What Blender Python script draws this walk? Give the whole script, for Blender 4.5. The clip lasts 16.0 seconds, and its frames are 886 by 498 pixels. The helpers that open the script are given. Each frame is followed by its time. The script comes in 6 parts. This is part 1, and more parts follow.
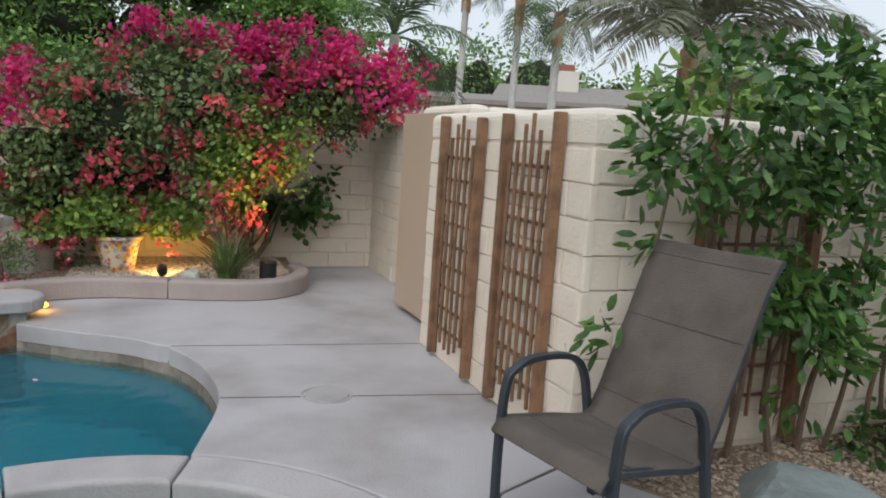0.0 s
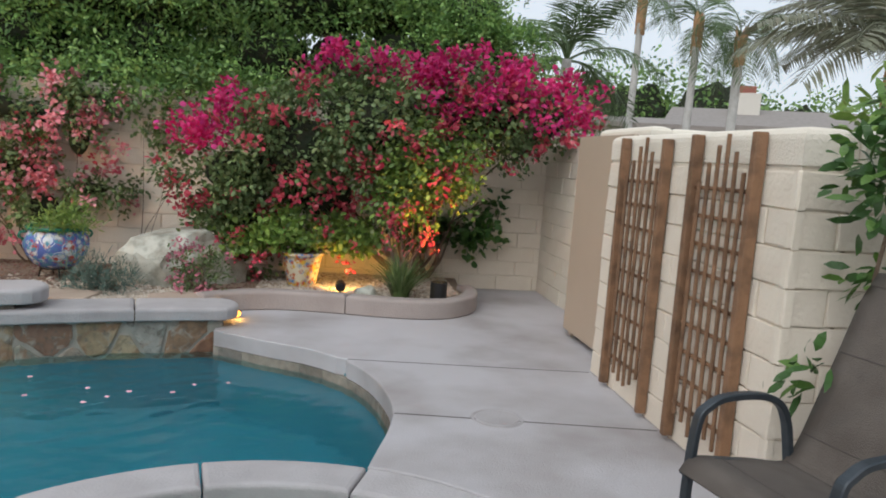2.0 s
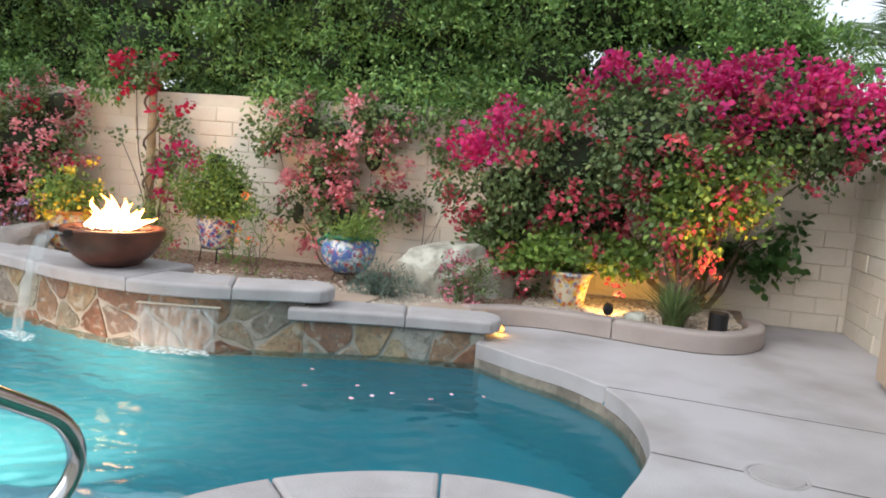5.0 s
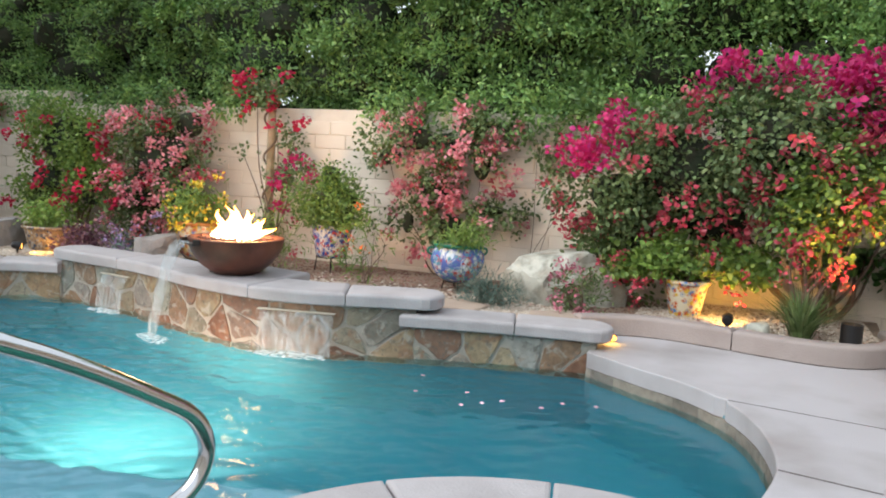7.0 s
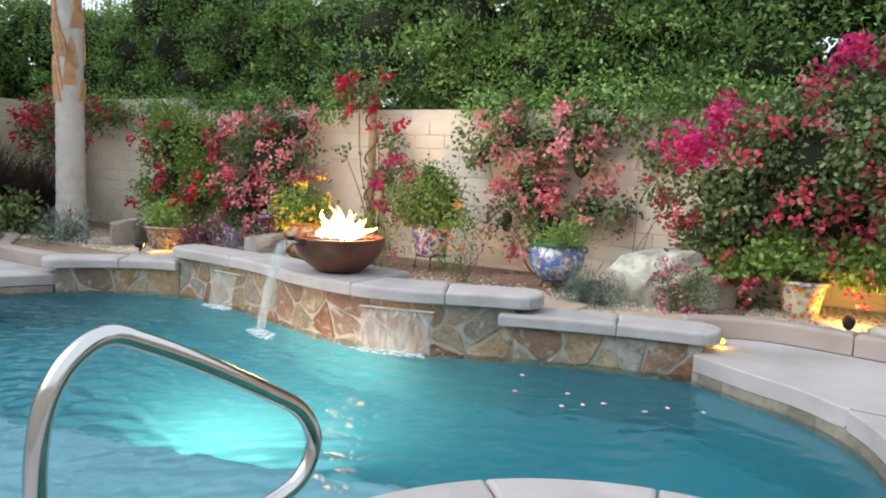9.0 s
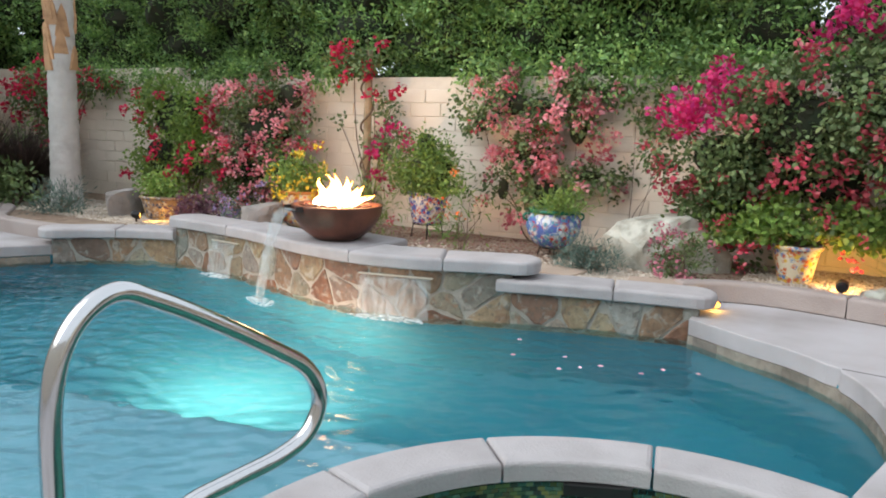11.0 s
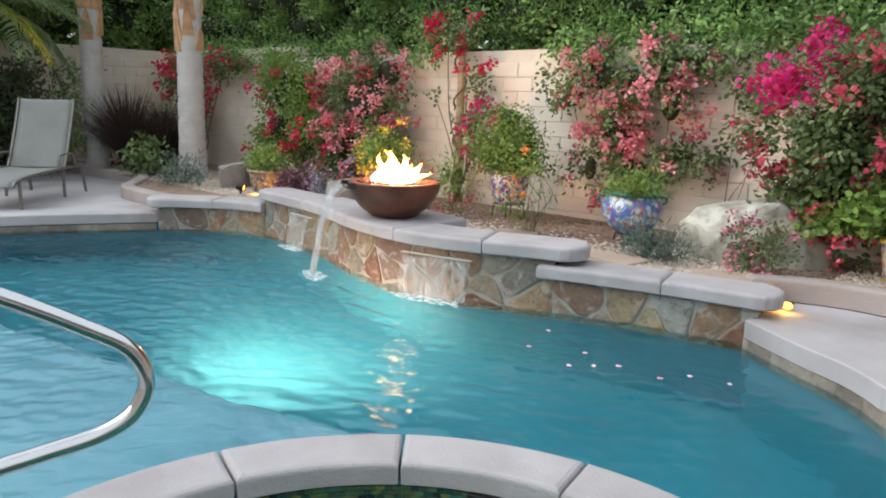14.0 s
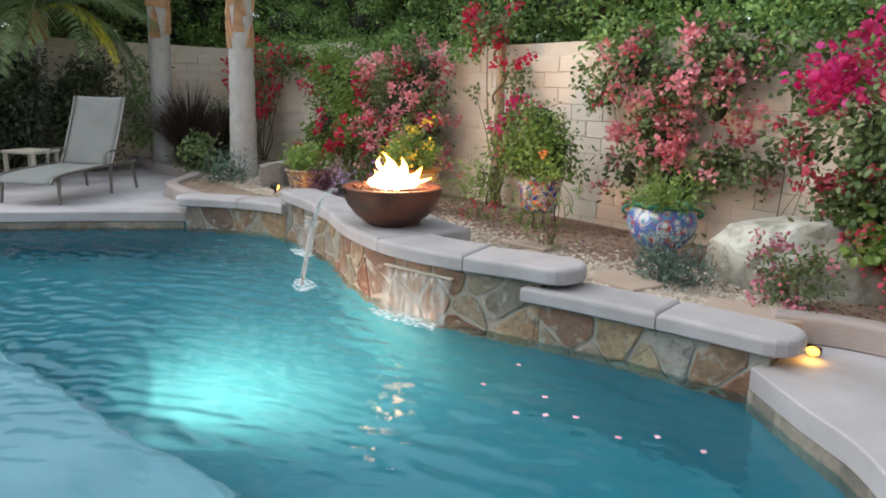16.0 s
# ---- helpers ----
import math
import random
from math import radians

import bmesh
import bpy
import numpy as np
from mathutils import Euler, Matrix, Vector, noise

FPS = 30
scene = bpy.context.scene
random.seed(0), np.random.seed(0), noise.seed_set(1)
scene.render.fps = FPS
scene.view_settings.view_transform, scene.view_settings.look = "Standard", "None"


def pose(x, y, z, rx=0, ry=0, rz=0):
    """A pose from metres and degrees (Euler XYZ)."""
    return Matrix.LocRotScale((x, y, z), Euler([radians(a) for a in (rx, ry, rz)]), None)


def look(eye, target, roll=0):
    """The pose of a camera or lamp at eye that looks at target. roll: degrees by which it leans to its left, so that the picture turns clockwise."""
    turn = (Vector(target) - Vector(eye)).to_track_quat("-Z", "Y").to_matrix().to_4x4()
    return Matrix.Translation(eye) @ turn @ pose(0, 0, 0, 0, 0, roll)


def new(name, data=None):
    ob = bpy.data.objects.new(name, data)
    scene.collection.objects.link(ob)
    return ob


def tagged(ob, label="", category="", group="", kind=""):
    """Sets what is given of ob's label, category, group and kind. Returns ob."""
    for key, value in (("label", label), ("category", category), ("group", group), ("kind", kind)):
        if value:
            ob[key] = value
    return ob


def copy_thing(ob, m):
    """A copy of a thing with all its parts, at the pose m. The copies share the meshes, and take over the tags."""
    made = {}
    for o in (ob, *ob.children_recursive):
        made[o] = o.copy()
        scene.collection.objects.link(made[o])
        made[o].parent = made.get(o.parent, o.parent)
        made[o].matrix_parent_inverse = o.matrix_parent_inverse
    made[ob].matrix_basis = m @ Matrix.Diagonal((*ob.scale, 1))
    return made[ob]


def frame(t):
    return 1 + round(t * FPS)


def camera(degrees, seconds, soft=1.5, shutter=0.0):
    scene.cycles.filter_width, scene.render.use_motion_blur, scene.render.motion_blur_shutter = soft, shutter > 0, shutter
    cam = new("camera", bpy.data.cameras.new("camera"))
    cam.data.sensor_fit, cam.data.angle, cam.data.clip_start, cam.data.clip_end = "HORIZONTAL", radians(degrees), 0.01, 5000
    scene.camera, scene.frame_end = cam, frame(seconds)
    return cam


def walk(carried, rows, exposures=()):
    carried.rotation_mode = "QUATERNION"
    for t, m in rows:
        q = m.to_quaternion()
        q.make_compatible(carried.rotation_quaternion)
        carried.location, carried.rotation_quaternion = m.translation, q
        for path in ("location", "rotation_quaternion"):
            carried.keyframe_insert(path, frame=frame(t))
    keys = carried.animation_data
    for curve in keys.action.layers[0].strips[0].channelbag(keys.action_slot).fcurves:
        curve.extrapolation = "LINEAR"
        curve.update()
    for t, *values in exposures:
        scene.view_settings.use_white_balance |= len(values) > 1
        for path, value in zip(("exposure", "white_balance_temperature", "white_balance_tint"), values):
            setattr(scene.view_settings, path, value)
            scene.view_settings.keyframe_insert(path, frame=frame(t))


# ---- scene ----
import mathutils

cam = camera(62.8, 16.0, soft=1.9)
PATH = [
    (0, (0.436, 0.167, 1.369), (1.182, 2.002, 1.087), 3.8),
    (0.5, (0.406, 0.18, 1.359), (1.036, 2.061, 1.104), 3.8),
    (1, (0.391, 0.177, 1.357), (0.893, 2.099, 1.121), 3.9),
    (1.5, (0.373, 0.191, 1.349), (0.785, 2.133, 1.106), 4.1),
    (2, (0.37, 0.235, 1.347), (0.691, 2.194, 1.103), 4.0),
    (2.5, (0.346, 0.306, 1.342), (0.577, 2.279, 1.105), 3.9),
    (3, (0.326, 0.354, 1.323), (0.435, 2.335, 1.066), 3.5),
    (3.5, (0.353, 0.395, 1.302), (0.296, 2.378, 1.047), 3.7),
    (4, (0.421, 0.421, 1.294), (0.175, 2.39, 1.041), 4.6),
    (4.5, (0.49, 0.446, 1.291), (0.125, 2.398, 1.05), 4.6),
    (7, (0.479, 0.439, 1.269), (-0.251, 2.288, 1.044), 3.1),
    (7.5, (0.478, 0.432, 1.277), (-0.343, 2.242, 1.05), 2.8),
    (8, (0.475, 0.434, 1.266), (-0.398, 2.22, 1.043), 2.7),
    (8.5, (0.474, 0.45, 1.26), (-0.436, 2.216, 1.033), 2.6),
    (9, (0.466, 0.441, 1.27), (-0.505, 2.173, 1.029), 2.2),
    (11.5, (0.463, 0.404, 1.233), (-0.484, 2.132, 0.896), 1.8),
    (12, (0.596, 0.456, 1.251), (-0.373, 2.169, 0.896), 1.7),
    (12.5, (0.739, 0.56, 1.248), (-0.284, 2.238, 0.878), 1.2),
    (13, (0.825, 0.731, 1.223), (-0.289, 2.349, 0.846), 0.8),
    (13.5, (0.964, 0.937, 1.245), (-0.262, 2.468, 0.853), 0.2),
    (14, (1.13, 1.156, 1.254), (-0.195, 2.602, 0.86), 1.7),
    (14.5, (1.2, 1.366, 1.233), (-0.195, 2.74, 0.831), 1.8),
    (15, (1.276, 1.621, 1.269), (-0.202, 2.905, 0.862), 1.4),
    (15.5, (1.349, 1.909, 1.273), (-0.181, 3.132, 0.872), 1.6),
    (16, (1.356, 2.213, 1.306), (-0.18, 3.423, 0.89), 1.6),
]
walk(cam, [(t, look(e, a, r)) for t, e, a, r in PATH], exposures=[(0, -0.34), (3, -0.32), (4.5, -0.02), (7, 0.18), (9, 0.20), (12, 0.08), (15, 0.16), (16, 0.0)])

# ---- world, sun, exposure ----
world = bpy.data.worlds.new("sky")
scene.world = world
world.use_nodes = True
wn, wl = world.node_tree.nodes, world.node_tree.links
sky = wn.new("ShaderNodeTexSky")
sky.sky_type = "NISHITA"
sky.sun_disc = False
sky.sun_elevation = radians(43)
sky.sun_rotation = radians(220)
sky.air_density, sky.dust_density, sky.ozone_density = 1.0, 4.0, 1.0
wn["Background"].inputs["Strength"].default_value = 0.14
haze = wn.new("ShaderNodeMixRGB")
haze.inputs[0].default_value, haze.inputs[2].default_value = 0.8, (8.0, 8.7, 9.5, 1)
wl.new(sky.outputs[0], haze.inputs[1]), wl.new(haze.outputs[0], wn["Background"].inputs["Color"])
sun = new("sun", bpy.data.lights.new("sun", "SUN"))
sun.data.energy, sun.data.angle, sun.data.color = 1.75, radians(50), (0.97, 1.0, 1.0)
sun.matrix_world = look((-9.5, -8.5, 13), (0, 3, 0))


# ---- materials ----
def mat(name, base, rough=0.6, metal=0.0, vary=None, scale=6.0, amount=0.5, bump=0.2, bump_scale=60.0, spec=0.5, island=0.0, second=None, second_scale=1.0):
    """Principled material: base colour mottled towards `vary` at `scale`, a second mottle at a coarser scale, fine bump."""
    m = bpy.data.materials.new(name)
    m.use_nodes = True
    n, l = m.node_tree.nodes, m.node_tree.links
    b = n["Principled BSDF"]
    b.inputs["Roughness"].default_value, b.inputs["Metallic"].default_value = rough, metal
    b.inputs["Specular IOR Level"].default_value = spec
    co = n.new("ShaderNodeTexCoord")
    out = None
    rgb = n.new("ShaderNodeRGB")
    rgb.outputs[0].default_value = (*base, 1)
    out = rgb.outputs[0]
    for colour, sc, am in ((vary, scale, amount), (second, second_scale, amount)):
        if colour is None:
            continue
        t = n.new("ShaderNodeTexNoise")
        t.inputs["Scale"].default_value, t.inputs["Detail"].default_value = sc, 5
        l.new(co.outputs["Object"], t.inputs["Vector"])
        r = n.new("ShaderNodeMapRange")
        r.inputs["From Min"].default_value, r.inputs["From Max"].default_value = 0.42, 0.68
        r.inputs["To Max"].default_value = am
        l.new(t.outputs[0], r.inputs["Value"])
        mx = n.new("ShaderNodeMixRGB")
        mx.inputs[2].default_value = (*colour, 1)
        l.new(r.outputs[0], mx.inputs[0]), l.new(out, mx.inputs[1])
        out = mx.outputs[0]
    if island:
        for source, socket in (("ShaderNodeNewGeometry", "Random Per Island"), ("ShaderNodeObjectInfo", "Random")):
            g = n.new(source)
            r = n.new("ShaderNodeMapRange")
            r.inputs["To Min"].default_value, r.inputs["To Max"].default_value = 1 - island, 1 + island
            l.new(g.outputs[socket], r.inputs["Value"])
            h = n.new("ShaderNodeHueSaturation")
            l.new(r.outputs[0], h.inputs["Value"]), l.new(out, h.inputs["Color"])
            out = h.outputs[0]
    l.new(out, b.inputs["Base Color"])
    if bump:
        t = n.new("ShaderNodeTexNoise")
        t.inputs["Scale"].default_value, t.inputs["Detail"].default_value = bump_scale, 6
        l.new(co.outputs["Object"], t.inputs["Vector"])
        bp = n.new("ShaderNodeBump")
        bp.inputs["Strength"].default_value, bp.inputs["Distance"].default_value = bump, 0.02
        l.new(t.outputs[0], bp.inputs["Height"]), l.new(bp.outputs[0], b.inputs["Normal"])
    return m


def ramp_mat(name, colours, rough=0.5, island=True, spec=0.5, translucent=0.0):
    """Each loose piece takes one of the colours at random."""
    m = bpy.data.materials.new(name)
    m.use_nodes = True
    n, l = m.node_tree.nodes, m.node_tree.links
    b = n["Principled BSDF"]
    b.inputs["Roughness"].default_value = rough
    b.inputs["Specular IOR Level"].default_value = spec
    g = n.new("ShaderNodeNewGeometry" if island else "ShaderNodeObjectInfo")
    r = n.new("ShaderNodeValToRGB")
    el = r.color_ramp.elements
    while len(el) < len(colours):
        el.new(0.5)
    for k, c in enumerate(colours):
        el[k].position, el[k].color = k / max(1, len(colours) - 1), (*c, 1)
    l.new(g.outputs["Random Per Island" if island else "Random"], r.inputs[0])
    co = n.new("ShaderNodeTexCoord")
    t = n.new("ShaderNodeTexNoise")
    t.inputs["Scale"].default_value, t.inputs["Detail"].default_value = 16, 7
    l.new(co.outputs["Object"], t.inputs["Vector"])
    mr = n.new("ShaderNodeMapRange")
    mr.inputs["To Min"].default_value, mr.inputs["To Max"].default_value = 0.45, 1.55
    l.new(t.outputs[0], mr.inputs["Value"])
    h = n.new("ShaderNodeHueSaturation")
    broad = n.new("ShaderNodeTexNoise")
    broad.inputs["Scale"].default_value, broad.inputs["Detail"].default_value = 1.7, 3
    l.new(co.outputs["Object"], broad.inputs["Vector"])
    br = n.new("ShaderNodeMapRange")
    br.inputs["From Min"].default_value, br.inputs["From Max"].default_value = 0.3, 0.7
    br.inputs["To Min"].default_value, br.inputs["To Max"].default_value = 0.7, 1.35
    l.new(broad.outputs[0], br.inputs["Value"])
    both = n.new("ShaderNodeMath")
    both.operation = "MULTIPLY"
    l.new(mr.outputs[0], both.inputs[0]), l.new(br.outputs[0], both.inputs[1])
    l.new(both.outputs[0], h.inputs["Value"]), l.new(r.outputs[0], h.inputs["Color"])
    l.new(h.outputs[0], b.inputs["Base Color"])
    bp = n.new("ShaderNodeBump")
    bp.inputs["Strength"].default_value, bp.inputs["Distance"].default_value = 0.8, 0.02
    l.new(t.outputs[0], bp.inputs["Height"]), l.new(bp.outputs[0], b.inputs["Normal"])
    if translucent:
        tr = n.new("ShaderNodeBsdfTranslucent")
        mx = n.new("ShaderNodeMixShader")
        mx.inputs[0].default_value = translucent
        l.new(h.outputs[0], tr.inputs[0])
        l.new(b.outputs[0], mx.inputs[1]), l.new(tr.outputs[0], mx.inputs[2])
        l.new(mx.outputs[0], n["Material Output"].inputs[0])
    return m


def water_mat(name, tint, fine, scale):
    """Clear water: Fresnel mix of mirror and refraction, with the finest ripples as bump; the larger waves are in the mesh."""
    m = bpy.data.materials.new(name)
    m.use_nodes = True
    n, l = m.node_tree.nodes, m.node_tree.links
    n.remove(n["Principled BSDF"])
    fr, gl, rf, mx = (n.new("ShaderNode" + k) for k in ("Fresnel", "BsdfGlossy", "BsdfRefraction", "MixShader"))
    fr.inputs["IOR"].default_value, rf.inputs["IOR"].default_value = 1.38, 1.33
    gl.inputs["Roughness"].default_value = 0.02
    rf.inputs["Roughness"].default_value = 0.0
    rf.inputs["Color"].default_value = (*tint, 1)
    co, mp, t, bp = (n.new("ShaderNode" + k) for k in ("TexCoord", "Mapping", "TexNoise", "Bump"))
    mp.inputs["Scale"].default_value = (scale * 0.7, scale * 1.3, scale)
    mp.inputs["Rotation"].default_value = (0, 0, 0.6)
    t.inputs["Scale"].default_value, t.inputs["Detail"].default_value, t.inputs["Distortion"].default_value = 1, 2, 0.6
    l.new(co.outputs["Object"], mp.inputs[0]), l.new(mp.outputs[0], t.inputs["Vector"])
    bp.inputs["Distance"].default_value, bp.inputs["Strength"].default_value = 0.01, fine
    l.new(t.outputs[0], bp.inputs["Height"])
    for s in (fr, gl, rf):
        l.new(bp.outputs[0], s.inputs["Normal"])
    l.new(fr.outputs[0], mx.inputs[0]), l.new(rf.outputs[0], mx.inputs[1]), l.new(gl.outputs[0], mx.inputs[2])
    l.new(mx.outputs[0], n["Material Output"].inputs[0])
    return m


def emit_mat(name, colour, strength):
    m = bpy.data.materials.new(name)
    m.use_nodes = True
    b = m.node_tree.nodes["Principled BSDF"]
    b.inputs["Base Color"].default_value = (*colour, 1)
    b.inputs["Emission Color"].default_value = (*colour, 1)
    b.inputs["Emission Strength"].default_value = strength
    return m


M_DECK = mat("deck_concrete", (0.445, 0.43, 0.445), 0.72, vary=(0.235, 0.205, 0.19), scale=1.3, amount=0.8, bump=0.25, bump_scale=90, second=(0.52, 0.505, 0.525), second_scale=0.5)
M_COPE = mat("coping_concrete", (0.41, 0.39, 0.395), 0.75, vary=(0.31, 0.29, 0.29), scale=4, amount=0.6, bump=0.3, bump_scale=70, island=0.04)
M_KERB = mat("planter_concrete", (0.37, 0.32, 0.30), 0.8, vary=(0.29, 0.24, 0.22), scale=3, amount=0.6, bump=0.3, bump_scale=70)
M_BLOCK = mat("painted_block", (0.72, 0.645, 0.545), 0.8, vary=(0.67, 0.59, 0.49), scale=5, amount=0.5, bump=0.32, bump_scale=35, island=0.04, second=(0.62, 0.53, 0.44), second_scale=0.7)
M_JOINT = mat("block_joint", (0.69, 0.615, 0.515), 0.9, vary=(0.58, 0.51, 0.42), scale=9, bump=0.4)
M_CAP = mat("stucco_cap", (0.76, 0.70, 0.60), 0.85, vary=(0.67, 0.60, 0.51), scale=3, bump=0.4, bump_scale=80)
M_GATE = mat("beige_painted_panel", (0.47, 0.37, 0.28), 0.6, vary=(0.42, 0.33, 0.25), scale=2, bump=0.08, bump_scale=120)
# deep water's light absorption is put into this colour; the water tints little
M_PLASTER = mat("deep_water_plaster", (0.043, 0.24, 0.315), 0.8, vary=(0.030, 0.19, 0.265), scale=1.5, amount=0.5, bump=0.1)
# paler than the basin: shallow water and sky reflection put into the colour
M_STEP = mat("shallow_step_plaster", (0.27, 0.41, 0.49), 0.8, vary=(0.16, 0.30, 0.38), scale=2, amount=0.6, bump=0.1)
M_SPAP = mat("spa_plaster", (0.06, 0.27, 0.25), 0.8, vary=(0.045, 0.21, 0.2), scale=2, bump=0.1)
M_WATER = water_mat("pool_water", (0.70, 0.94, 0.96), 0.15, 30)
M_SPAWATER = water_mat("spa_water", (0.6, 0.95, 0.85), 0.25, 12)
M_MORTAR = mat("stone_mortar", (0.33, 0.32, 0.28), 0.9, vary=(0.20, 0.195, 0.165), scale=8, bump=0.5)
M_STONE = ramp_mat("flagstone", [(0.13, 0.13, 0.11), (0.17, 0.080, 0.045), (0.24, 0.19, 0.11), (0.18, 0.195, 0.17), (0.27, 0.215, 0.13), (0.14, 0.07, 0.042), (0.24, 0.245, 0.22), (0.20, 0.12, 0.065), (0.15, 0.16, 0.14)], 0.6, island=False)
# rust, ochre and grey blotches within each flagstone
sn, sl = M_STONE.node_tree.nodes, M_STONE.node_tree.links
s_b = sn["Principled BSDF"]
s_in = s_b.inputs["Base Color"].links[0].from_socket
for s_scale, s_col, s_lo in ((7.0, (0.21, 0.115, 0.065), 0.54), (11.0, (0.33, 0.33, 0.29), 0.55), (24.0, (0.09, 0.085, 0.07), 0.56)):
    s_c, s_t, s_r, s_m = (sn.new("ShaderNode" + k) for k in ("TexCoord", "TexNoise", "MapRange", "MixRGB"))
    s_t.inputs["Scale"].default_value, s_t.inputs["Detail"].default_value, s_t.inputs["Distortion"].default_value = s_scale, 6, 0.8
    s_r.inputs["From Min"].default_value, s_r.inputs["From Max"].default_value, s_r.inputs["To Max"].default_value = s_lo, s_lo + 0.12, 0.7
    s_m.inputs[2].default_value = (*s_col, 1)
    sl.new(s_c.outputs["Object"], s_t.inputs["Vector"]), sl.new(s_t.outputs[0], s_r.inputs["Value"]), sl.new(s_r.outputs[0], s_m.inputs[0]), sl.new(s_in, s_m.inputs[1])
    s_in = s_m.outputs[0]
sl.new(s_in, s_b.inputs["Base Color"])
M_TILE = ramp_mat("glass_mosaic", [(0.01, 0.02, 0.02), (0.02, 0.07, 0.05), (0.10, 0.16, 0.06), (0.01, 0.015, 0.015), (0.05, 0.14, 0.11), (0.18, 0.20, 0.07), (0.02, 0.03, 0.03)], 0.15)
M_WTILE = ramp_mat("waterline_stone", [(0.15, 0.13, 0.11), (0.24, 0.21, 0.17), (0.13, 0.11, 0.09), (0.2, 0.16, 0.12)], 0.5)
M_GROUND = mat("desert_ground", (0.33, 0.27, 0.21), 0.95, vary=(0.22, 0.18, 0.14), scale=2, bump=0.6, bump_scale=30)
M_BED = mat("planting_soil", (0.28, 0.20, 0.145), 0.95, vary=(0.15, 0.10, 0.07), scale=7, amount=0.8, bump=0.8, bump_scale=45, second=(0.3, 0.23, 0.17), second_scale=1.4)
M_STEEL = mat("stainless_steel", (0.62, 0.62, 0.62), 0.16, 1.0, bump=0.0)
M_WOOD = mat("weathered_wood", (0.23, 0.125, 0.068), 0.75, vary=(0.085, 0.048, 0.028), scale=12, amount=0.7, bump=0.4, bump_scale=50, island=0.15)


# ---- mesh tools ----
def part(name, bm, material, parent=None, label="", smooth=False):
    me = bpy.data.meshes.new(name)
    bm.to_mesh(me)
    bm.free()
    me.materials.append(material)
    if smooth:
        me.polygons.foreach_set("use_smooth", [True] * len(me.polygons))
    ob = new(name, me)
    ob.parent = parent
    if label:
        tagged(ob, label)
    return ob


def raw(name, verts, faces, material, parent=None, label="", smooth=False):
    me = bpy.data.meshes.new(name)
    me.from_pydata([tuple(v) for v in verts], [], faces)
    me.update()
    me.materials.append(material)
    if smooth:
        me.polygons.foreach_set("use_smooth", [True] * len(me.polygons))
    ob = new(name, me)
    ob.parent = parent
    if label:
        tagged(ob, label)
    return ob


def thing(name, label, category, group="", kind="", at=(0, 0, 0), rz=0.0):
    e = new(name)
    e.matrix_world = pose(*at, 0, 0, rz)
    return tagged(e, label, category, group, kind)


def signed_area(p):
    return 0.5 * sum(p[i][0] * p[(i + 1) % len(p)][1] - p[(i + 1) % len(p)][0] * p[i][1] for i in range(len(p)))


def inset(p, d):
    """A closed outline (anticlockwise) moved inwards by d."""
    n, out = len(p), []
    for i in range(n):
        a, b, c = Vector(p[i - 1]), Vector(p[i]), Vector(p[(i + 1) % n])
        e, f = (b - a), (c - b)
        if e.length < 1e-6 or f.length < 1e-6:
            out.append(tuple(b))
            continue
        e, f = e.normalized(), f.normalized()
        ne, nf = Vector((-e.y, e.x)), Vector((-f.y, f.x))
        m = ne + nf
        k = m.length_squared
        out.append(tuple(b + m * (d * 2 / k if k > 0.5 else d)))
    return out


def prism(poly, rings, closed_bottom=True):
    """A bmesh from one outline and (z, inset) rings from the bottom to the top."""
    if signed_area(poly) < 0:
        poly = poly[::-1]
    bm = bmesh.new()
    loops = [[bm.verts.new((x, y, z)) for x, y in inset(poly, d)] for z, d in rings]
    n = len(poly)
    for a, b in zip(loops, loops[1:]):
        for i in range(n):
            bm.faces.new((a[i], a[(i + 1) % n], b[(i + 1) % n], b[i]))
    for lp, up in ((loops[-1], True), (loops[0], False)):
        if not up and not closed_bottom:
            continue
        for tri in mathutils.geometry.tessellate_polygon([[v.co for v in lp]]):
            f = bm.faces.new([lp[i] for i in tri])
            f.normal_update()
            if (f.normal.z > 0) != up:
                f.normal_flip()
    return bm


def slab_rings(z0, z1, r=0.012):
    return [(z0, 0), (z1 - r, 0), (z1 - r * 0.3, r * 0.3), (z1, r)]


def nosed(z0, z1, r=0.03):
    """A rounded coping section."""
    return [(z0, r * 0.5), (z0 + r * 0.35, 0.002), (z1 - r, 0), (z1 - r * 0.6, r * 0.08), (z1 - r * 0.25, r * 0.35), (z1, r)]


def smooth_line(pts, n=8, closed=False):
    """Catmull-Rom through the points."""
    out, m = [], len(pts)
    for i in range(m if closed else m - 1):
        g = lambda k: Vector(pts[k % m]) if closed else Vector(pts[min(max(k, 0), m - 1)])
        a, b, c, d = g(i - 1), g(i), g(i + 1), g(i + 2)
        for k in range(n):
            t = k / n
            out.append(0.5 * (2 * b + (c - a) * t + (2 * a - 5 * b + 4 * c - d) * t * t + (3 * b - a - 3 * c + d) * t ** 3))
    if not closed:
        out.append(Vector(pts[-1]))
    return out


def box(bm, x0, y0, z0, x1, y1, z1, bevel=0.0):
    v = bmesh.ops.create_cube(bm, size=1.0, matrix=Matrix.LocRotScale(((x0 + x1) / 2, (y0 + y1) / 2, (z0 + z1) / 2), None, (x1 - x0, y1 - y0, z1 - z0)))["verts"]
    if bevel:
        bmesh.ops.bevel(bm, geom=list({e for a in v for e in a.link_edges}), offset=bevel, segments=2, affect="EDGES", profile=0.5)
    return bm


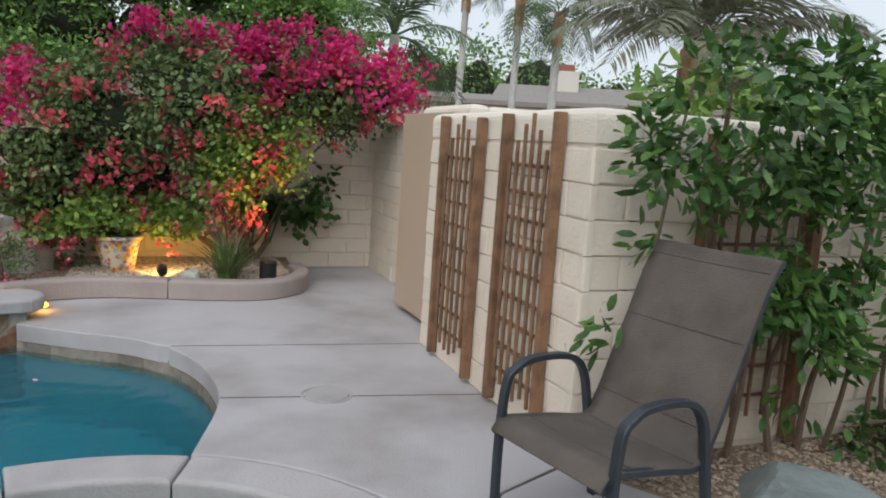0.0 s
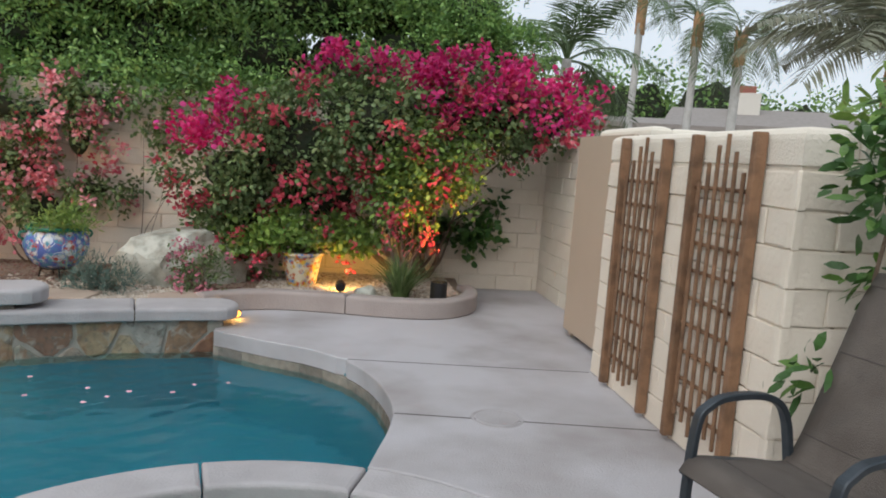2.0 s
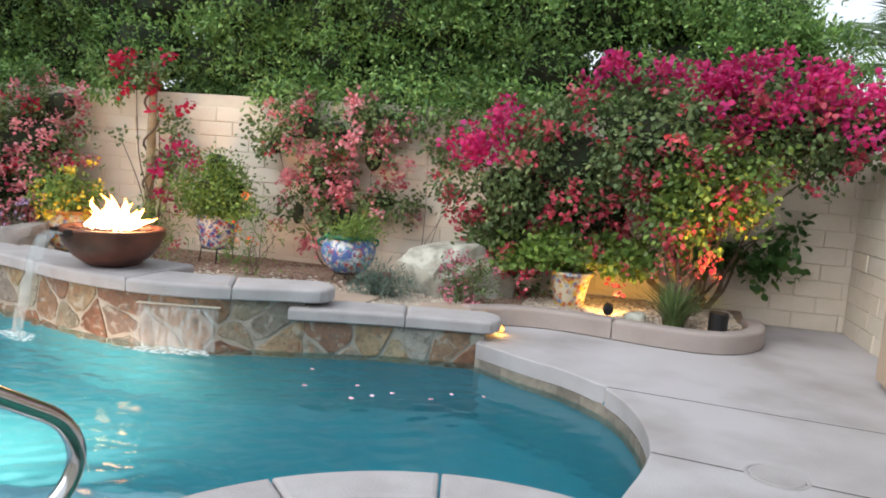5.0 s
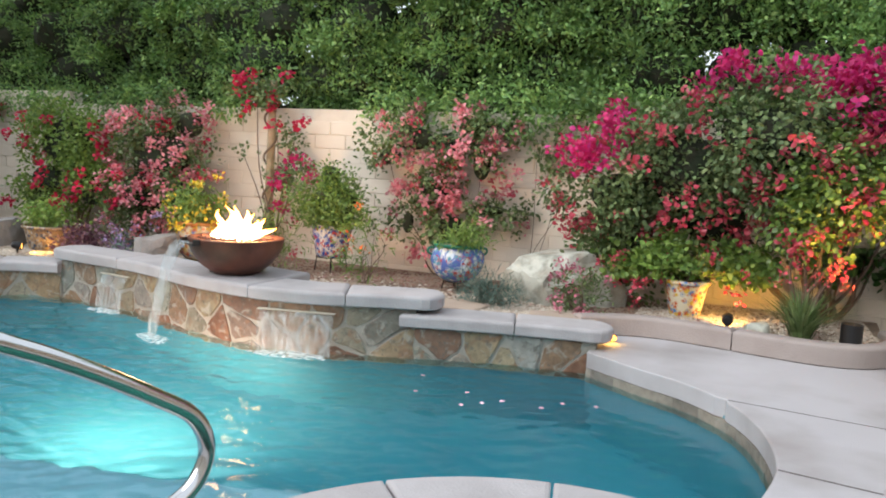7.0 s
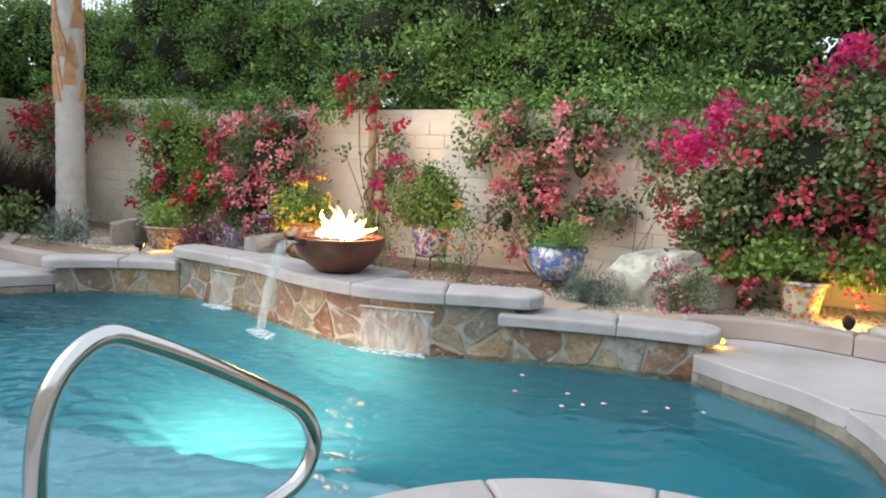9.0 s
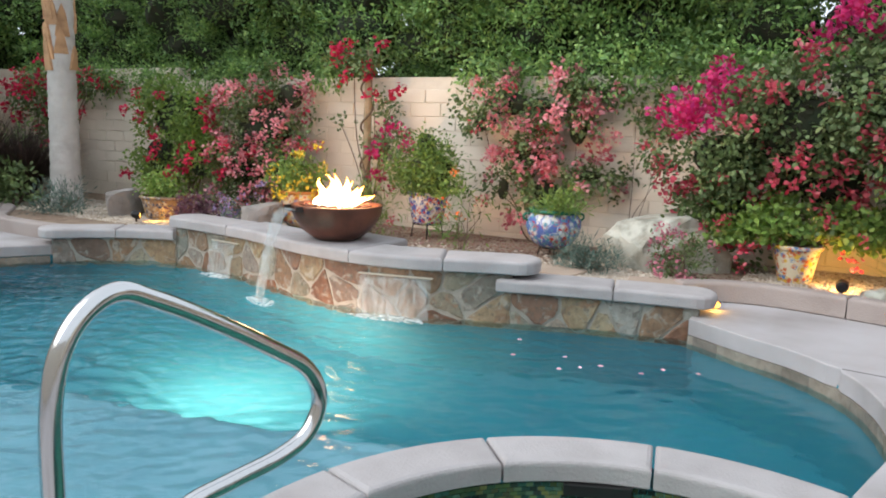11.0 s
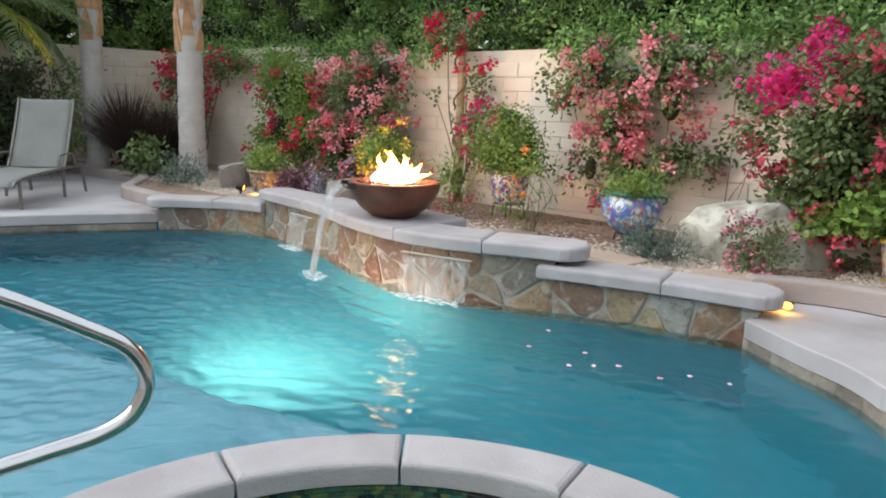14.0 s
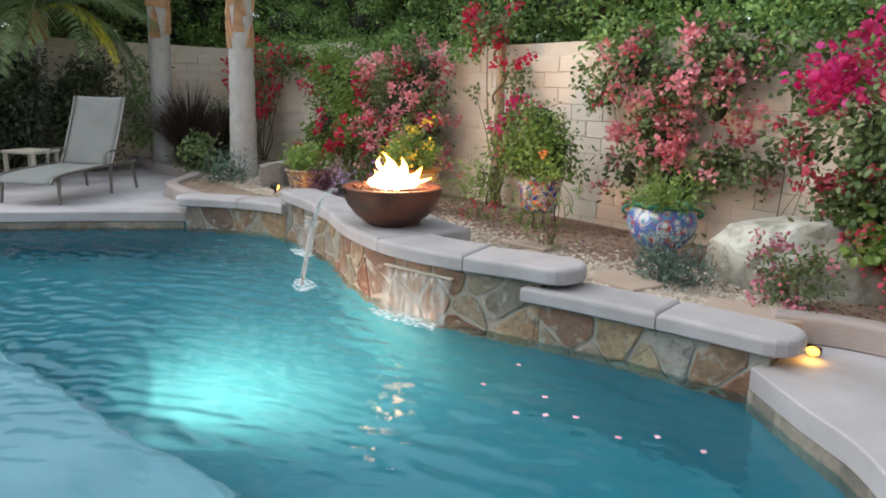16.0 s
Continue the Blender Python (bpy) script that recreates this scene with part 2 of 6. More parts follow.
def lathe(profile, n=32, bm=None):
    """(radius, z) turned round the z axis."""
    bm = bm or bmesh.new()
    loops = []
    for r, z in profile:
        loops.append([bm.verts.new((r * math.cos(2 * math.pi * i / n), r * math.sin(2 * math.pi * i / n), z)) for i in range(n)] if r > 1e-5 else [bm.verts.new((0, 0, z))])
    for a, b in zip(loops, loops[1:]):
        for i in range(n):
            j = (i + 1) % n
            q = [a[i % len(a)], a[j % len(a)], b[j % len(b)], b[i % len(b)]]
            u = []
            for v in q:
                if v not in u:
                    u.append(v)
            if len(u) > 2:
                bm.faces.new(u)
    return bm


def tube(bm, pts, radius, n=8, taper=None):
    """A round bar along points."""
    pts = [Vector(p) for p in pts]
    loops, side = [], None
    for i, p in enumerate(pts):
        d = (pts[min(i + 1, len(pts) - 1)] - pts[max(i - 1, 0)]).normalized()
        if side is None:
            side = d.orthogonal().normalized()
        side = (side - d * side.dot(d)).normalized()
        up = d.cross(side)
        r = radius if taper is None else radius + (taper - radius) * i / max(1, len(pts) - 1)
        loops.append([bm.verts.new(p + (side * math.cos(2 * math.pi * k / n) + up * math.sin(2 * math.pi * k / n)) * r) for k in range(n)])
    for a, b in zip(loops, loops[1:]):
        for k in range(n):
            bm.faces.new((a[k], a[(k + 1) % n], b[(k + 1) % n], b[k]))
    bm.faces.new(loops[0][::-1]), bm.faces.new(loops[-1])
    return bm


# ---- plan ----
SPA_C, SPA_OUT, SPA_IN = Vector((0.153, 2.02)), 1.316, 1.07
WATER_Z, BACK_Y, WALL_TOP = -0.18, 7.75, 1.86


def spa_pt(a, r):
    return (SPA_C.x + r * math.cos(a), SPA_C.y + r * math.sin(a))


CORNER_A = math.atan2(3.26 - SPA_C.y, 0.60 - SPA_C.x)
POOL_RIGHT = smooth_line([(-0.40, 5.60), (0.0, 5.33), (0.30, 5.15), (0.555, 4.87), (0.70, 4.54), (0.765, 4.18), (0.765, 3.92), (0.72, 3.68), (0.66, 3.47), (0.60, 3.26)], 6)
WALL_LINE = smooth_line([(-0.354, 5.684), (-0.957, 5.568), (-1.735, 5.344), (-2.368, 5.081), (-2.903, 5.013), (-3.555, 5.12), (-4.362, 5.373), (-5.452, 5.509)], 12)
LOW_LEFT = smooth_line([(-5.44, 5.49), (-5.78, 5.36), (-6.14, 5.10), (-6.42, 4.80)], 8)
POOL_LEFT = smooth_line([(-6.43, 4.78), (-6.64, 4.42), (-6.92, 3.90), (-7.4, 2.95), (-8.2, 1.9), (-8.2, 0.4), (-7.2, -0.7), (-5.2, -1.0), (-3.0, -0.6), (-1.9, 0.2), (-1.25, 1.05)], 6)

# ---- pool shell, water, deck ----
A_END = math.atan2(1.05 - SPA_C.y, -1.25 - SPA_C.x) % (2 * math.pi)
DAM = [Vector(spa_pt(a, SPA_OUT)) for a in np.linspace(A_END, CORNER_A, 40)]
pool_outline = [tuple(p) for p in POOL_RIGHT[::-1]] + [tuple(p) for p in WALL_LINE] + [tuple(p) for p in LOW_LEFT[1:]] + [tuple(p) for p in POOL_LEFT[1:]] + [tuple(p) for p in DAM[1:-1]]
pool_shell_line = inset(pool_outline if signed_area(pool_outline) > 0 else pool_outline[::-1], -0.03)


def basin(name, outline, z_floor, z_top, material, label, category):
    bm = prism(outline, [(z_floor, 0), (z_top, 0)])
    top = [f for f in bm.faces if all(abs(v.co.z - z_top) < 1e-5 for v in f.verts)]
    bmesh.ops.delete(bm, geom=top, context="FACES_ONLY")
    bmesh.ops.reverse_faces(bm, faces=bm.faces)
    return tagged(part(name, bm, material), label, category, kind="structure")


basin("pool_basin", pool_shell_line, -1.35, -0.1, M_PLASTER, "turquoise plastered swimming pool basin", "pool")
spa_ring = [spa_pt(a, SPA_IN) for a in np.linspace(0, 2 * math.pi, 72, endpoint=False)]
basin("spa_basin", inset(spa_ring, -0.03), -0.95, -0.25, M_SPAP, "turquoise plastered round spa basin", "spa")



def inside(poly, px, py):
    """Even-odd test of points against a closed outline."""
    res = np.zeros(px.shape, bool)
    for (ax, ay), (bx, by) in zip(poly, poly[1:] + poly[:1]):
        if ay != by:
            res ^= ((ay > py) != (by > py)) & (px < (bx - ax) * (py - ay) / (by - ay) + ax)
    return res


def ripple_sheet(outline, z, cell):
    """A rippled water surface: short-crested waves, livelier towards the falls and calm at the far deck."""
    r = np.random.RandomState(17)
    o = np.array(outline)
    gx, gy = np.meshgrid(np.arange(o[:, 0].min() - 0.1, o[:, 0].max() + 0.1, cell), np.arange(o[:, 1].min() - 0.1, o[:, 1].max() + 0.1, cell))
    h = np.zeros_like(gx)
    for k in range(60):
        wave, a, ph = 0.075 + 0.17 * r.uniform() ** 1.5, radians(118 + r.normal(0, 42)), r.uniform(0, 6.28)
        bend = 0.25 * np.sin(gx * r.uniform(0.6, 2.2) + r.uniform(0, 6)) + 0.25 * np.sin(gy * r.uniform(0.6, 2.2) + r.uniform(0, 6))
        crest = 0.5 + 0.5 * np.sin((gx * math.sin(a) - gy * math.cos(a)) * r.uniform(2, 5) + r.uniform(0, 6))
        h += crest * wave * np.sin(2 * math.pi / wave * (gx * math.cos(a) + gy * math.sin(a)) + ph + 4 * bend)
    slope = np.interp(gx, [-7.0, -3.4, -2.2, -0.9, 0.6], [0.20, 0.17, 0.105, 0.075, 0.038])
    h *= slope / (2 * math.pi) * math.sqrt(2 / 60) * 1.9
    for fx, fy, amp in ((-3.42, 4.66, 0.006), (-2.5, 4.95, 0.004), (-4.65, 5.2, 0.004)):
        d = np.hypot(gx - fx, gy - fy)
        h += amp * np.exp(-d / 0.5) * np.sin(2 * math.pi * d / 0.19)
    ok = inside(outline, gx[:-1, :-1] + cell / 2, gy[:-1, :-1] + cell / 2)
    idx = np.arange(gx.size).reshape(gx.shape)
    f = np.stack([idx[:-1, :-1][ok], idx[:-1, 1:][ok], idx[1:, 1:][ok], idx[1:, :-1][ok]], 1)
    used, inv = np.unique(f, return_inverse=True)
    v = np.stack([gx.ravel(), gy.ravel(), z + h.ravel()], 1)[used]
    return v.tolist(), inv.reshape(f.shape).tolist()


w = raw("water", *ripple_sheet(inset(pool_shell_line, -0.05), WATER_Z, 0.021), M_WATER, smooth=True)
w.visible_shadow = False
tagged(w, "rippled turquoise pool water lit from below", "water", kind="structure")
w = part("spa_water", prism(inset(spa_ring, -0.02), [(-0.30, 0)], False), M_SPAWATER)
w.visible_shadow = False
tagged(w, "still green-turquoise spa water below the coping", "water", kind="structure")

# broad entry step in the near part of the pool
step_line = smooth_line([(-8.3, 0.6), (-6.4, 1.6), (-4.8, 2.3), (-3.3, 2.72), (-2.0, 3.0), (-1.3, 3.2), (-0.9, 3.1), (-1.0, 2.4), (-1.2, 1.5), (-1.3, 0.9), (-2.0, 0.0), (-4.0, -0.85), (-7.0, -0.8)], 5, True)
tagged(part("pool_step", prism([tuple(p) for p in step_line], slab_rings(-1.34, -0.36, 0.04)), M_STEP), "broad submerged pool step with a rounded edge", "pool step", kind="structure")

# dam wall between the spa and the pool
bm = bmesh.new()
for r0, z0, z1 in ((SPA_OUT - 0.03, -1.34, -0.09),):
    lo = [[bm.verts.new((*spa_pt(a, r), z)) for a in np.linspace(0, 2 * math.pi, 72, endpoint=False)] for r, z in ((r0, z0), (r0, z1), (SPA_IN + 0.035, z1), (SPA_IN + 0.035, z0))]
    for a, b in zip(lo, lo[1:]):
        for i in range(72):
            bm.faces.new((a[i], a[(i + 1) % 72], b[(i + 1) % 72], b[i]))
tagged(part("spa_dam", bm, M_PLASTER), "curved plastered wall between spa and pool", "wall", kind="structure")


J2, J1 = ((0.555, 4.93), (2.16, 4.755)), ((0.775, 3.93), (2.16, 3.715))
SPA_RIGHT = [spa_pt(a, SPA_OUT + 0.004) for a in np.linspace(CORNER_A, -1.2, 34)]
G = 0.004
deck = tagged(new("pavement"), "pale grey brushed concrete pool deck with saw joints", "pool deck", kind="structure")
north = [(p.x, p.y) for p in POOL_RIGHT if p.y > 4.93 + G] + [(0.555, 4.93 + G), (2.16, 4.755 + G), (3.0, 4.68), (3.0, 7.9), (-0.3, 7.9), (-0.40, 5.95)]
mid_s = [(0.545, 4.93 - G)] + [(p.x, p.y) for p in POOL_RIGHT if 3.95 < p.y < 4.9] + [(0.772, 3.93 + G), (2.16, 3.715 + G), (2.3, 3.70), (2.3, 4.73), (2.16, 4.755 - G)]
near = [(p.x, p.y) for p in POOL_RIGHT if p.y < 3.90] + SPA_RIGHT[1:14] + [(1.75, 2.62), (2.155, 2.795), (2.3, 2.82), (2.3, 3.69), (2.16, 3.715 - G)]
near = [(0.77, 3.93 - G)] + near
south = SPA_RIGHT[14:] + [(0.55, -2.6), (2.95, -2.6), (2.95, 1.6), (2.42, 2.38), (2.165, 2.785), (1.76, 2.61)]
spa_left = [spa_pt(a, SPA_OUT + 0.004) for a in np.linspace(-1.22, A_END - 2 * math.pi, 16)]
west = [(0.54, -2.6)] + spa_left + [(p.x, p.y) for p in POOL_LEFT[::-1][:34]] + [(-7.5, -2.6)]
for p in (north, mid_s, near, south, west):
    part("slab", prism(p, nosed(-0.118, 0.0, 0.010)), M_DECK, deck)
M_SEAL = mat("dark_joint_filler", (0.10, 0.09, 0.085), 0.9, vary=(0.16, 0.15, 0.14), scale=12)
for a, b in (J2, J1, ((1.44, 2.47), (2.155, 2.79))):
    u = (Vector(b) - Vector(a)).normalized()
    v = Vector((-u.y, u.x)) * 0.0075
    part("joint_filler", prism([tuple(Vector(a) - v), tuple(Vector(b) - v), tuple(Vector(b) + v), tuple(Vector(a) + v)], [(-0.10, 0), (-0.0015, 0)]), M_SEAL, deck)

# left terrace
kerb_in = smooth_line([(-6.25, 5.12), (-6.75, 4.98), (-7.3, 4.97), (-7.9, 5.05), (-8.35, 5.35), (-9.0, 5.75), (-10.0, 5.7), (-11.6, 5.6)], 6)
terrace = [(p.x, p.y) for p in POOL_LEFT[:-24] if p.y > 0.3] + [(-8.5, -2.6), (-11.8, -2.6), (-11.8, 5.7)] + [(p.x, p.y) for p in kerb_in[::-1][:-2]]
tagged(part("terrace", prism(terrace, nosed(-0.112, 0.0, 0.02)), M_DECK), "pale concrete terrace beyond the pool", "pool deck", kind="structure")


def band(line, off0, off1):
    """A closed outline between two offsets to the left of a line."""
    def shifted(o):
        out = []
        for i, p in enumerate(line):
            d = (line[min(i + 1, len(line) - 1)] - line[max(i - 1, 0)]).normalized()
            out.append((p.x - d.y * o, p.y + d.x * o))
        return out
    return shifted(off0) + shifted(off1)[::-1]


def cut(line, s0, s1):
    """The stretch of a line between two lengths."""
    out, s = [], 0.0
    for a, b in zip(line, line[1:]):
        d = (b - a).length
        if s + d > s0 and s < s1:
            lo, hi = max(s0, s), min(s1, s + d)
            if not out:
                out.append(a.lerp(b, (lo - s) / d))
            out.append(a.lerp(b, (hi - s) / d))
        s += d
    return out


def run(line):
    return sum((b - a).length for a, b in zip(line, line[1:]))


def at_x(line, x):
    s = 0.0
    for a, b in zip(line, line[1:]):
        if min(a.x, b.x) <= x <= max(a.x, b.x) and a.x != b.x:
            return s + (b - a).length * (x - a.x) / (b.x - a.x)
        s += (b - a).length
    return s


def capped(line, off0, off1, round_start=False, round_end=False):
    """A coping outline with half-round ends. off0 lies over the pool."""
    o = band(line, off0, off1)
    n = len(line)
    front, back = o[:n], o[n:][::-1]

    def cap(p, q, away):
        p, q, c = Vector(p), Vector(q), (Vector(p) + Vector(q)) / 2
        r, u = (q - p).length / 2, (p - c).normalized()
        return [tuple(c + u * r * math.cos(t) + away * r * 0.75 * math.sin(t)) for t in np.linspace(0, math.pi, 9)[1:-1]]
    d0, d1 = (line[0] - line[1]).normalized(), (line[-1] - line[-2]).normalized()
    out = list(front)
    if round_end:
        out += cap(front[-1], back[-1], d1)
    out += back[::-1]
    if round_start:
        out += cap(back[0], front[0], d0)
    return out


S_MID = at_x(WALL_LINE, -1.660)
S_END = run(WALL_LINE)
LOW_B, LOW_T, MID_B, MID_T = 0.06, 0.16, 0.195, 0.30
retaining = tagged(new("pool_wall"), "low curved pool wall faced with irregular brown flagstones", "pool wall", kind="structure")
for line, s0, s1, z1 in ((WALL_LINE, 0.0, S_MID, LOW_B), (WALL_LINE, S_MID, S_END, MID_B), (LOW_LEFT, 0.0, run(LOW_LEFT), LOW_B)):
    part("wall_core", prism(band(cut(line, s0, s1), -0.004, -0.30), [(-0.34, 0), (z1, 0)]), M_MORTAR, retaining)
for line, s0, s1, z0, z1, ends, back in (
        (WALL_LINE, 0.02, at_x(WALL_LINE, -0.940), LOW_B, LOW_T, (True, False), -0.33),
        (WALL_LINE, at_x(WALL_LINE, -0.945), S_MID + 0.12, LOW_B, LOW_T, (False, False), -0.33),
        (WALL_LINE, S_MID - 0.05, at_x(WALL_LINE, -2.145), MID_B, MID_T, (True, False), -0.36),
        (WALL_LINE, at_x(WALL_LINE, -2.150), at_x(WALL_LINE, -2.880), MID_B, MID_T, (False, False), -0.42),
        (WALL_LINE, at_x(WALL_LINE, -2.885), at_x(WALL_LINE, -3.830), MID_B, MID_T, (False, False), -0.80),
        (WALL_LINE, at_x(WALL_LINE, -3.835), at_x(WALL_LINE, -4.600), MID_B, MID_T, (False, False), -0.42),
        (WALL_LINE, at_x(WALL_LINE, -4.605), S_END, MID_B, MID_T, (False, True), -0.36),
        (LOW_LEFT, 0.0, run(LOW_LEFT) * 0.5, LOW_B, LOW_T, (False, False), -0.33),
        (LOW_LEFT, run(LOW_LEFT) * 0.5 + 0.006, run(LOW_LEFT), LOW_B, LOW_T, (False, True), -0.33)):
    part("coping", prism(capped(cut(line, s0, s1), 0.055, back, *ends), nosed(z0, z1, 0.03)), M_COPE, retaining, "grey cast concrete coping")

# spa coping stones
spa = tagged(new("spa_coping"), "round spa coping of curved grey concrete segments", "spa", kind="structure")
joints = [math.atan2(y - SPA_C.y, x - SPA_C.x) for x, y in ((0.60, 3.26), (-0.109, 3.304), (-0.735, 2.999), (-1.10, 2.416))]
joints += [joints[-1] + math.radians(32) * k for k in range(1, 8)]
joints.append(joints[0] + 2 * math.pi)
joints = [a if i == 0 or a > joints[0] else a + 2 * math.pi for i, a in enumerate(joints)]
joints = sorted(joints)
for a0, a1 in zip(joints, joints[1:]):
    if a1 - a0 < 0.05:
        continue
    g = 0.004
    arc = np.linspace(a0 + g, a1 - g, 12)
    part("coping", prism([spa_pt(a, SPA_OUT) for a in arc] + [spa_pt(a, SPA_IN) for a in arc[::-1]], nosed(-0.09, 0.002, 0.022)), M_COPE, spa)
vs, fs = [], []
for row in range(6):
    for k in range(220):
        a = 2 * math.pi * (k + 0.5 * (row % 2)) / 220
        h = 2 * math.pi / 220 * 0.46
        z = -0.108 - row * 0.018
        i = len(vs)
        for r in (SPA_IN + 0.03, SPA_IN + 0.022):
            for da, dz in ((-h, -0.008), (h, -0.008), (h, 0.008), (-h, 0.008)):
                vs.append((*spa_pt(a + da, r), z + dz))
        fs += [(i + 4, i + 7, i + 6, i + 5), (i, i + 1, i + 5, i + 4), (i + 2, i + 3, i + 7, i + 6), (i + 1, i + 2, i + 6, i + 5), (i + 3, i, i + 4, i + 7)]
tagged(raw("mosaic_tiles", vs, fs, M_TILE, spa), kind="stuff")
bm = bmesh.new()
box(bm, -0.13, -0.03, -0.028, 0.13, 0.01, 0.022, 0.004)
ob = part("skimmer_slot", bm, mat("dark_slot", (0.01, 0.01, 0.01), 0.5), spa, "dark weir slot under the coping")
a = math.atan2(3.08 - SPA_C.y, -0.28 - SPA_C.x)
ob.matrix_world = pose(*spa_pt(a, SPA_IN + 0.015), -0.112, 0, 0, math.degrees(a) - 90)

# ---- raised planter kerb ----
PLANT_LINE = smooth_line([(-0.55, 6.08), (-0.28, 6.27), (0.05, 6.34), (0.45, 6.28), (0.88, 6.18), (1.22, 6.15), (1.48, 6.24), (1.70, 6.48), (1.80, 6.8), (1.78, 7.05)], 6)
planter = tagged(new("planter_kerb"), "low curved pinkish concrete planter edging", "planter edging", kind="structure")
sj = at_x(PLANT_LINE, 0.56)
for s0, s1 in ((0, sj - 0.003), (sj + 0.003, run(PLANT_LINE))):
    part("kerb_stone", prism(band(cut(PLANT_LINE, s0, s1), 0.0, 0.14), nosed(0.0, 0.165, 0.03)), M_KERB, planter)
tagged(part("terrace_kerb", prism(band(kerb_in, 0.0, -0.16), nosed(-0.05, 0.15, 0.03)), M_KERB), "low curved concrete kerb round the terrace", "kerb", kind="structure")

# planting bed and ground
bed = [(p[0], p[1]) for p in band(PLANT_LINE, 0.1, 0.1)[:len(PLANT_LINE)]] + [(1.75, 7.74), (-11.75, 7.74), (-11.75, 5.76)] + [(p.x, p.y + 0.1) for p in kerb_in[::-1][2:-3]] + [(-6.0, 5.62), (-5.4, 5.72)] + [(p.x, p.y + 0.22) for p in WALL_LINE[::-1][2:-3]]
tagged(part("planting_bed", prism(bed, [(-0.2, 0), (0.105, 0)]), M_BED), "brown soil and gravel planting bed", "planting bed", kind="structure")
hole = [Vector((x, y, -0.1)) for x, y in inset(pool_outline if signed_area(pool_outline) > 0 else pool_outline[::-1], -0.06)]
hole2 = [Vector((*spa_pt(a, SPA_OUT - 0.1), -0.1)) for a in np.linspace(0, 2 * math.pi, 40, endpoint=False)]
outer = [Vector((x, y, -0.1)) for x, y in ((-900, -900), (900, -900), (900, 900), (-900, 900))]
loops = [outer, hole[::-1], hole2[::-1]]
flat = [v for lp in loops for v in lp]
tagged(raw("ground", flat, [t for t in mathutils.geometry.tessellate_polygon(loops)], M_GROUND), "bare sandy desert ground", "ground", kind="structure")


# ---- block walls ----
COURSE, BLOCK = 0.156, 0.405


def block_mesh(seed, length=BLOCK - 0.007):
    """A slump block lying along x, its face to -y, slightly bulged."""
    r = random.Random(seed)
    h, d, c = COURSE - 0.005, 0.03, 0.006
    j = lambda: r.uniform(-0.004, 0.004)
    v = [(0, d, 0), (length, d, 0), (length, d, h), (0, d, h)]
    v += [(j() + 0.001, 0, j()), (length + j() - 0.001, 0, j()), (length + j() - 0.001, 0, h + j()), (j() + 0.001, 0, h + j())]
    v += [(c + j(), -c + j(), c + j()), (length - c + j(), -c + j(), c + j()), (length - c + j(), -c + j(), h - c + j()), (c + j(), -c + j(), h - c + j())]
    f = [(8, 9, 10, 11)] + [(a, b, b + 4, a + 4) for a, b in ((4, 5), (5, 6), (6, 7))] + [(7, 4, 8, 11)]
    f += [(0, 1, 5, 4), (1, 2, 6, 5), (2, 3, 7, 6), (3, 0, 4, 7)]
    return v, f


BLOCKS, HALVES = [], []
for k in range(5):
    for store, ln in ((BLOCKS, BLOCK - 0.007), (HALVES, BLOCK / 2 - 0.007)):
        v, f = block_mesh(k, ln)
        me = bpy.data.meshes.new("brick")
        me.from_pydata(v, [], f)
        me.materials.append(M_BLOCK)
        store.append(me)


def block_face(parent, x0, y0, angle, length, top, singles=None, base=0.0):
    """Courses of blocks on a face that starts at (x0, y0) and runs along `angle`; the outside is to the right of the run.
    singles: the stretch whose blocks are objects of their own; the rest are joined."""
    n_half = max(1, round(length / (BLOCK / 2)))
    m = pose(x0, y0, base, 0, 0, angle) @ Matrix.Diagonal((length / (n_half * BLOCK / 2), 1, 1, 1))
    length = n_half * BLOCK / 2
    vs, fs, rng = [], [], random.Random(int(x0 * 100 + y0 * 10))
    rows = int((top - base) / COURSE)
    for row in range(rows):
        x = 0.0
        first = row % 2
        while x < length - 0.05:
            half = first or x + BLOCK > length + 0.02
            first = False
            ln = BLOCK / 2 if half else BLOCK
            k = rng.randrange(5)
            if singles and singles[0] <= x < singles[1]:
                ob = new("brick", (HALVES if half else BLOCKS)[k])
                ob.parent = parent
                ob.matrix_world = m @ pose(x, rng.uniform(-0.004, 0.003), row * COURSE)
            else:
                v, f = block_mesh(k, ln - 0.007)
                i = len(vs)
                dy = rng.uniform(-0.004, 0.003)
                vs += [m @ Vector((a + x, b + dy, c + row * COURSE)) for a, b, c in v]
                fs += [tuple(q + i for q in g) for g in f]
            x += ln
    if vs:
        tagged(raw("bricks", vs, fs, M_BLOCK, parent), kind="stuff")


def cap_piece(parent, x0, y0, x1, y1, z0, z1, r=0.03):
    part("wall_cap", prism([(x0, y0), (x1, y0), (x1, y1), (x0, y1)], nosed(z0, z1, r)), M_CAP, parent)


def wall_thing(name, label, x0, y0, x1, y1, top, z0=-0.1, material=None):
    """The wall's core; its blocks are laid on its faces."""
    w = tagged(new(name), label, "wall", kind="structure")
    part("wall_core", box(bmesh.new(), x0, y0, z0, x1, y1, top), material or M_JOINT, w)
    return w

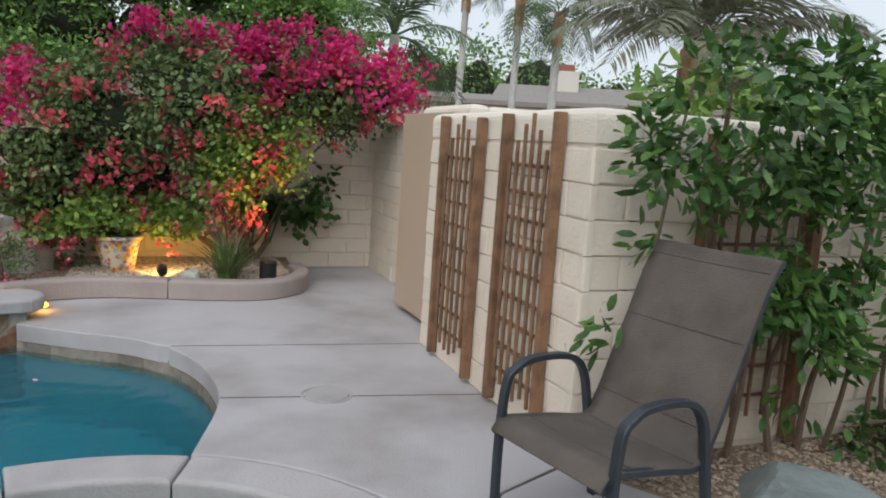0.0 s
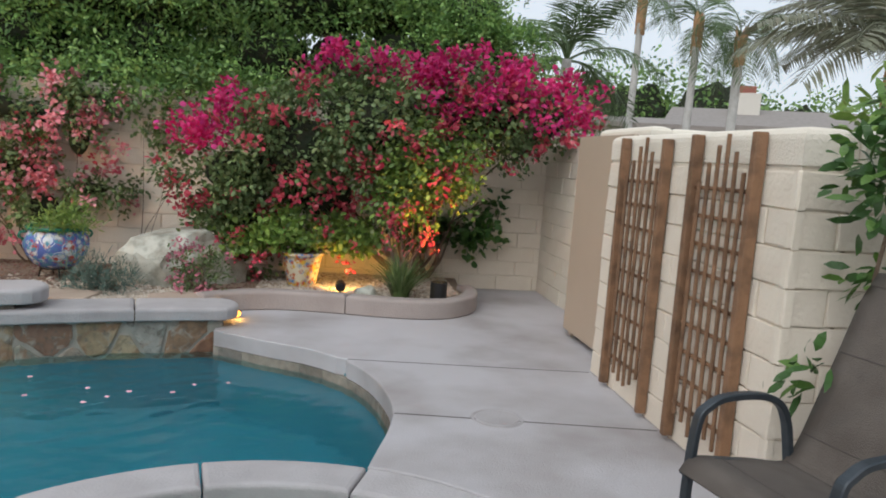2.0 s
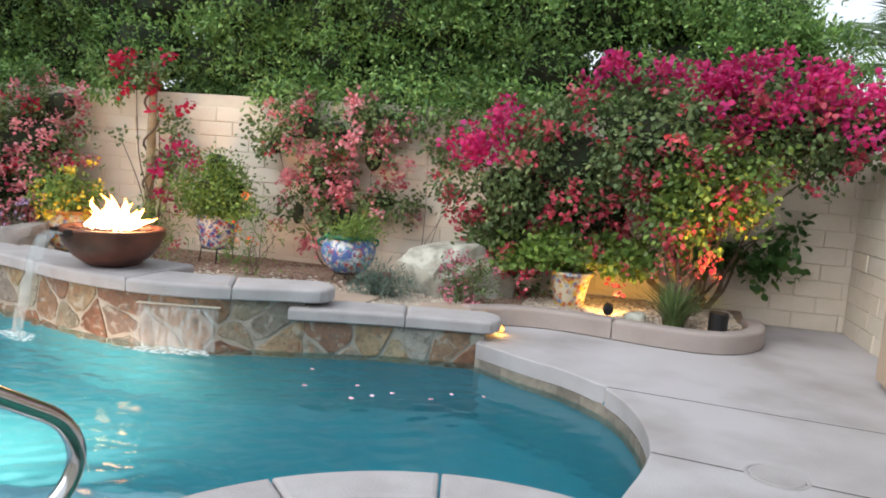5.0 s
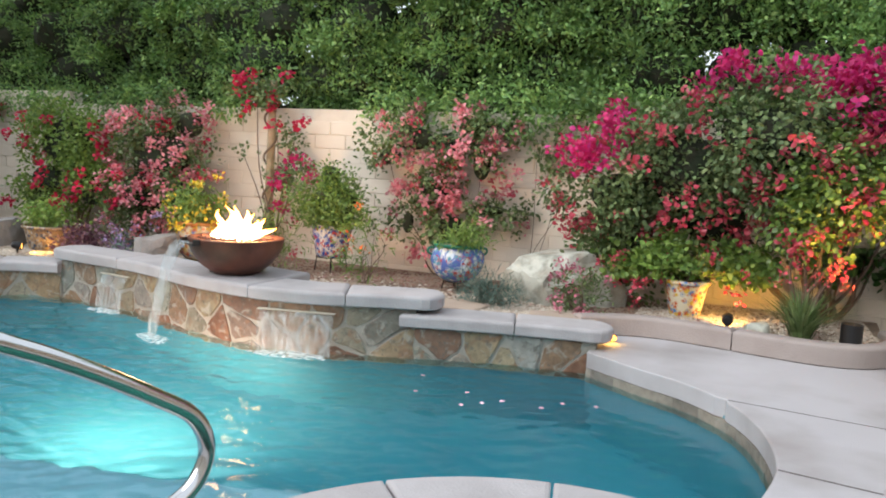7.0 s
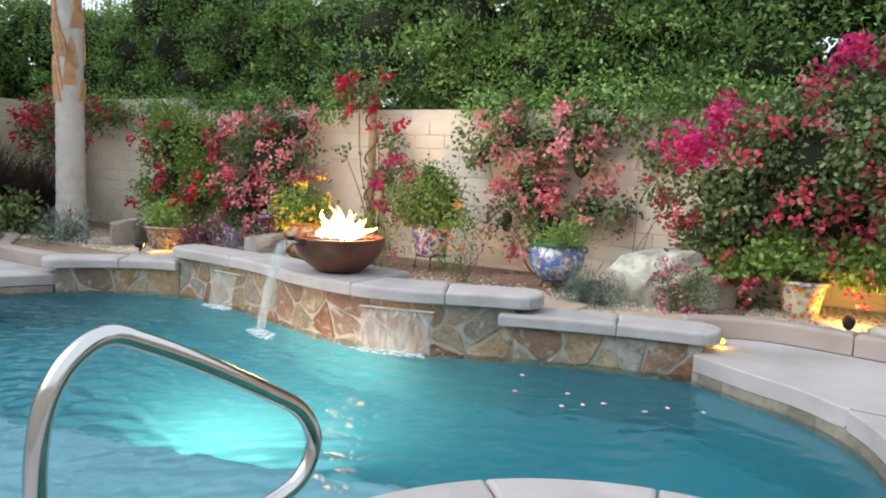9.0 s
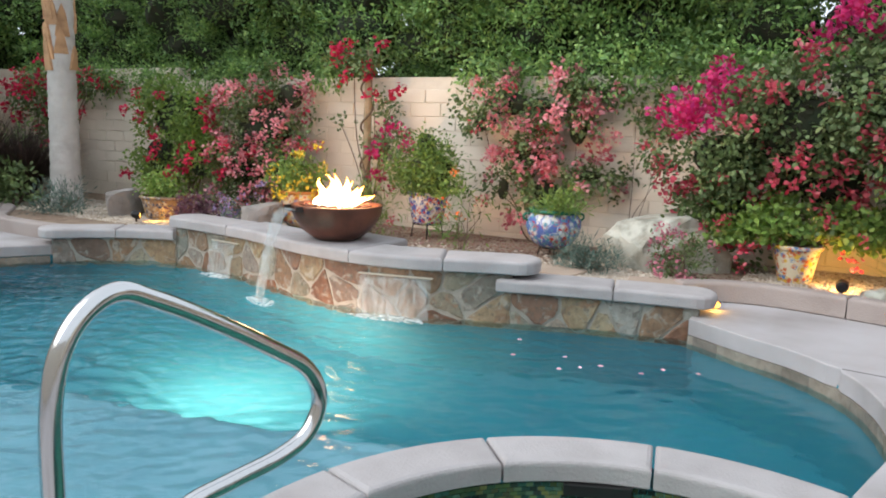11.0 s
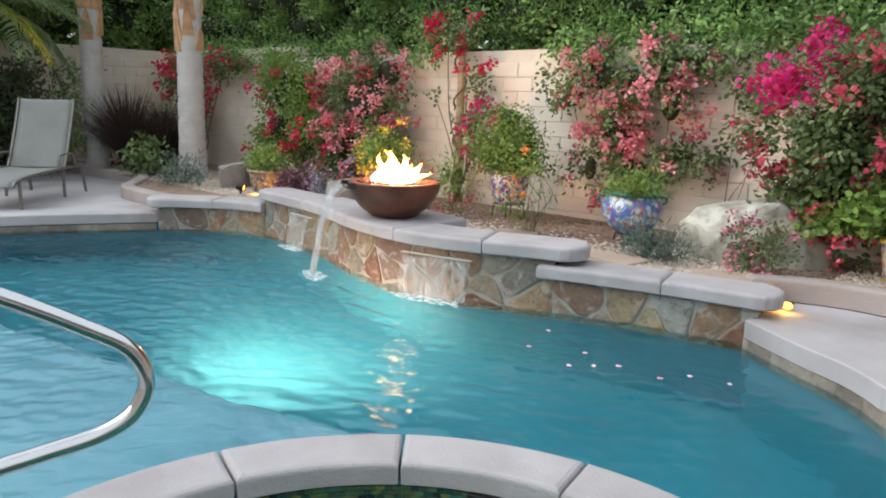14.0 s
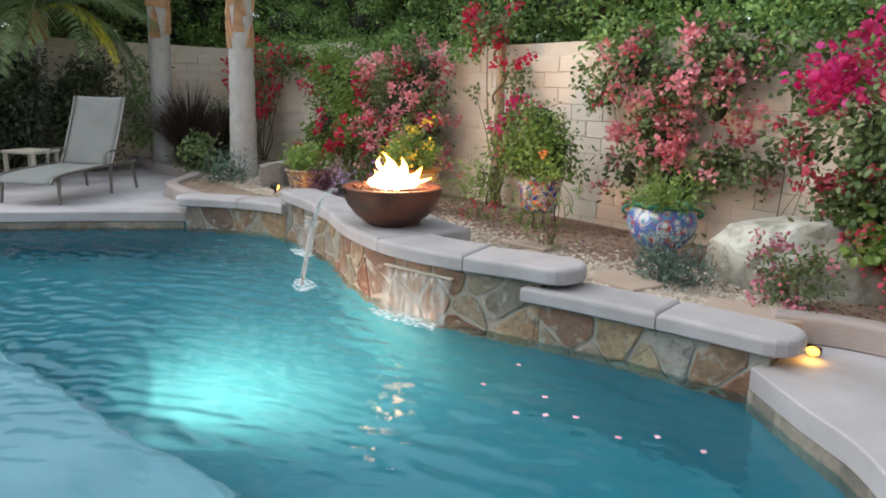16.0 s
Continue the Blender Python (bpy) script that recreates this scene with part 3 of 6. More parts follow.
# ---- walls laid block by block ----
trellis_wall = wall_thing("wall_east", "cream painted block wall with a rounded stucco top", 2.185, 2.83, 2.40, 4.75, 1.50)
block_face(trellis_wall, 2.18, 4.765, -90, 1.96, 1.50, (0, 9))
block_face(trellis_wall, 2.40, 4.76, 180, 0.22, 1.50)
cap_piece(trellis_wall, 2.1745, 2.8155, 2.412, 4.767, 1.405, 1.575, 0.05)
return_wall = wall_thing("wall_return", "cream block wall behind the climbing shrub", 2.42, 2.83, 9.0, 3.05, 1.50)
block_face(return_wall, 2.17, 2.825, 0, 6.8, 1.50, (0, 3.3))
cap_piece(return_wall, 2.425, 2.795, 9.0, 3.07, 1.405, 1.575, 0.05)
side_wall = wall_thing("wall_side", "cream block side wall beside the gate", 2.66, 5.0, 2.86, 7.9, 1.56)
block_face(side_wall, 2.655, 7.74, -90, 2.8, 1.60, (0, 9))
pil = wall_thing("wall_pillar", "block pillar at the gate post", 2.52, 5.86, 2.66, 6.02, 1.56)
block_face(pil, 2.505, 6.05, -90, 0.2, 1.60)
cap_piece(pil, 2.50, 5.83, 2.88, 6.06, 1.56, 1.60)
back_wall = wall_thing("wall_north", "cream painted slump block garden wall", -12.0, 7.76, 2.9, 7.95, WALL_TOP - 0.01)
block_face(back_wall, -12.0, 7.755, 0, 4.1, WALL_TOP + 0.16, None)
block_face(back_wall, -7.9, 7.755, 0, 10.7, WALL_TOP, (4.8, 10.7))
back_upper = part("wall_core", box(bmesh.new(), -12.0, 7.76, WALL_TOP - 0.005, -7.9, 7.95, WALL_TOP + 0.15), M_JOINT, back_wall)
west_wall = wall_thing("wall_west", "cream painted block wall behind the terrace", -12.0, -3.0, -11.85, 7.76, 2.02)
block_face(west_wall, -11.845, -3.0, 90, 10.75, 2.02, None)
south_wall = tagged(part("wall_south", box(bmesh.new(), -12.0, -3.2, -0.1, 9.0, -3.0, 2.8), M_CAP), "plain stucco house wall behind the viewer", "wall", kind="structure")
east_wall = tagged(part("wall_far_east", box(bmesh.new(), 8.8, -3.0, -0.1, 9.0, 2.8, 1.6), M_CAP), "plain stucco boundary wall", "wall", kind="structure")

# gate panel and the enclosure behind the trellis wall
gate = thing("gate", "flat beige painted solid gate panel, closed", "gate")
part("panel", box(bmesh.new(), 2.33, 4.80, 0.05, 2.37, 5.84, 1.60, 0.004), M_GATE, gate)
part("gate_post", box(bmesh.new(), 2.375, 5.76, 0.0, 2.45, 5.84, 1.58, 0.004), M_GATE, gate)
part("top_rail", box(bmesh.new(), 2.372, 4.82, 1.50, 2.41, 5.75, 1.58, 0.004), M_GATE, gate)
enclosure = tagged(new("wall_enclosure"), "stucco enclosure wall behind the gate", "wall", kind="structure")
part("wall_core", prism([(2.44, 4.79), (2.44, 5.70), (2.60, 5.70), (2.60, 4.79)], nosed(-0.05, 1.665, 0.05)), M_CAP, enclosure)
part("wall_core", prism([(2.62, 4.85), (2.62, 4.99), (8.5, 4.0), (8.5, 3.86)], nosed(-0.05, 1.66, 0.05)), M_CAP, enclosure)

# ---- flagstone facing ----
def clip(poly, a, b, c):
    """The part of a convex polygon where a x + b y <= c."""
    out = []
    for p, q in zip(poly, poly[1:] + poly[:1]):
        dp, dq = a * p[0] + b * p[1] - c, a * q[0] + b * q[1] - c
        if dp <= 0:
            out.append(p)
        if dp * dq < 0:
            t = dp / (dp - dq)
            out.append((p[0] + (q[0] - p[0]) * t, p[1] + (q[1] - p[1]) * t))
    return out


def along(line, s):
    """A point of the line and its direction."""
    for a, b in zip(line, line[1:]):
        d = (b - a).length
        if s <= d or b is line[-1]:
            return a.lerp(b, s / d), (b - a).normalized()
        s -= d


def flagstones(parent, line, s0, s1, z0, z1, seed):
    rng = random.Random(seed)
    cells = []
    nz = max(2, round((z1 - z0) / 0.20))
    ns = max(2, round((s1 - s0) / 0.285))
    for i in range(ns):
        for k in range(nz):
            if rng.random() < 0.14:
                continue
            cells.append((s0 + (i + 0.5 + 0.5 * (k % 2) + rng.uniform(-0.42, 0.42)) * (s1 - s0) / ns, z0 + (k + 0.5 + rng.uniform(-0.4, 0.4)) * (z1 - z0) / nz))
    for c in cells:
        poly = [(s0, z0), (s1, z0), (s1, z1), (s0, z1)]
        for o in cells:
            if o == c or abs(o[0] - c[0]) > 0.9:
                continue
            a, b = o[0] - c[0], o[1] - c[1]
            m = ((o[0] + c[0]) / 2, (o[1] + c[1]) / 2)
            g = 0.0115 * math.hypot(a, b)
            poly = clip(poly, a, b, a * m[0] + b * m[1] - g)
            if len(poly) < 3:
                break
        if len(poly) < 3 or abs(signed_area(poly)) < 0.0012:
            continue
        if signed_area(poly) < 0:
            poly = poly[::-1]
        # chip the corners
        chipped = []
        for p, q, r in zip(poly[-1:] + poly[:-1], poly, poly[1:] + poly[:1]):
            f = rng.uniform(0.12, 0.24)
            chipped += [(q[0] + (p[0] - q[0]) * f, q[1] + (p[1] - q[1]) * f), (q[0] + (r[0] - q[0]) * f, q[1] + (r[1] - q[1]) * f)]
        # break the straight edges
        rough = []
        for p, q in zip(chipped, chipped[1:] + chipped[:1]):
            rough.append(p)
            d = math.hypot(q[0] - p[0], q[1] - p[1])
            if d > 0.05:
                j = rng.uniform(-0.07, 0.045) * d
                f = rng.uniform(0.35, 0.65)
                rough.append((p[0] + (q[0] - p[0]) * f - (q[1] - p[1]) / d * -j, p[1] + (q[1] - p[1]) * f + (q[0] - p[0]) / d * -j))
        poly = rough
        proud = rng.uniform(0.003, 0.010)
        vs, n = [], len(poly)
        centre = (sum(p[0] for p in poly) / n, sum(p[1] for p in poly) / n)
        for depth, shrink in ((-0.004, 1.0), (proud * 0.7, 1.0), (proud, 0.9)):
            for p in poly:
                s, z = centre[0] + (p[0] - centre[0]) * shrink, centre[1] + (p[1] - centre[1]) * shrink
                at, d = along(line, min(max(s, 0.001), run(line) - 0.001))
                o = depth + (rng.uniform(-0.004, 0.004) if depth == proud else 0)
                vs.append((at.x - d.y * o, at.y + d.x * o, z))
        fs = [tuple(range(2 * n, 3 * n))] + [(k * n + i, k * n + (i + 1) % n, (k + 1) * n + (i + 1) % n, (k + 1) * n + i) for k in range(2) for i in range(n)]
        raw("stone", vs, fs, M_STONE, parent)


flagstones(retaining, WALL_LINE, 0.0, S_MID, -0.32, LOW_B, 3)
flagstones(retaining, WALL_LINE, S_MID, S_END, -0.32, MID_B, 5)
flagstones(retaining, LOW_LEFT, 0.0, run(LOW_LEFT), -0.32, LOW_B, 8)

# stone band under the deck edge at the waterline
def tile_band(name, line, z0, z1, step, off, parent=None):
    vs, fs, rng = [], [], random.Random(4)
    s, total = 0.0, run(line)
    while s < total - 0.01:
        ln = step * rng.uniform(0.6, 1.4)
        e = min(s + ln, total)
        i = len(vs)
        o1 = off + rng.uniform(0, 0.002)
        for o in (-0.03, o1):
            for q in (s + 0.0004, e - 0.0004):
                p, d = along(line, q)
                for z in (z0, z1):
                    vs.append((p.x - d.y * o, p.y + d.x * o, z))
        fs += [(i + 4, i + 6, i + 7, i + 5), (i, i + 4, i + 5, i + 1), (i + 2, i + 3, i + 7, i + 6), (i + 1, i + 5, i + 7, i + 3), (i, i + 2, i + 6, i + 4)]
        s = e
    return tagged(raw(name, vs, fs, M_WTILE, parent), "band of small grey-brown stone tiles at the waterline", "tile band", kind="stuff")


tile_band("waterline_tiles", POOL_RIGHT[::-1], -0.30, -0.119, 0.16, 0.0)
tile_band("waterline_tiles", POOL_LEFT[:26], -0.30, -0.119, 0.16, 0.0)

# mosaic ends below the coping noses
vs, fs = [], []
for line, s_at, zb, zt in ((WALL_LINE, 0.0, 0.004, LOW_B), (WALL_LINE, S_MID, LOW_T, MID_B)):
    p, d = along(line, s_at + 0.001)
    for row in range(3):
        for k in range(9):
            z = zb + (row + 0.5) * (zt - zb) / 3
            c = p - d * 0.006 + Vector((d.y, -d.x)) * (0.02 + k * 0.03)
            u, i = Vector((d.y, -d.x)) * 0.0125, len(vs)
            h = (zt - zb) / 6 * 0.85
            for o in (0.004, -0.004):
                vs += [(c.x - u.x + d.x * o, c.y - u.y + d.y * o, z - h), (c.x + u.x + d.x * o, c.y + u.y + d.y * o, z - h), (c.x + u.x + d.x * o, c.y + u.y + d.y * o, z + h), (c.x - u.x + d.x * o, c.y - u.y + d.y * o, z + h)]
            fs += [(i + 4, i + 5, i + 6, i + 7), (i, i + 1, i + 5, i + 4), (i + 3, i + 2, i + 6, i + 7), (i, i + 4, i + 7, i + 3), (i + 1, i + 5, i + 6, i + 2)]
tagged(raw("mosaic_tiles", vs, fs, ramp_mat("dark_mosaic", [(0.02, 0.02, 0.02), (0.22, 0.18, 0.14), (0.05, 0.035, 0.03), (0.3, 0.28, 0.24), (0.02, 0.02, 0.025)], 0.2), retaining), kind="stuff")

# ---- deck details ----
drain = thing("drain_cover", "round flush drain cover set in the deck", "drain cover", at=(1.32, 3.865, 0.0))
part("lid", lathe([(0, 0.006), (0.115, 0.006), (0.12, 0.001)], 32), M_COPE, drain)
part("ring", lathe([(0.125, 0.0005), (0.127, 0.004), (0.14, 0.004), (0.143, 0.0005)], 32), M_COPE, drain)

# ---- spa hand rail ----
rail = thing("hand_rail", "polished stainless steel spa hand rail, looped", "hand rail")
rail_pts = smooth_line([(-0.965, 1.29, 0.0), (-0.965, 1.29, 0.35), (-0.963, 1.295, 0.64), (-0.958, 1.345, 0.79), (-0.95, 1.445, 0.855), (-0.94, 1.55, 0.82), (-0.915, 1.72, 0.73), (-0.885, 1.90, 0.62), (-0.86, 2.01, 0.54), (-0.845, 2.05, 0.44), (-0.855, 2.01, 0.345), (-0.885, 1.92, 0.295), (-0.93, 1.77, 0.268), (-0.965, 1.64, 0.24), (-0.985, 1.56, 0.15), (-0.99, 1.54, 0.0)], 6)
part("tube", tube(bmesh.new(), rail_pts, 0.0245, 14), M_STEEL, rail, smooth=True)
for x, y in ((-0.965, 1.29), (-0.99, 1.54)):
    ob = part("escutcheon", lathe([(0.028, 0.03), (0.03, 0.02), (0.05, 0.012), (0.055, 0.0), (0.028, 0.0)], 20), M_STEEL, rail, smooth=True)
    ob.location = (x, y, 0.002)

# ---- wooden trellises on the wall ----
def trellis(y0, y1, seed):
    rng = random.Random(seed)
    t = thing("trellis", "weathered brown wooden trellis of thin slats on a block wall", "trellis", "trellises on the wall")
    for y in (y0, y1):
        part("post", box(bmesh.new(), 2.112, y - 0.020, 0.03, 2.167, y + 0.020, 1.545 + rng.uniform(-0.01, 0.01), 0.006), M_WOOD, t)
    n = 6
    heights = [1.33, 1.42, 1.50, 1.55, 1.47, 1.38]
    for k in range(n):
        y = y0 + (y1 - y0) * (k + 1) / (n + 1)
        bm = bmesh.new()
        tube(bm, [(2.130, y, 0.10 + 0.14 * (abs(k - 2.5) / 3) * rng.uniform(0.2, 1)), (2.128 + rng.uniform(-0.004, 0.004), y + rng.uniform(-0.006, 0.006), 0.8), (2.130, y, heights[n - 1 - k])], 0.0105, 6)
        part("slat", bm, M_WOOD, t)
    for k in range(9):
        z = 0.22 + 1.08 * k / 8
        part("rung", tube(bmesh.new(), [(2.148, y0 + 0.02, z), (2.148, y1 - 0.02, z)], 0.0105, 6), M_WOOD, t)


trellis(3.90, 4.45, 1)
trellis(3.06, 3.58, 2)

# ---- sling patio chair ----
M_FRAME = mat("dark_grey_powder_coat", (0.035, 0.045, 0.055), 0.45, 0.3, vary=(0.06, 0.07, 0.08), scale=20, bump=0.1, bump_scale=200)
M_SLING = mat("brown_grey_sling", (0.145, 0.123, 0.107), 0.9, vary=(0.10, 0.082, 0.070), scale=7, amount=0.75, bump=0.6, bump_scale=220, second=(0.085, 0.072, 0.064), second_scale=2.3)


def flat_bar(bm, pts, w, h):
    """A rectangular bar along points; w across (y), h in the plane."""
    pts = [Vector(p) for p in pts]
    loops = []
    for i, p in enumerate(pts):
        d = (pts[min(i + 1, len(pts) - 1)] - pts[max(i - 1, 0)]).normalized()
        s = Vector((0, 1, 0))
        s = (s - d * s.dot(d)).normalized()
        u = d.cross(s)
        c = 0.25
        loops.append([bm.verts.new(p + s * a * w / 2 + u * b * h / 2) for a, b in ((-1, -1 + c), (-1 + c, -1), (1 - c, -1), (1, -1 + c), (1, 1 - c), (1 - c, 1), (-1 + c, 1), (-1, 1 - c))])
    for a, b in zip(loops, loops[1:]):
        for k in range(8):
            bm.faces.new((a[k], a[(k + 1) % 8], b[(k + 1) % 8], b[k]))
    bm.faces.new(loops[0][::-1]), bm.faces.new(loops[-1])
    return bm


def sling(bm, pts, half, thick, sag=0.012, seams=()):
    """Padded fabric along points in the xz plane."""
    pts = [Vector(p) for p in pts]
    loops = []
    for i, p in enumerate(pts):
        d = (pts[min(i + 1, len(pts) - 1)] - pts[max(i - 1, 0)]).normalized()
        u = Vector((0, 1, 0)).cross(d) * -1
        f = i / (len(pts) - 1)
        t = thick * (min(1.0, 0.22 + 14 * min(abs(f - s) for s in seams)) if seams else 1.0)
        row = []
        for k in range(9):
            y = -half + 2 * half * k / 8
            row.append((p + Vector((0, y, 0)) - u * sag * (1 - (y / half) ** 2), u, t * (0.3 if k in (0, 8) else 1.0)))
        loops.append([bm.verts.new(a + b * c / 2) for a, b, c in row] + [bm.verts.new(a - b * c / 2) for a, b, c in row[::-1]])
    n = len(loops[0])
    for a, b in zip(loops, loops[1:]):
        for k in range(n):
            bm.faces.new((a[k], a[(k + 1) % n], b[(k + 1) % n], b[k]))
    bm.faces.new(loops[0][::-1]), bm.faces.new(loops[-1])
    return bm


chair = thing("patio_chair", "dark metal patio chair with a padded grey-brown sling", "chair", at=(1.66, 2.14, 0.0), rz=12)
seat_line = smooth_line([(-0.03, 0, 0.37), (0.0, 0, 0.405), (0.06, 0, 0.415), (0.25, 0, 0.39), (0.40, 0, 0.365), (0.45, 0, 0.385), (0.49, 0, 0.45), (0.565, 0, 0.62), (0.655, 0, 0.84), (0.72, 0, 0.98), (0.765, 0, 1.04), (0.785, 0, 1.045)], 8)
part("sling_seat", sling(bmesh.new(), seat_line, 0.268, 0.022, 0.010, [0.22, 0.40, 0.56, 0.70, 0.85]), M_SLING, chair, "padded grey-brown woven sling", smooth=True)
for side in (-1, 1):
    y = side * 0.255
    part("side_rail", flat_bar(bmesh.new(), [(p.x + 0.010, y, p.z - 0.012) for p in seat_line], 0.028, 0.026), M_FRAME, chair)
    arm = smooth_line([(0.02, y * 1.08, 0.0), (0.015, y * 1.08, 0.30), (0.03, y * 1.08, 0.53), (0.07, y * 1.08, 0.585), (0.14, y * 1.08, 0.612), (0.28, y * 1.08, 0.612), (0.37, y * 1.08, 0.585), (0.42, y * 1.08, 0.52), (0.455, y * 1.08, 0.38), (0.53, y * 1.08, 0.0)], 6)
    part("arm", flat_bar(bmesh.new(), arm, 0.036, 0.024), M_FRAME, chair)
pad = [ob for ob in chair.children if ob.name.startswith("sling_seat")][0]
# thin darker tubes draw the shadow lines along the sling's padding seams
M_SEAM_SHADOW = mat("seam_shadow_line", (0.085, 0.072, 0.064), 0.95, bump=0.4, bump_scale=200)
for f in (0.22, 0.40, 0.56, 0.70, 0.85):
    k = int(f * (len(seat_line) - 1))
    d = (seat_line[k + 1] - seat_line[k]).normalized()
    u = Vector((-d.z, 0, d.x))
    part("seam", tube(bmesh.new(), [seat_line[k] + Vector((0, y, 0)) + u * (0.0035 - 0.010 * (1 - (y / 0.268) ** 2)) for y in np.linspace(-0.255, 0.255, 9)], 0.003, 6), M_SEAM_SHADOW, pad)
for x, z in ((0.035, 0.36), (0.46, 0.37)):
    part("cross_bar", tube(bmesh.new(), [(x, -0.27, z), (x, 0.27, z)], 0.011, 8), M_FRAME, chair)

# ---- sun loungers on the terrace ----
M_GREYF = mat("grey_metal", (0.17, 0.165, 0.15), 0.5, 0.4, bump=0.1)
M_GREYS = mat("grey_mesh_sling", (0.23, 0.24, 0.23), 0.85, vary=(0.18, 0.19, 0.185), scale=4, bump=0.4, bump_scale=250)
lounger = thing("sun_lounger", "grey metal sun lounger with raised grey mesh back", "sun lounger", "sun loungers", at=(-7.60, 3.46, 0.0), rz=136)
bed_line = smooth_line([(-0.02, 0, 0.25), (0.05, 0, 0.30), (0.3, 0, 0.33), (0.8, 0, 0.345), (1.18, 0, 0.35)], 6)
back_line = smooth_line([(1.19, 0, 0.35), (1.30, 0, 0.55), (1.46, 0, 0.88), (1.58, 0, 1.16)], 5)
for nm, ln in (("bed_sling", bed_line), ("back_sling", back_line)):
    part(nm, sling(bmesh.new(), ln, 0.31, 0.008), M_GREYS, lounger, smooth=True)
for side in (-1, 1):
    y = side * 0.33
    part("bed_rail", flat_bar(bmesh.new(), [(p.x, y, p.z) for p in bed_line] + [(1.75, y, 0.35)], 0.03, 0.03), M_GREYF, lounger)
    part("back_rail", flat_bar(bmesh.new(), [(p.x, y, p.z) for p in back_line], 0.028, 0.028), M_GREYF, lounger)
    for x, top in ((0.12, 0.30), (1.15, 0.34), (1.65, 0.34)):
        part("leg", flat_bar(bmesh.new(), [(x, y, top), (x - 0.03 + 0.1 * (x > 1.5), y * 1.04, 0.0)], 0.03, 0.028), M_GREYF, lounger)
    part("armrest", flat_bar(bmesh.new(), smooth_line([(0.98, y * 1.1, 0.35), (0.99, y * 1.1, 0.47), (1.05, y * 1.1, 0.52), (1.3, y * 1.1, 0.52), (1.36, y * 1.1, 0.47), (1.42, y * 1.1, 0.35)], 4), 0.035, 0.02), M_GREYF, lounger)
part("cross_bar", tube(bmesh.new(), [(0.12, -0.31, 0.28), (0.12, 0.31, 0.28)], 0.014, 8), M_GREYF, lounger)
copy_thing(lounger, pose(-8.75, 1.98, 0, 0, 0, 132))
side_table = thing("side_table", "small cream slatted side table between the loungers", "side table", at=(-9.65, 3.87, 0.0), rz=40)
M_TABLE = mat("cream_resin", (0.5, 0.46, 0.38), 0.6, vary=(0.42, 0.38, 0.3), scale=6)
part("tabletop", box(bmesh.new(), -0.25, -0.25, 0.40, 0.25, 0.25, 0.44, 0.012), M_TABLE, side_table)
for x in (-0.21, 0.21):
    for y in (-0.21, 0.21):
        part("leg", box(bmesh.new(), x - 0.022, y - 0.022, 0.0, x + 0.022, y + 0.022, 0.40, 0.005), M_TABLE, side_table)

# ---- fire bowl and falling water ----
BOWL = Vector((-3.31, 5.37, MID_T))
M_BOWL = mat("copper_bowl", (0.17, 0.068, 0.044), 0.42, 0.4, vary=(0.085, 0.036, 0.024), scale=6, amount=0.7, bump=0.15, bump_scale=40)
bowl = thing("fire_bowl", "round copper-brown fire and water bowl, burning", "fire bowl", at=BOWL)
part("bowl_shell", lathe([(0, 0.0), (0.15, 0.0), (0.205, 0.02), (0.29, 0.085), (0.35, 0.165), (0.38, 0.235), (0.389, 0.285), (0.391, 0.295), (0.385, 0.30), (0.325, 0.298), (0.315, 0.285), (0.30, 0.27), (0, 0.265)], 48), M_BOWL, bowl, smooth=True)
lip_a = math.radians(245)
lip = box(bmesh.new(), 0.27, -0.12, 0.255, 0.44, 0.12, 0.268, 0.003)
box(lip, 0.27, 0.11, 0.268, 0.43, 0.12, 0.30, 0.002), box(lip, 0.27, -0.12, 0.268, 0.43, -0.11, 0.30, 0.002)
ob = part("spillway", lip, mat("dark_spillway", (0.05, 0.04, 0.035), 0.35, 0.4), bowl, "dark metal pouring lip")
ob.rotation_euler = (0, 0, lip_a)
vs, fs, rng = [], [], random.Random(9)
for k in range(420):
    a, r = rng.uniform(0, 2 * math.pi), 0.29 * math.sqrt(rng.random())
    c, s, i = Vector((r * math.cos(a), r * math.sin(a), 0.283 + 0.015 * rng.random())), rng.uniform(0.010, 0.019), len(vs)
    for d in ((1, 0, 0), (-1, 0, 0), (0, 1, 0), (0, -1, 0), (0, 0, 1), (0, 0, -1)):
        vs.append(c + Vector([q * s * rng.uniform(0.7, 1.2) for q in d]))
    fs += [(i + 4, i, i + 2), (i + 4, i + 2, i + 1), (i + 4, i + 1, i + 3), (i + 4, i + 3, i), (i + 5, i + 2, i), (i + 5, i + 1, i + 2), (i + 5, i + 3, i + 1), (i + 5, i, i + 3)]
tagged(raw("lava_rock", vs, fs, ramp_mat("lava_rock", [(0.16, 0.06, 0.04), (0.30, 0.14, 0.09), (0.10, 0.05, 0.04)], 0.8), bowl), kind="stuff")

M_FLAME = bpy.data.materials.new("flame")
M_FLAME.use_nodes = True
fn, fl = M_FLAME.node_tree.nodes, M_FLAME.node_tree.links
fn.remove(fn["Principled BSDF"])
fe, ft, fm, fc, fs_, fr = (fn.new("ShaderNode" + k) for k in ("Emission", "BsdfTransparent", "MixShader", "TexCoord", "SeparateXYZ", "ValToRGB"))
fl.new(fc.outputs["Generated"], fs_.inputs[0]), fl.new(fs_.outputs[2], fr.inputs[0])
fr.color_ramp.elements[0].color, fr.color_ramp.elements[1].color = (1.0, 0.80, 0.45, 1), (1.0, 0.30, 0.05, 1)
fr.color_ramp.elements[1].position = 0.9
fe.inputs["Strength"].default_value = 28
fl.new(fr.outputs[0], fe.inputs["Color"])
fm.inputs[0].default_value = 0.55
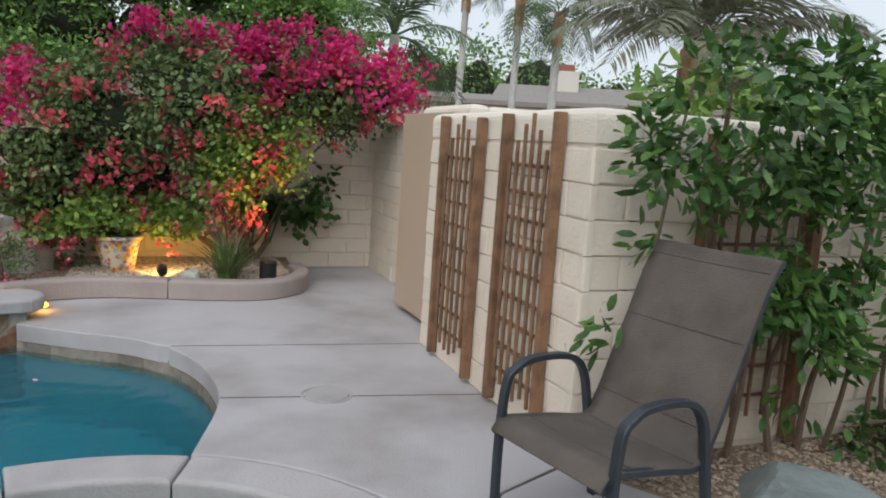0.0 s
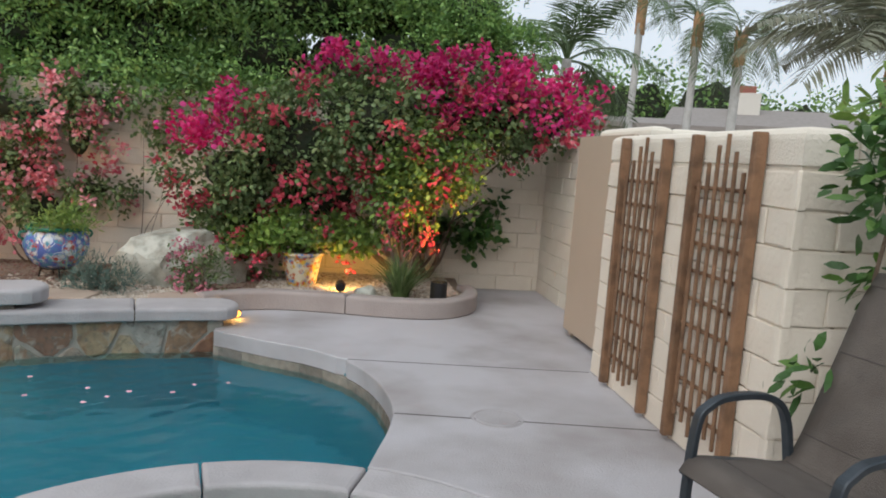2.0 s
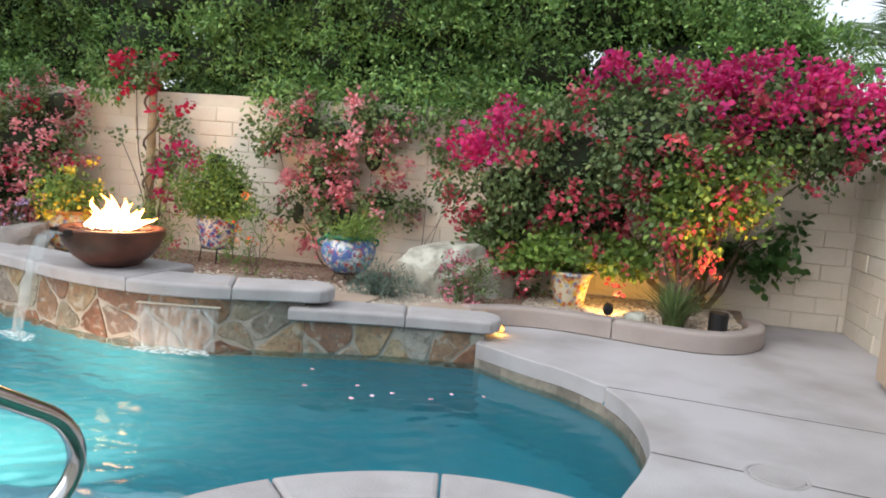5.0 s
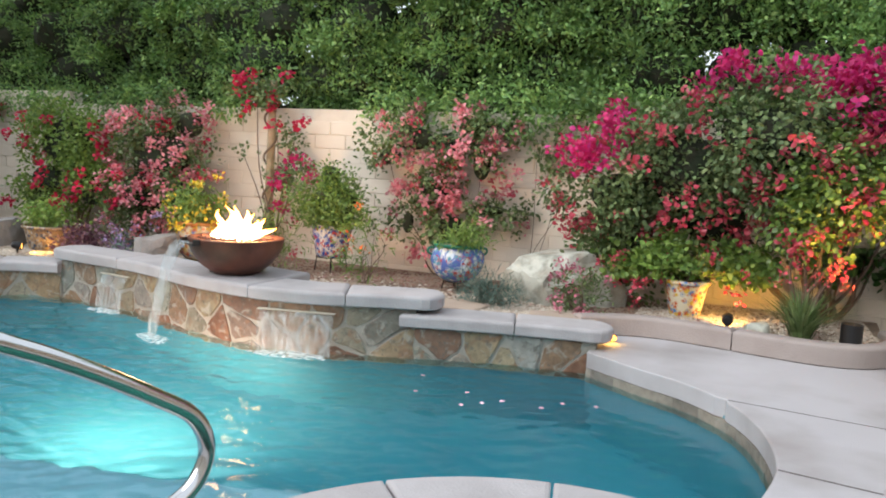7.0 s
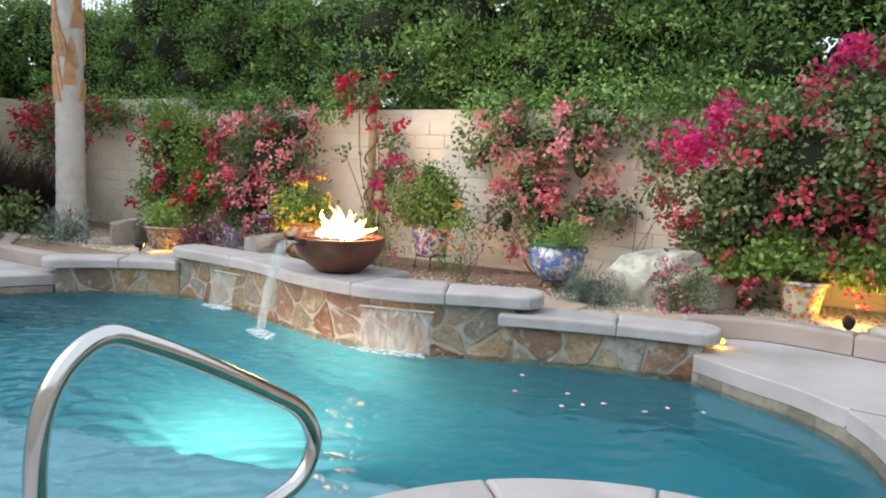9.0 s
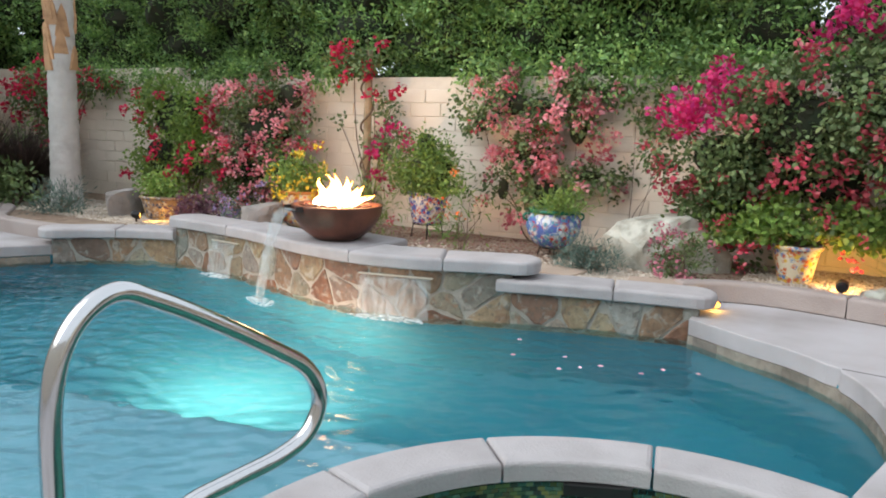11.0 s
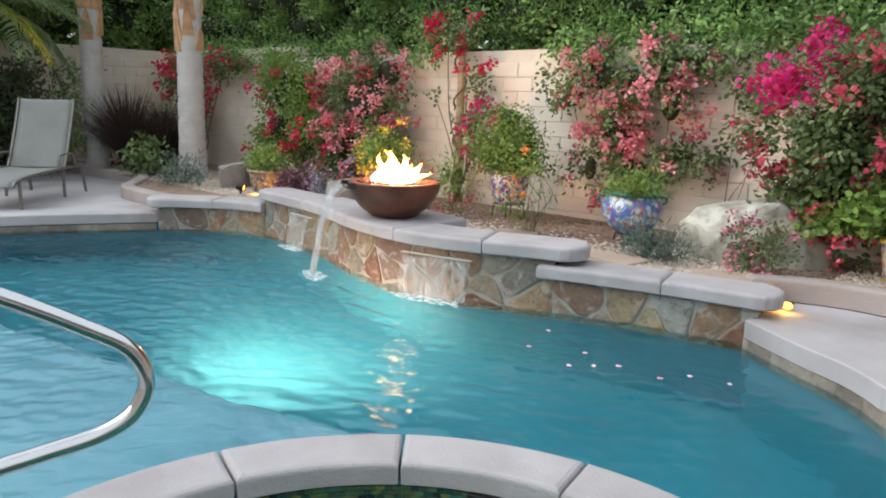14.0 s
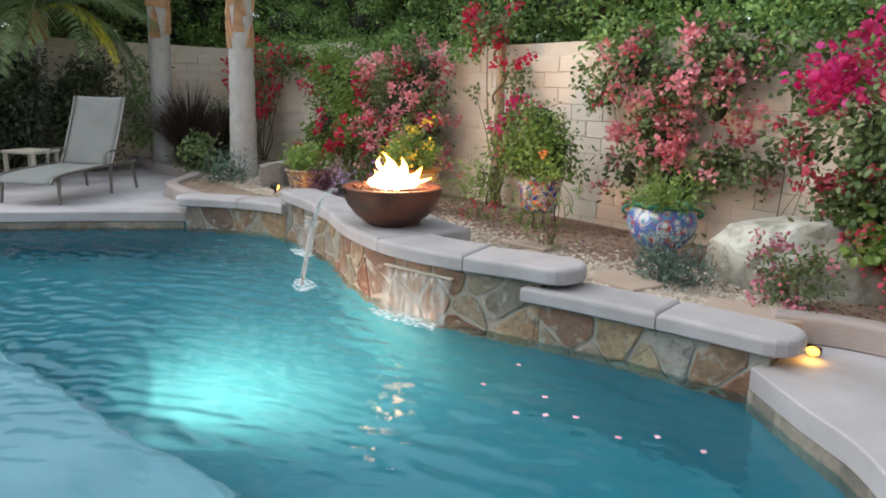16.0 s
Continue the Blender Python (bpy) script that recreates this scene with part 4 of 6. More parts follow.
fl.new(ft.outputs[0], fm.inputs[1]), fl.new(fe.outputs[0], fm.inputs[2]), fl.new(fm.outputs[0], fn["Material Output"].inputs[0])
fire = thing("flames", "bright yellow-orange gas flames over the lava rock", "fire", at=BOWL + Vector((0, 0, 0.285)))
rng = random.Random(12)
for k in range(34):
    a, r = rng.uniform(0, 6.28), rng.uniform(0.0, 0.17)
    h, w = (rng.uniform(0.05, 0.15), rng.uniform(0.035, 0.06)) if k % 3 else (rng.uniform(0.18, 0.34) - 0.5 * r, rng.uniform(0.035, 0.06))
    bm = bmesh.new()
    loops = []
    lean = Vector((rng.uniform(-0.05, 0.09), rng.uniform(-0.05, 0.06), 0))
    for i in range(9):
        f = i / 8
        rad = w * (math.sin(math.pi * min(1, 0.25 + f * 0.75)) ** 0.8) * (1 - 0.5 * f) + 0.001
        c = Vector((r * math.cos(a), r * math.sin(a), h * f)) + lean * f * f * 1.6 + Vector((0.04 * math.sin(6 * f + k), 0.04 * math.cos(5 * f + 2 * k), 0)) * f
        loops.append([bm.verts.new(c + Vector((rad * math.cos(q) * (1 + 0.25 * math.sin(3 * q + 5 * f + k)), rad * math.sin(q), 0))) for q in np.linspace(0, 2 * math.pi, 10, endpoint=False)])
    for p, q in zip(loops, loops[1:]):
        for i in range(10):
            bm.faces.new((p[i], p[(i + 1) % 10], q[(i + 1) % 10], q[i]))
    part("flame", bm, M_FLAME, fire, smooth=True).visible_shadow = False


def lamp(name, kind, at, energy, colour, size=0.03, target=None, angle=70, blend=0.6):
    d = bpy.data.lights.new(name, kind)
    d.energy, d.color, d.shadow_soft_size = energy, colour, size
    if kind == "SPOT":
        d.spot_size, d.spot_blend = radians(angle), blend
    ob = new(name, d)
    ob.matrix_world = look(at, target) if target else pose(*at)
    return ob


lamp("fire_light", "POINT", BOWL + Vector((0, 0, 0.45)), 6, (1.0, 0.50, 0.18), 0.10)

M_FALL = bpy.data.materials.new("falling_water")
M_FALL.use_nodes = True
qn, ql = M_FALL.node_tree.nodes, M_FALL.node_tree.links
qb = qn["Principled BSDF"]
qb.inputs["Base Color"].default_value, qb.inputs["Roughness"].default_value = (0.62, 0.70, 0.72, 1), 0.15
qt, qm, qc, qp, qz, qr = (qn.new("ShaderNode" + k) for k in ("BsdfTransparent", "MixShader", "TexCoord", "Mapping", "TexNoise", "MapRange"))
qp.inputs["Scale"].default_value = (30, 30, 2.0)
qz.inputs["Scale"].default_value, qz.inputs["Detail"].default_value = 1.0, 3
ql.new(qc.outputs["Object"], qp.inputs[0]), ql.new(qp.outputs[0], qz.inputs["Vector"]), ql.new(qz.outputs[0], qr.inputs["Value"])
qr.inputs["From Min"].default_value, qr.inputs["From Max"].default_value, qr.inputs["To Min"].default_value, qr.inputs["To Max"].default_value = 0.44, 0.72, 0.05, 0.32
ql.new(qr.outputs[0], qm.inputs[0]), ql.new(qt.outputs[0], qm.inputs[1]), ql.new(qb.outputs[0], qm.inputs[2]), ql.new(qm.outputs[0], qn["Material Output"].inputs[0])


M_FOAM = bpy.data.materials.new("foam_patch")
M_FOAM.use_nodes = True
wn, wl = M_FOAM.node_tree.nodes, M_FOAM.node_tree.links
wb = wn["Principled BSDF"]
wb.inputs["Base Color"].default_value, wb.inputs["Roughness"].default_value = (0.82, 0.9, 0.9, 1), 0.4
wt, wm, wc, wz, wr = (wn.new("ShaderNode" + k) for k in ("BsdfTransparent", "MixShader", "TexCoord", "TexNoise", "MapRange"))
wz.inputs["Scale"].default_value, wz.inputs["Detail"].default_value = 28, 4
wr.inputs["From Min"].default_value, wr.inputs["From Max"].default_value, wr.inputs["To Max"].default_value = 0.32, 0.66, 0.85
wl.new(wc.outputs["Object"], wz.inputs["Vector"]), wl.new(wz.outputs[0], wr.inputs["Value"]), wl.new(wr.outputs[0], wm.inputs[0])
wl.new(wt.outputs[0], wm.inputs[1]), wl.new(wb.outputs[0], wm.inputs[2]), wl.new(wm.outputs[0], wn["Material Output"].inputs[0])


def fall(line, s0, s1, z_top, label):
    f = thing("waterfall", label, "waterfall")
    rng = random.Random(int(s0 * 50))
    vs, fs, nu, nv = [], [], 26, 9
    for j in range(nv):
        v = j / (nv - 1)
        for i in range(nu):
            u = i / (nu - 1)
            p, d = along(line, (s0 + s1) / 2 + (u - 0.5) * (s1 - s0) * (1 - 0.04 * v))
            o = 0.035 + 0.07 * math.sqrt(v) + 0.0022 * math.sin(i * 1.7 + j * 0.3)
            vs.append((p.x - d.y * o, p.y + d.x * o, z_top + (WATER_Z - z_top) * v))
    for j in range(nv - 1):
        for i in range(nu - 1):
            a = j * nu + i
            fs.append((a, a + 1, a + nu + 1, a + nu))
    ob = raw("water_sheet", vs, fs, M_FALL, f, smooth=True)
    so = ob.modifiers.new("thickness", "SOLIDIFY")
    so.thickness = 0.004
    # slot lip
    p, d = along(line, (s0 + s1) / 2)
    w_ = abs(s1 - s0) / 2 + 0.015
    lp = box(bmesh.new(), -w_, 0.0, z_top, w_, 0.040, z_top + 0.008, 0.002)
    ob = part("spout", lp, M_TABLE, f, "thin metal slot lip")
    ob.matrix_basis = pose(p.x, p.y, 0, 0, 0, math.degrees(math.atan2(d.y, d.x)))
    splash(f, p + Vector((-d.y, d.x)) * 0.14, abs(s1 - s0) * 0.5, math.atan2(d.y, d.x), rng)


def splash(parent, c, length, ang, rng):
    """A ragged patch of foam on the water, with flecks round it."""
    vs, fs, n = [(c.x, c.y, WATER_Z + 0.014)], [], 28
    for ring in range(1, 4):
        for k in range(n):
            a = 2 * math.pi * k / n
            r = ring / 3 * (1 + 0.13 * noise.noise(Vector((math.cos(a) * 2, math.sin(a) * 2, c.x))) * ring)
            u, v = r * math.cos(a) * (length + 0.02), r * math.sin(a) * 0.085
            vs.append((c.x + u * math.cos(ang) - v * math.sin(ang), c.y + u * math.sin(ang) + v * math.cos(ang), WATER_Z + (0.012, 0.009, 0.004)[ring - 1] + 0.004 * rng.random()))
    for k in range(n):
        q = (k + 1) % n
        fs.append((0, 1 + k, 1 + q))
        for ring in range(2):
            i = 1 + ring * n
            fs.append((i + k, i + n + k, i + n + q, i + q))
    tagged(raw("foam", vs, fs, M_FOAM, parent, smooth=True), "white foam where the water lands")
    vs, fs = [], []
    for k in range(40):
        u, r = rng.gauss(0, 0.6) * length, rng.gauss(0, 0.07)
        q, i = Vector((c.x + u * math.cos(ang) - r * math.sin(ang), c.y + u * math.sin(ang) + r * math.cos(ang), WATER_Z + 0.006 + 0.02 * rng.random())), len(vs)
        s = rng.uniform(0.003, 0.009)
        for dx, dy, dz in ((1, 0, 0), (0.3, 0.7, 0), (-1, 0.1, 0), (0, -0.7, 0), (0, 0, 0.5)):
            vs.append(q + Vector((dx, dy, dz)) * s * rng.uniform(0.6, 1.3))
        fs += [(i, i + 1, i + 4), (i + 1, i + 2, i + 4), (i + 2, i + 3, i + 4), (i + 3, i, i + 4)]
    tagged(raw("droplets", vs, fs, M_FOAM, parent), kind="stuff")


fall(WALL_LINE, at_x(WALL_LINE, -2.22), at_x(WALL_LINE, -2.78), 0.13, "wide thin sheet of water from a wall slot")
fall(WALL_LINE, at_x(WALL_LINE, -4.47), at_x(WALL_LINE, -4.83), 0.13, "narrow sheet of water from a wall slot")
spill = thing("bowl_waterfall", "stream of water pouring from the bowl's lip", "waterfall")
dirv, side = Vector((math.cos(lip_a), math.sin(lip_a), 0)), Vector((-math.sin(lip_a), math.cos(lip_a), 0))
vs, fs, nu, nv = [], [], 14, 16
for j in range(nv):
    v = j / (nv - 1)
    for i in range(nu):
        u = (i / (nu - 1) - 0.5) * 0.21 * (1 - 0.25 * v)
        z = BOWL.z + 0.272 - (BOWL.z + 0.272 - WATER_Z) * v ** 1.6
        vs.append(BOWL + dirv * (0.425 + 0.27 * v ** 0.62) + side * u + Vector((0, 0, z - BOWL.z)) + dirv * 0.012 * math.sin(i * 2.1 + j * 0.4))
for j in range(nv - 1):
    for i in range(nu - 1):
        a = j * nu + i
        fs.append((a, a + 1, a + nu + 1, a + nu))
ob = raw("water_sheet", vs, fs, M_FALL, spill, smooth=True)
ob.modifiers.new("thickness", "SOLIDIFY").thickness = 0.01
splash(spill, (BOWL + dirv * 0.69).to_2d(), 0.17, lip_a + 1.57, random.Random(5))

# ---- garden lamps ----
M_BLACK = mat("black_metal", (0.012, 0.012, 0.013), 0.45, 0.2, bump=0.05)
M_LENS = emit_mat("warm_lamp_lens", (1.0, 0.50, 0.10), 5.0)
WARM = (1.0, 0.53, 0.10)


def spot_fixture(at, target, energy, label, angle=80):
    f = thing("garden_spotlight", label, "garden light", "garden spotlights", at=at)
    part("stake", lathe([(0, 0.0), (0.012, 0.0), (0.012, 0.07), (0, 0.07)], 10), M_BLACK, f)
    d = (Vector(target) - Vector(at) - Vector((0, 0, 0.09))).normalized()
    q = d.to_track_quat("Z", "Y").to_matrix().to_4x4()
    h = part("lamp_head", lathe([(0, -0.05), (0.03, -0.05), (0.042, -0.03), (0.045, 0.05), (0.040, 0.05), (0.038, 0.035), (0, 0.035)], 18), M_BLACK, f)
    h.matrix_parent_inverse = Matrix.Identity(4)
    h.matrix_basis = Matrix.Translation((0, 0, 0.09)) @ q
    part("lens", lathe([(0, 0.038), (0.036, 0.038), (0.036, 0.036), (0, 0.036)], 18), M_LENS, h)
    lamp("spot_beam", "SPOT", Vector(at) + Vector((0, 0, 0.09)) + d * 0.07, energy, WARM, 0.03, target, angle)


spot_fixture((0.52, 6.50, 0.105), (0.52, 7.6, 0.30), 34, "small black garden spotlight aimed at the pot", 95)
spot_fixture((-6.55, 5.90, 0.105), (-6.2, 6.15, 0.11), 22, "small black spotlight washing the gravel", 110)
well = thing("well_light", "black cylindrical garden uplight, lit", "garden light", at=(1.36, 6.36, 0.105))
part("housing", lathe([(0, 0), (0.072, 0), (0.074, 0.19), (0.066, 0.19), (0.062, 0.165), (0, 0.165)], 24), M_BLACK, well)
part("lens", lathe([(0, 0.17), (0.05, 0.17), (0.05, 0.167), (0, 0.167)], 24), M_LENS, well)
lamp("uplight_beam", "SPOT", (1.36, 6.36, 0.30), 95, WARM, 0.03, (1.28, 6.75, 1.4), 70)
step_light = thing("step_light", "small glowing amber step light on the planter edging", "garden light", at=(-0.29, 6.035, 0.035))
part("housing", box(bmesh.new(), -0.03, -0.012, -0.02, 0.03, 0.02, 0.02, 0.006), M_BLACK, step_light)
dome = bmesh.new()
bmesh.ops.create_icosphere(dome, subdivisions=2, radius=1.0, matrix=Matrix.LocRotScale((0, -0.022, 0), None, (0.036, 0.022, 0.026)))
part("lens", dome, emit_mat("amber_glass_lens", (1.0, 0.45, 0.07), 4.0), step_light, smooth=True)
lamp("step_glow", "POINT", (-0.27, 5.95, 0.045), 0.6, WARM, 0.02)
# pool lamp in the riser of the step
pool_light = thing("pool_light", "round underwater pool light in the step riser", "pool light", at=(-3.3, 2.80, -0.95), rz=-15)
ring = lathe([(0, 0.02), (0.10, 0.02), (0.12, 0.012), (0.125, 0), (0, 0)], 24)
bmesh.ops.rotate(ring, verts=ring.verts, matrix=Matrix.Rotation(radians(-90), 3, "X"))
part("lens", ring, emit_mat("pool_lamp", (0.75, 1.0, 0.95), 2.0), pool_light)
lamp("pool_beam", "SPOT", (-2.92, 3.28, -0.50), 460, (1.0, 0.62, 0.43), 0.25, (-3.35, 5.0, -1.42), 120, 1.0)

# ---- foliage tools ----
def unit(a):
    return a / np.maximum(1e-9, np.linalg.norm(a, axis=1, keepdims=True))


def leaf_mesh(name, pts, out, length, width, material, parent, seed, droop=0.25, spread=0.9, label=""):
    """Folded leaves at points, leaning outwards with some scatter: one loose mesh of kind stuff."""
    r = np.random.RandomState(seed)
    n = len(pts)
    d = unit(out + spread * r.normal(size=(n, 3)) + np.array([0, 0, -droop]))
    s = unit(np.cross(d, unit(r.normal(size=(n, 3)) + np.array([0, 0, 1.2]))))
    u = np.cross(s, d)
    ln = (length * r.uniform(0.65, 1.3, n))[:, None]
    wd = (width * r.uniform(0.7, 1.25, n))[:, None]
    v = np.empty((n, 6, 3))
    v[:, 0] = pts
    for k, (along_, across, lift) in enumerate(((0.32, 0.42, 0.14), (0.72, 0.40, 0.12))):
        mid = pts + d * ln * along_ + u * (wd * lift - ln * 0.10 * along_)
        v[:, 1 + k] = mid + s * wd * across
        v[:, 5 - k] = mid - s * wd * across
    v[:, 3] = pts + d * ln - u * ln * 0.14
    i = (np.arange(n) * 6)[:, None]
    f = np.concatenate([i + np.array([[0, 1, 5]]), i + np.array([[1, 2, 5]]), i + np.array([[2, 4, 5]]), i + np.array([[2, 3, 4]])])
    me = bpy.data.meshes.new(name)
    me.from_pydata(v.reshape(-1, 3).tolist(), [], f.tolist())
    me.materials.append(material)
    ob = new(name, me)
    ob.parent = parent
    return tagged(ob, label, kind="stuff")


def clumps(ellipsoids, count, seed, inner=0.6, front=None, jitter=0.08):
    """Clump centres near the skin of overlapping ellipsoids, and their outward directions."""
    r = np.random.RandomState(seed)
    w = np.array([e[1][0] * e[1][2] + e[1][1] * e[1][2] + e[1][0] * e[1][1] for e in ellipsoids])
    pick = r.choice(len(ellipsoids), count, p=w / w.sum())
    c = np.array([e[0] for e in ellipsoids])[pick]
    q = np.array([e[1] for e in ellipsoids])[pick]
    d = unit(r.normal(size=(count, 3)))
    if front is not None:
        flip = (d @ np.array(front)) < -0.35
        d[flip] *= -1
    k = r.uniform(inner, 1.06, count)[:, None]
    return c + d * q * k + r.normal(size=(count, 3)) * jitter, unit(d / q + np.array([0, -0.15, 0.25]))


def spray(centres, outs, each, radius, seed):
    """Points scattered round each centre."""
    r = np.random.RandomState(seed)
    n = len(centres) * each
    p = np.repeat(centres, each, axis=0)
    off = r.normal(size=(n, 3)) * radius
    return p + off, unit(np.repeat(outs, each, axis=0) + 0.8 * unit(off))


def keep(p, o, test):
    m = test(p)
    return p[m], o[m]


def stems(name, parent, material, starts, ends, radius, seed, bend=0.15):
    rng = random.Random(seed)
    for a, b in zip(starts, ends):
        bm = bmesh.new()
        a, b = Vector(a), Vector(b)
        m = a.lerp(b, 0.5) + Vector((rng.uniform(-bend, bend), rng.uniform(-bend, bend) * 0.6, rng.uniform(0, bend)))
        q = a.lerp(b, 0.25) + Vector((rng.uniform(-bend, bend), rng.uniform(-bend, bend), 0)) * 0.5
        tube(bm, smooth_line([a, q, m, b], 4), radius * rng.uniform(0.7, 1.2), 6, radius * 0.3)
        part(name, bm, material, parent)


M_HEDGE = ramp_mat("hedge_leaf", [(0.065, 0.145, 0.044), (0.145, 0.265, 0.074), (0.235, 0.39, 0.105), (0.11, 0.21, 0.066), (0.34, 0.49, 0.14)], 0.5, translucent=0.25)
M_BLEAF = ramp_mat("bougainvillea_leaf", [(0.075, 0.125, 0.044), (0.140, 0.205, 0.075), (0.105, 0.165, 0.058), (0.23, 0.29, 0.12)], 0.5, translucent=0.15)
M_MAG = ramp_mat("magenta_bract", [(0.54, 0.012, 0.13), (0.64, 0.03, 0.20), (0.46, 0.014, 0.085), (0.58, 0.05, 0.26)], 0.6, translucent=0.35)
M_CORAL = ramp_mat("coral_bract", [(0.55, 0.055, 0.11), (0.64, 0.12, 0.16), (0.5, 0.035, 0.075), (0.68, 0.20, 0.23)], 0.6, translucent=0.35)
M_PINK = ramp_mat("pink_bract", [(0.70, 0.24, 0.28), (0.78, 0.40, 0.44), (0.62, 0.14, 0.20), (0.74, 0.31, 0.33)], 0.6, translucent=0.35)
M_RED = ramp_mat("red_bract", [(0.58, 0.012, 0.06), (0.66, 0.03, 0.12), (0.5, 0.01, 0.03)], 0.6, translucent=0.3)
M_YLEAF = ramp_mat("light_green_leaf", [(0.15, 0.25, 0.05), (0.225, 0.35, 0.075), (0.1, 0.188, 0.044), (0.3, 0.4, 0.1)], 0.5, translucent=0.3)
M_MLEAF = ramp_mat("mid_green_leaf", [(0.095, 0.175, 0.035), (0.15, 0.25, 0.052), (0.065, 0.13, 0.03), (0.23, 0.33, 0.07)], 0.5, translucent=0.2)
M_SHRUB = ramp_mat("glossy_shrub_leaf", [(0.030, 0.082, 0.018), (0.062, 0.145, 0.034), (0.042, 0.105, 0.024), (0.13, 0.235, 0.05)], 0.42, spec=0.45, translucent=0.25)
M_GREYG = ramp_mat("grey_green_leaf", [(0.1, 0.16, 0.13), (0.14, 0.21, 0.17), (0.07, 0.12, 0.1)], 0.7)
M_DARKG = ramp_mat("dark_grass_blade", [(0.045, 0.028, 0.028), (0.07, 0.04, 0.035), (0.035, 0.03, 0.022), (0.1, 0.06, 0.05)], 0.7)
M_BARK = mat("grey_brown_bark", (0.17, 0.12, 0.085), 0.9, vary=(0.10, 0.07, 0.05), scale=18, bump=0.7, bump_scale=60)
# near-black colour that stands in for the shade inside dense foliage
M_CORE = mat("foliage_shade", (0.018, 0.028, 0.012), 0.95, vary=(0.035, 0.03, 0.018), scale=9, amount=0.8, bump=0.8, bump_scale=25)


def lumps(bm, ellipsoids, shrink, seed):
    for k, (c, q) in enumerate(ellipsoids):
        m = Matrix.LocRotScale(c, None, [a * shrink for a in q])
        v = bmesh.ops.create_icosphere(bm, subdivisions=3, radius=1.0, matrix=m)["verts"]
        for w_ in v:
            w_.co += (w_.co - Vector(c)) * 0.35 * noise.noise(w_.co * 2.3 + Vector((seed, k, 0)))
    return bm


# ---- tall hedge behind the back wall ----
rng = random.Random(21)
hedge = thing("hedge", "tall dense green hedge rising above the garden wall", "hedge")
HE = []
x = -12.6
while x < 3.0:
    top = 3.75 + 0.25 * math.sin(x * 1.3) if x < -1 else 3.75 - 0.1 * max(0, x - 0.5)
    top = top if x < 1.2 else 3.5 - 0.6 * (x - 1.2)
    for z in (1.75, 2.35, 2.95, top - 0.35):
        if z < top:
            HE.append(((x + rng.uniform(-0.2, 0.2), 8.75 + rng.uniform(-0.15, 0.18), z + rng.uniform(-0.1, 0.1)), (0.62, 0.60 + 0.12 * math.sin(z * 3 + x), 0.46)))
    x += 0.62 if x < 1.2 else 0.55
    if x > 2.5:
        break
# solid lumps coloured as the deep shade behind the hedge leaves
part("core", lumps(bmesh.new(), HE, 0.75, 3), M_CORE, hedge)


def tufted(ells, tufts, size, seed, front, per, each, scatter):
    """Leaf points on tufts that stand out of larger masses, with shaded hollows between them."""
    r = np.random.RandomState(seed)
    c0, _ = clumps(ells, tufts, seed, 0.86, front, 0.06)
    sub = [(tuple(c), (k, k * 0.9, k * 0.62)) for c, k in zip(c0, size * r.uniform(0.6, 1.35, tufts))]
    c, o = clumps(sub, per, seed + 1, 0.80, (front[0], front[1], 0.8), 0.02)
    return spray(c, o, each, scatter, seed + 2)


p, q = tufted(HE, 900, 0.25, 5, (0, -1, 0.25), 7600, 18, 0.05)
c, o = clumps(HE, 1700, 9, 0.8, (0, -1, 0.2), 0.08)
p2, q2 = spray(c, o, 14, 0.09, 10)
p, q = np.concatenate([p, p2]), np.concatenate([q, q2])
p, q = keep(p, q, lambda a: (a[:, 1] > 7.98) | (a[:, 2] > 1.92))
leaf_mesh("foliage", p, q, 0.066, 0.030, M_HEDGE, hedge, 7, -0.15, 0.65)
WH = [((-12.9 + rng.uniform(-0.2, 0.2), -2.5 + 0.62 * k, z + rng.uniform(-0.1, 0.1)), (0.62, 0.62, 0.5)) for k in range(18) for z in (1.9, 2.5, 3.1)]
west_hedge = thing("hedge", "tall green hedge above the terrace wall", "hedge")
# same shade-coloured filler inside the west hedge
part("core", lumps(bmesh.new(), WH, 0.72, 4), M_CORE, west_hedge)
p, q = tufted(WH, 380, 0.27, 25, (1, -0.2, 0.25), 2600, 14, 0.06)
p, q = keep(p, q, lambda a: (a[:, 0] < -12.05) | (a[:, 2] > 2.06))
leaf_mesh("foliage", p, q, 0.095, 0.042, M_HEDGE, west_hedge, 27, -0.1, 0.7)
# sprigs that hang over the wall
HV = [((x_, 7.74, 1.86), (0.5, 0.22, k_)) for x_, k_ in ((-11, 0.2), (-10, 0.25), (-9.2, 0.2), (-8.2, 0.25), (-6.9, 0.2), (-6.3, 0.2), (-5.3, 0.16), (-3.0, 0.18), (-2.3, 0.22), (-1.7, 0.34), (-1.3, 0.2), (-0.7, 0.34), (-0.2, 0.3))]
c, o = clumps(HV, 560, 15, 0.5, (0, -1, 0), 0.06)
p, q = spray(c, o, 18, 0.06, 16)
p, q = keep(p, q, lambda a: (a[:, 1] < 7.70) | (a[:, 2] > 1.88))
leaf_mesh("overhang", p, q, 0.062, 0.032, M_HEDGE, hedge, 17, 0.4, 0.8)
stems("trunk", hedge, M_BARK, [(-11 + 1.5 * k, 8.75, -0.1) for k in range(10)], [(-11 + 1.5 * k, 8.75, 2.2) for k in range(10)], 0.06, 8)


def patchy(a, seed, scale, level):
    """True where a slow noise lies above the level: growth in patches."""
    return np.array([noise.noise(Vector(v) * scale + Vector((seed, 0, 0))) > level for v in a], bool) if len(a) else np.zeros(0, bool)


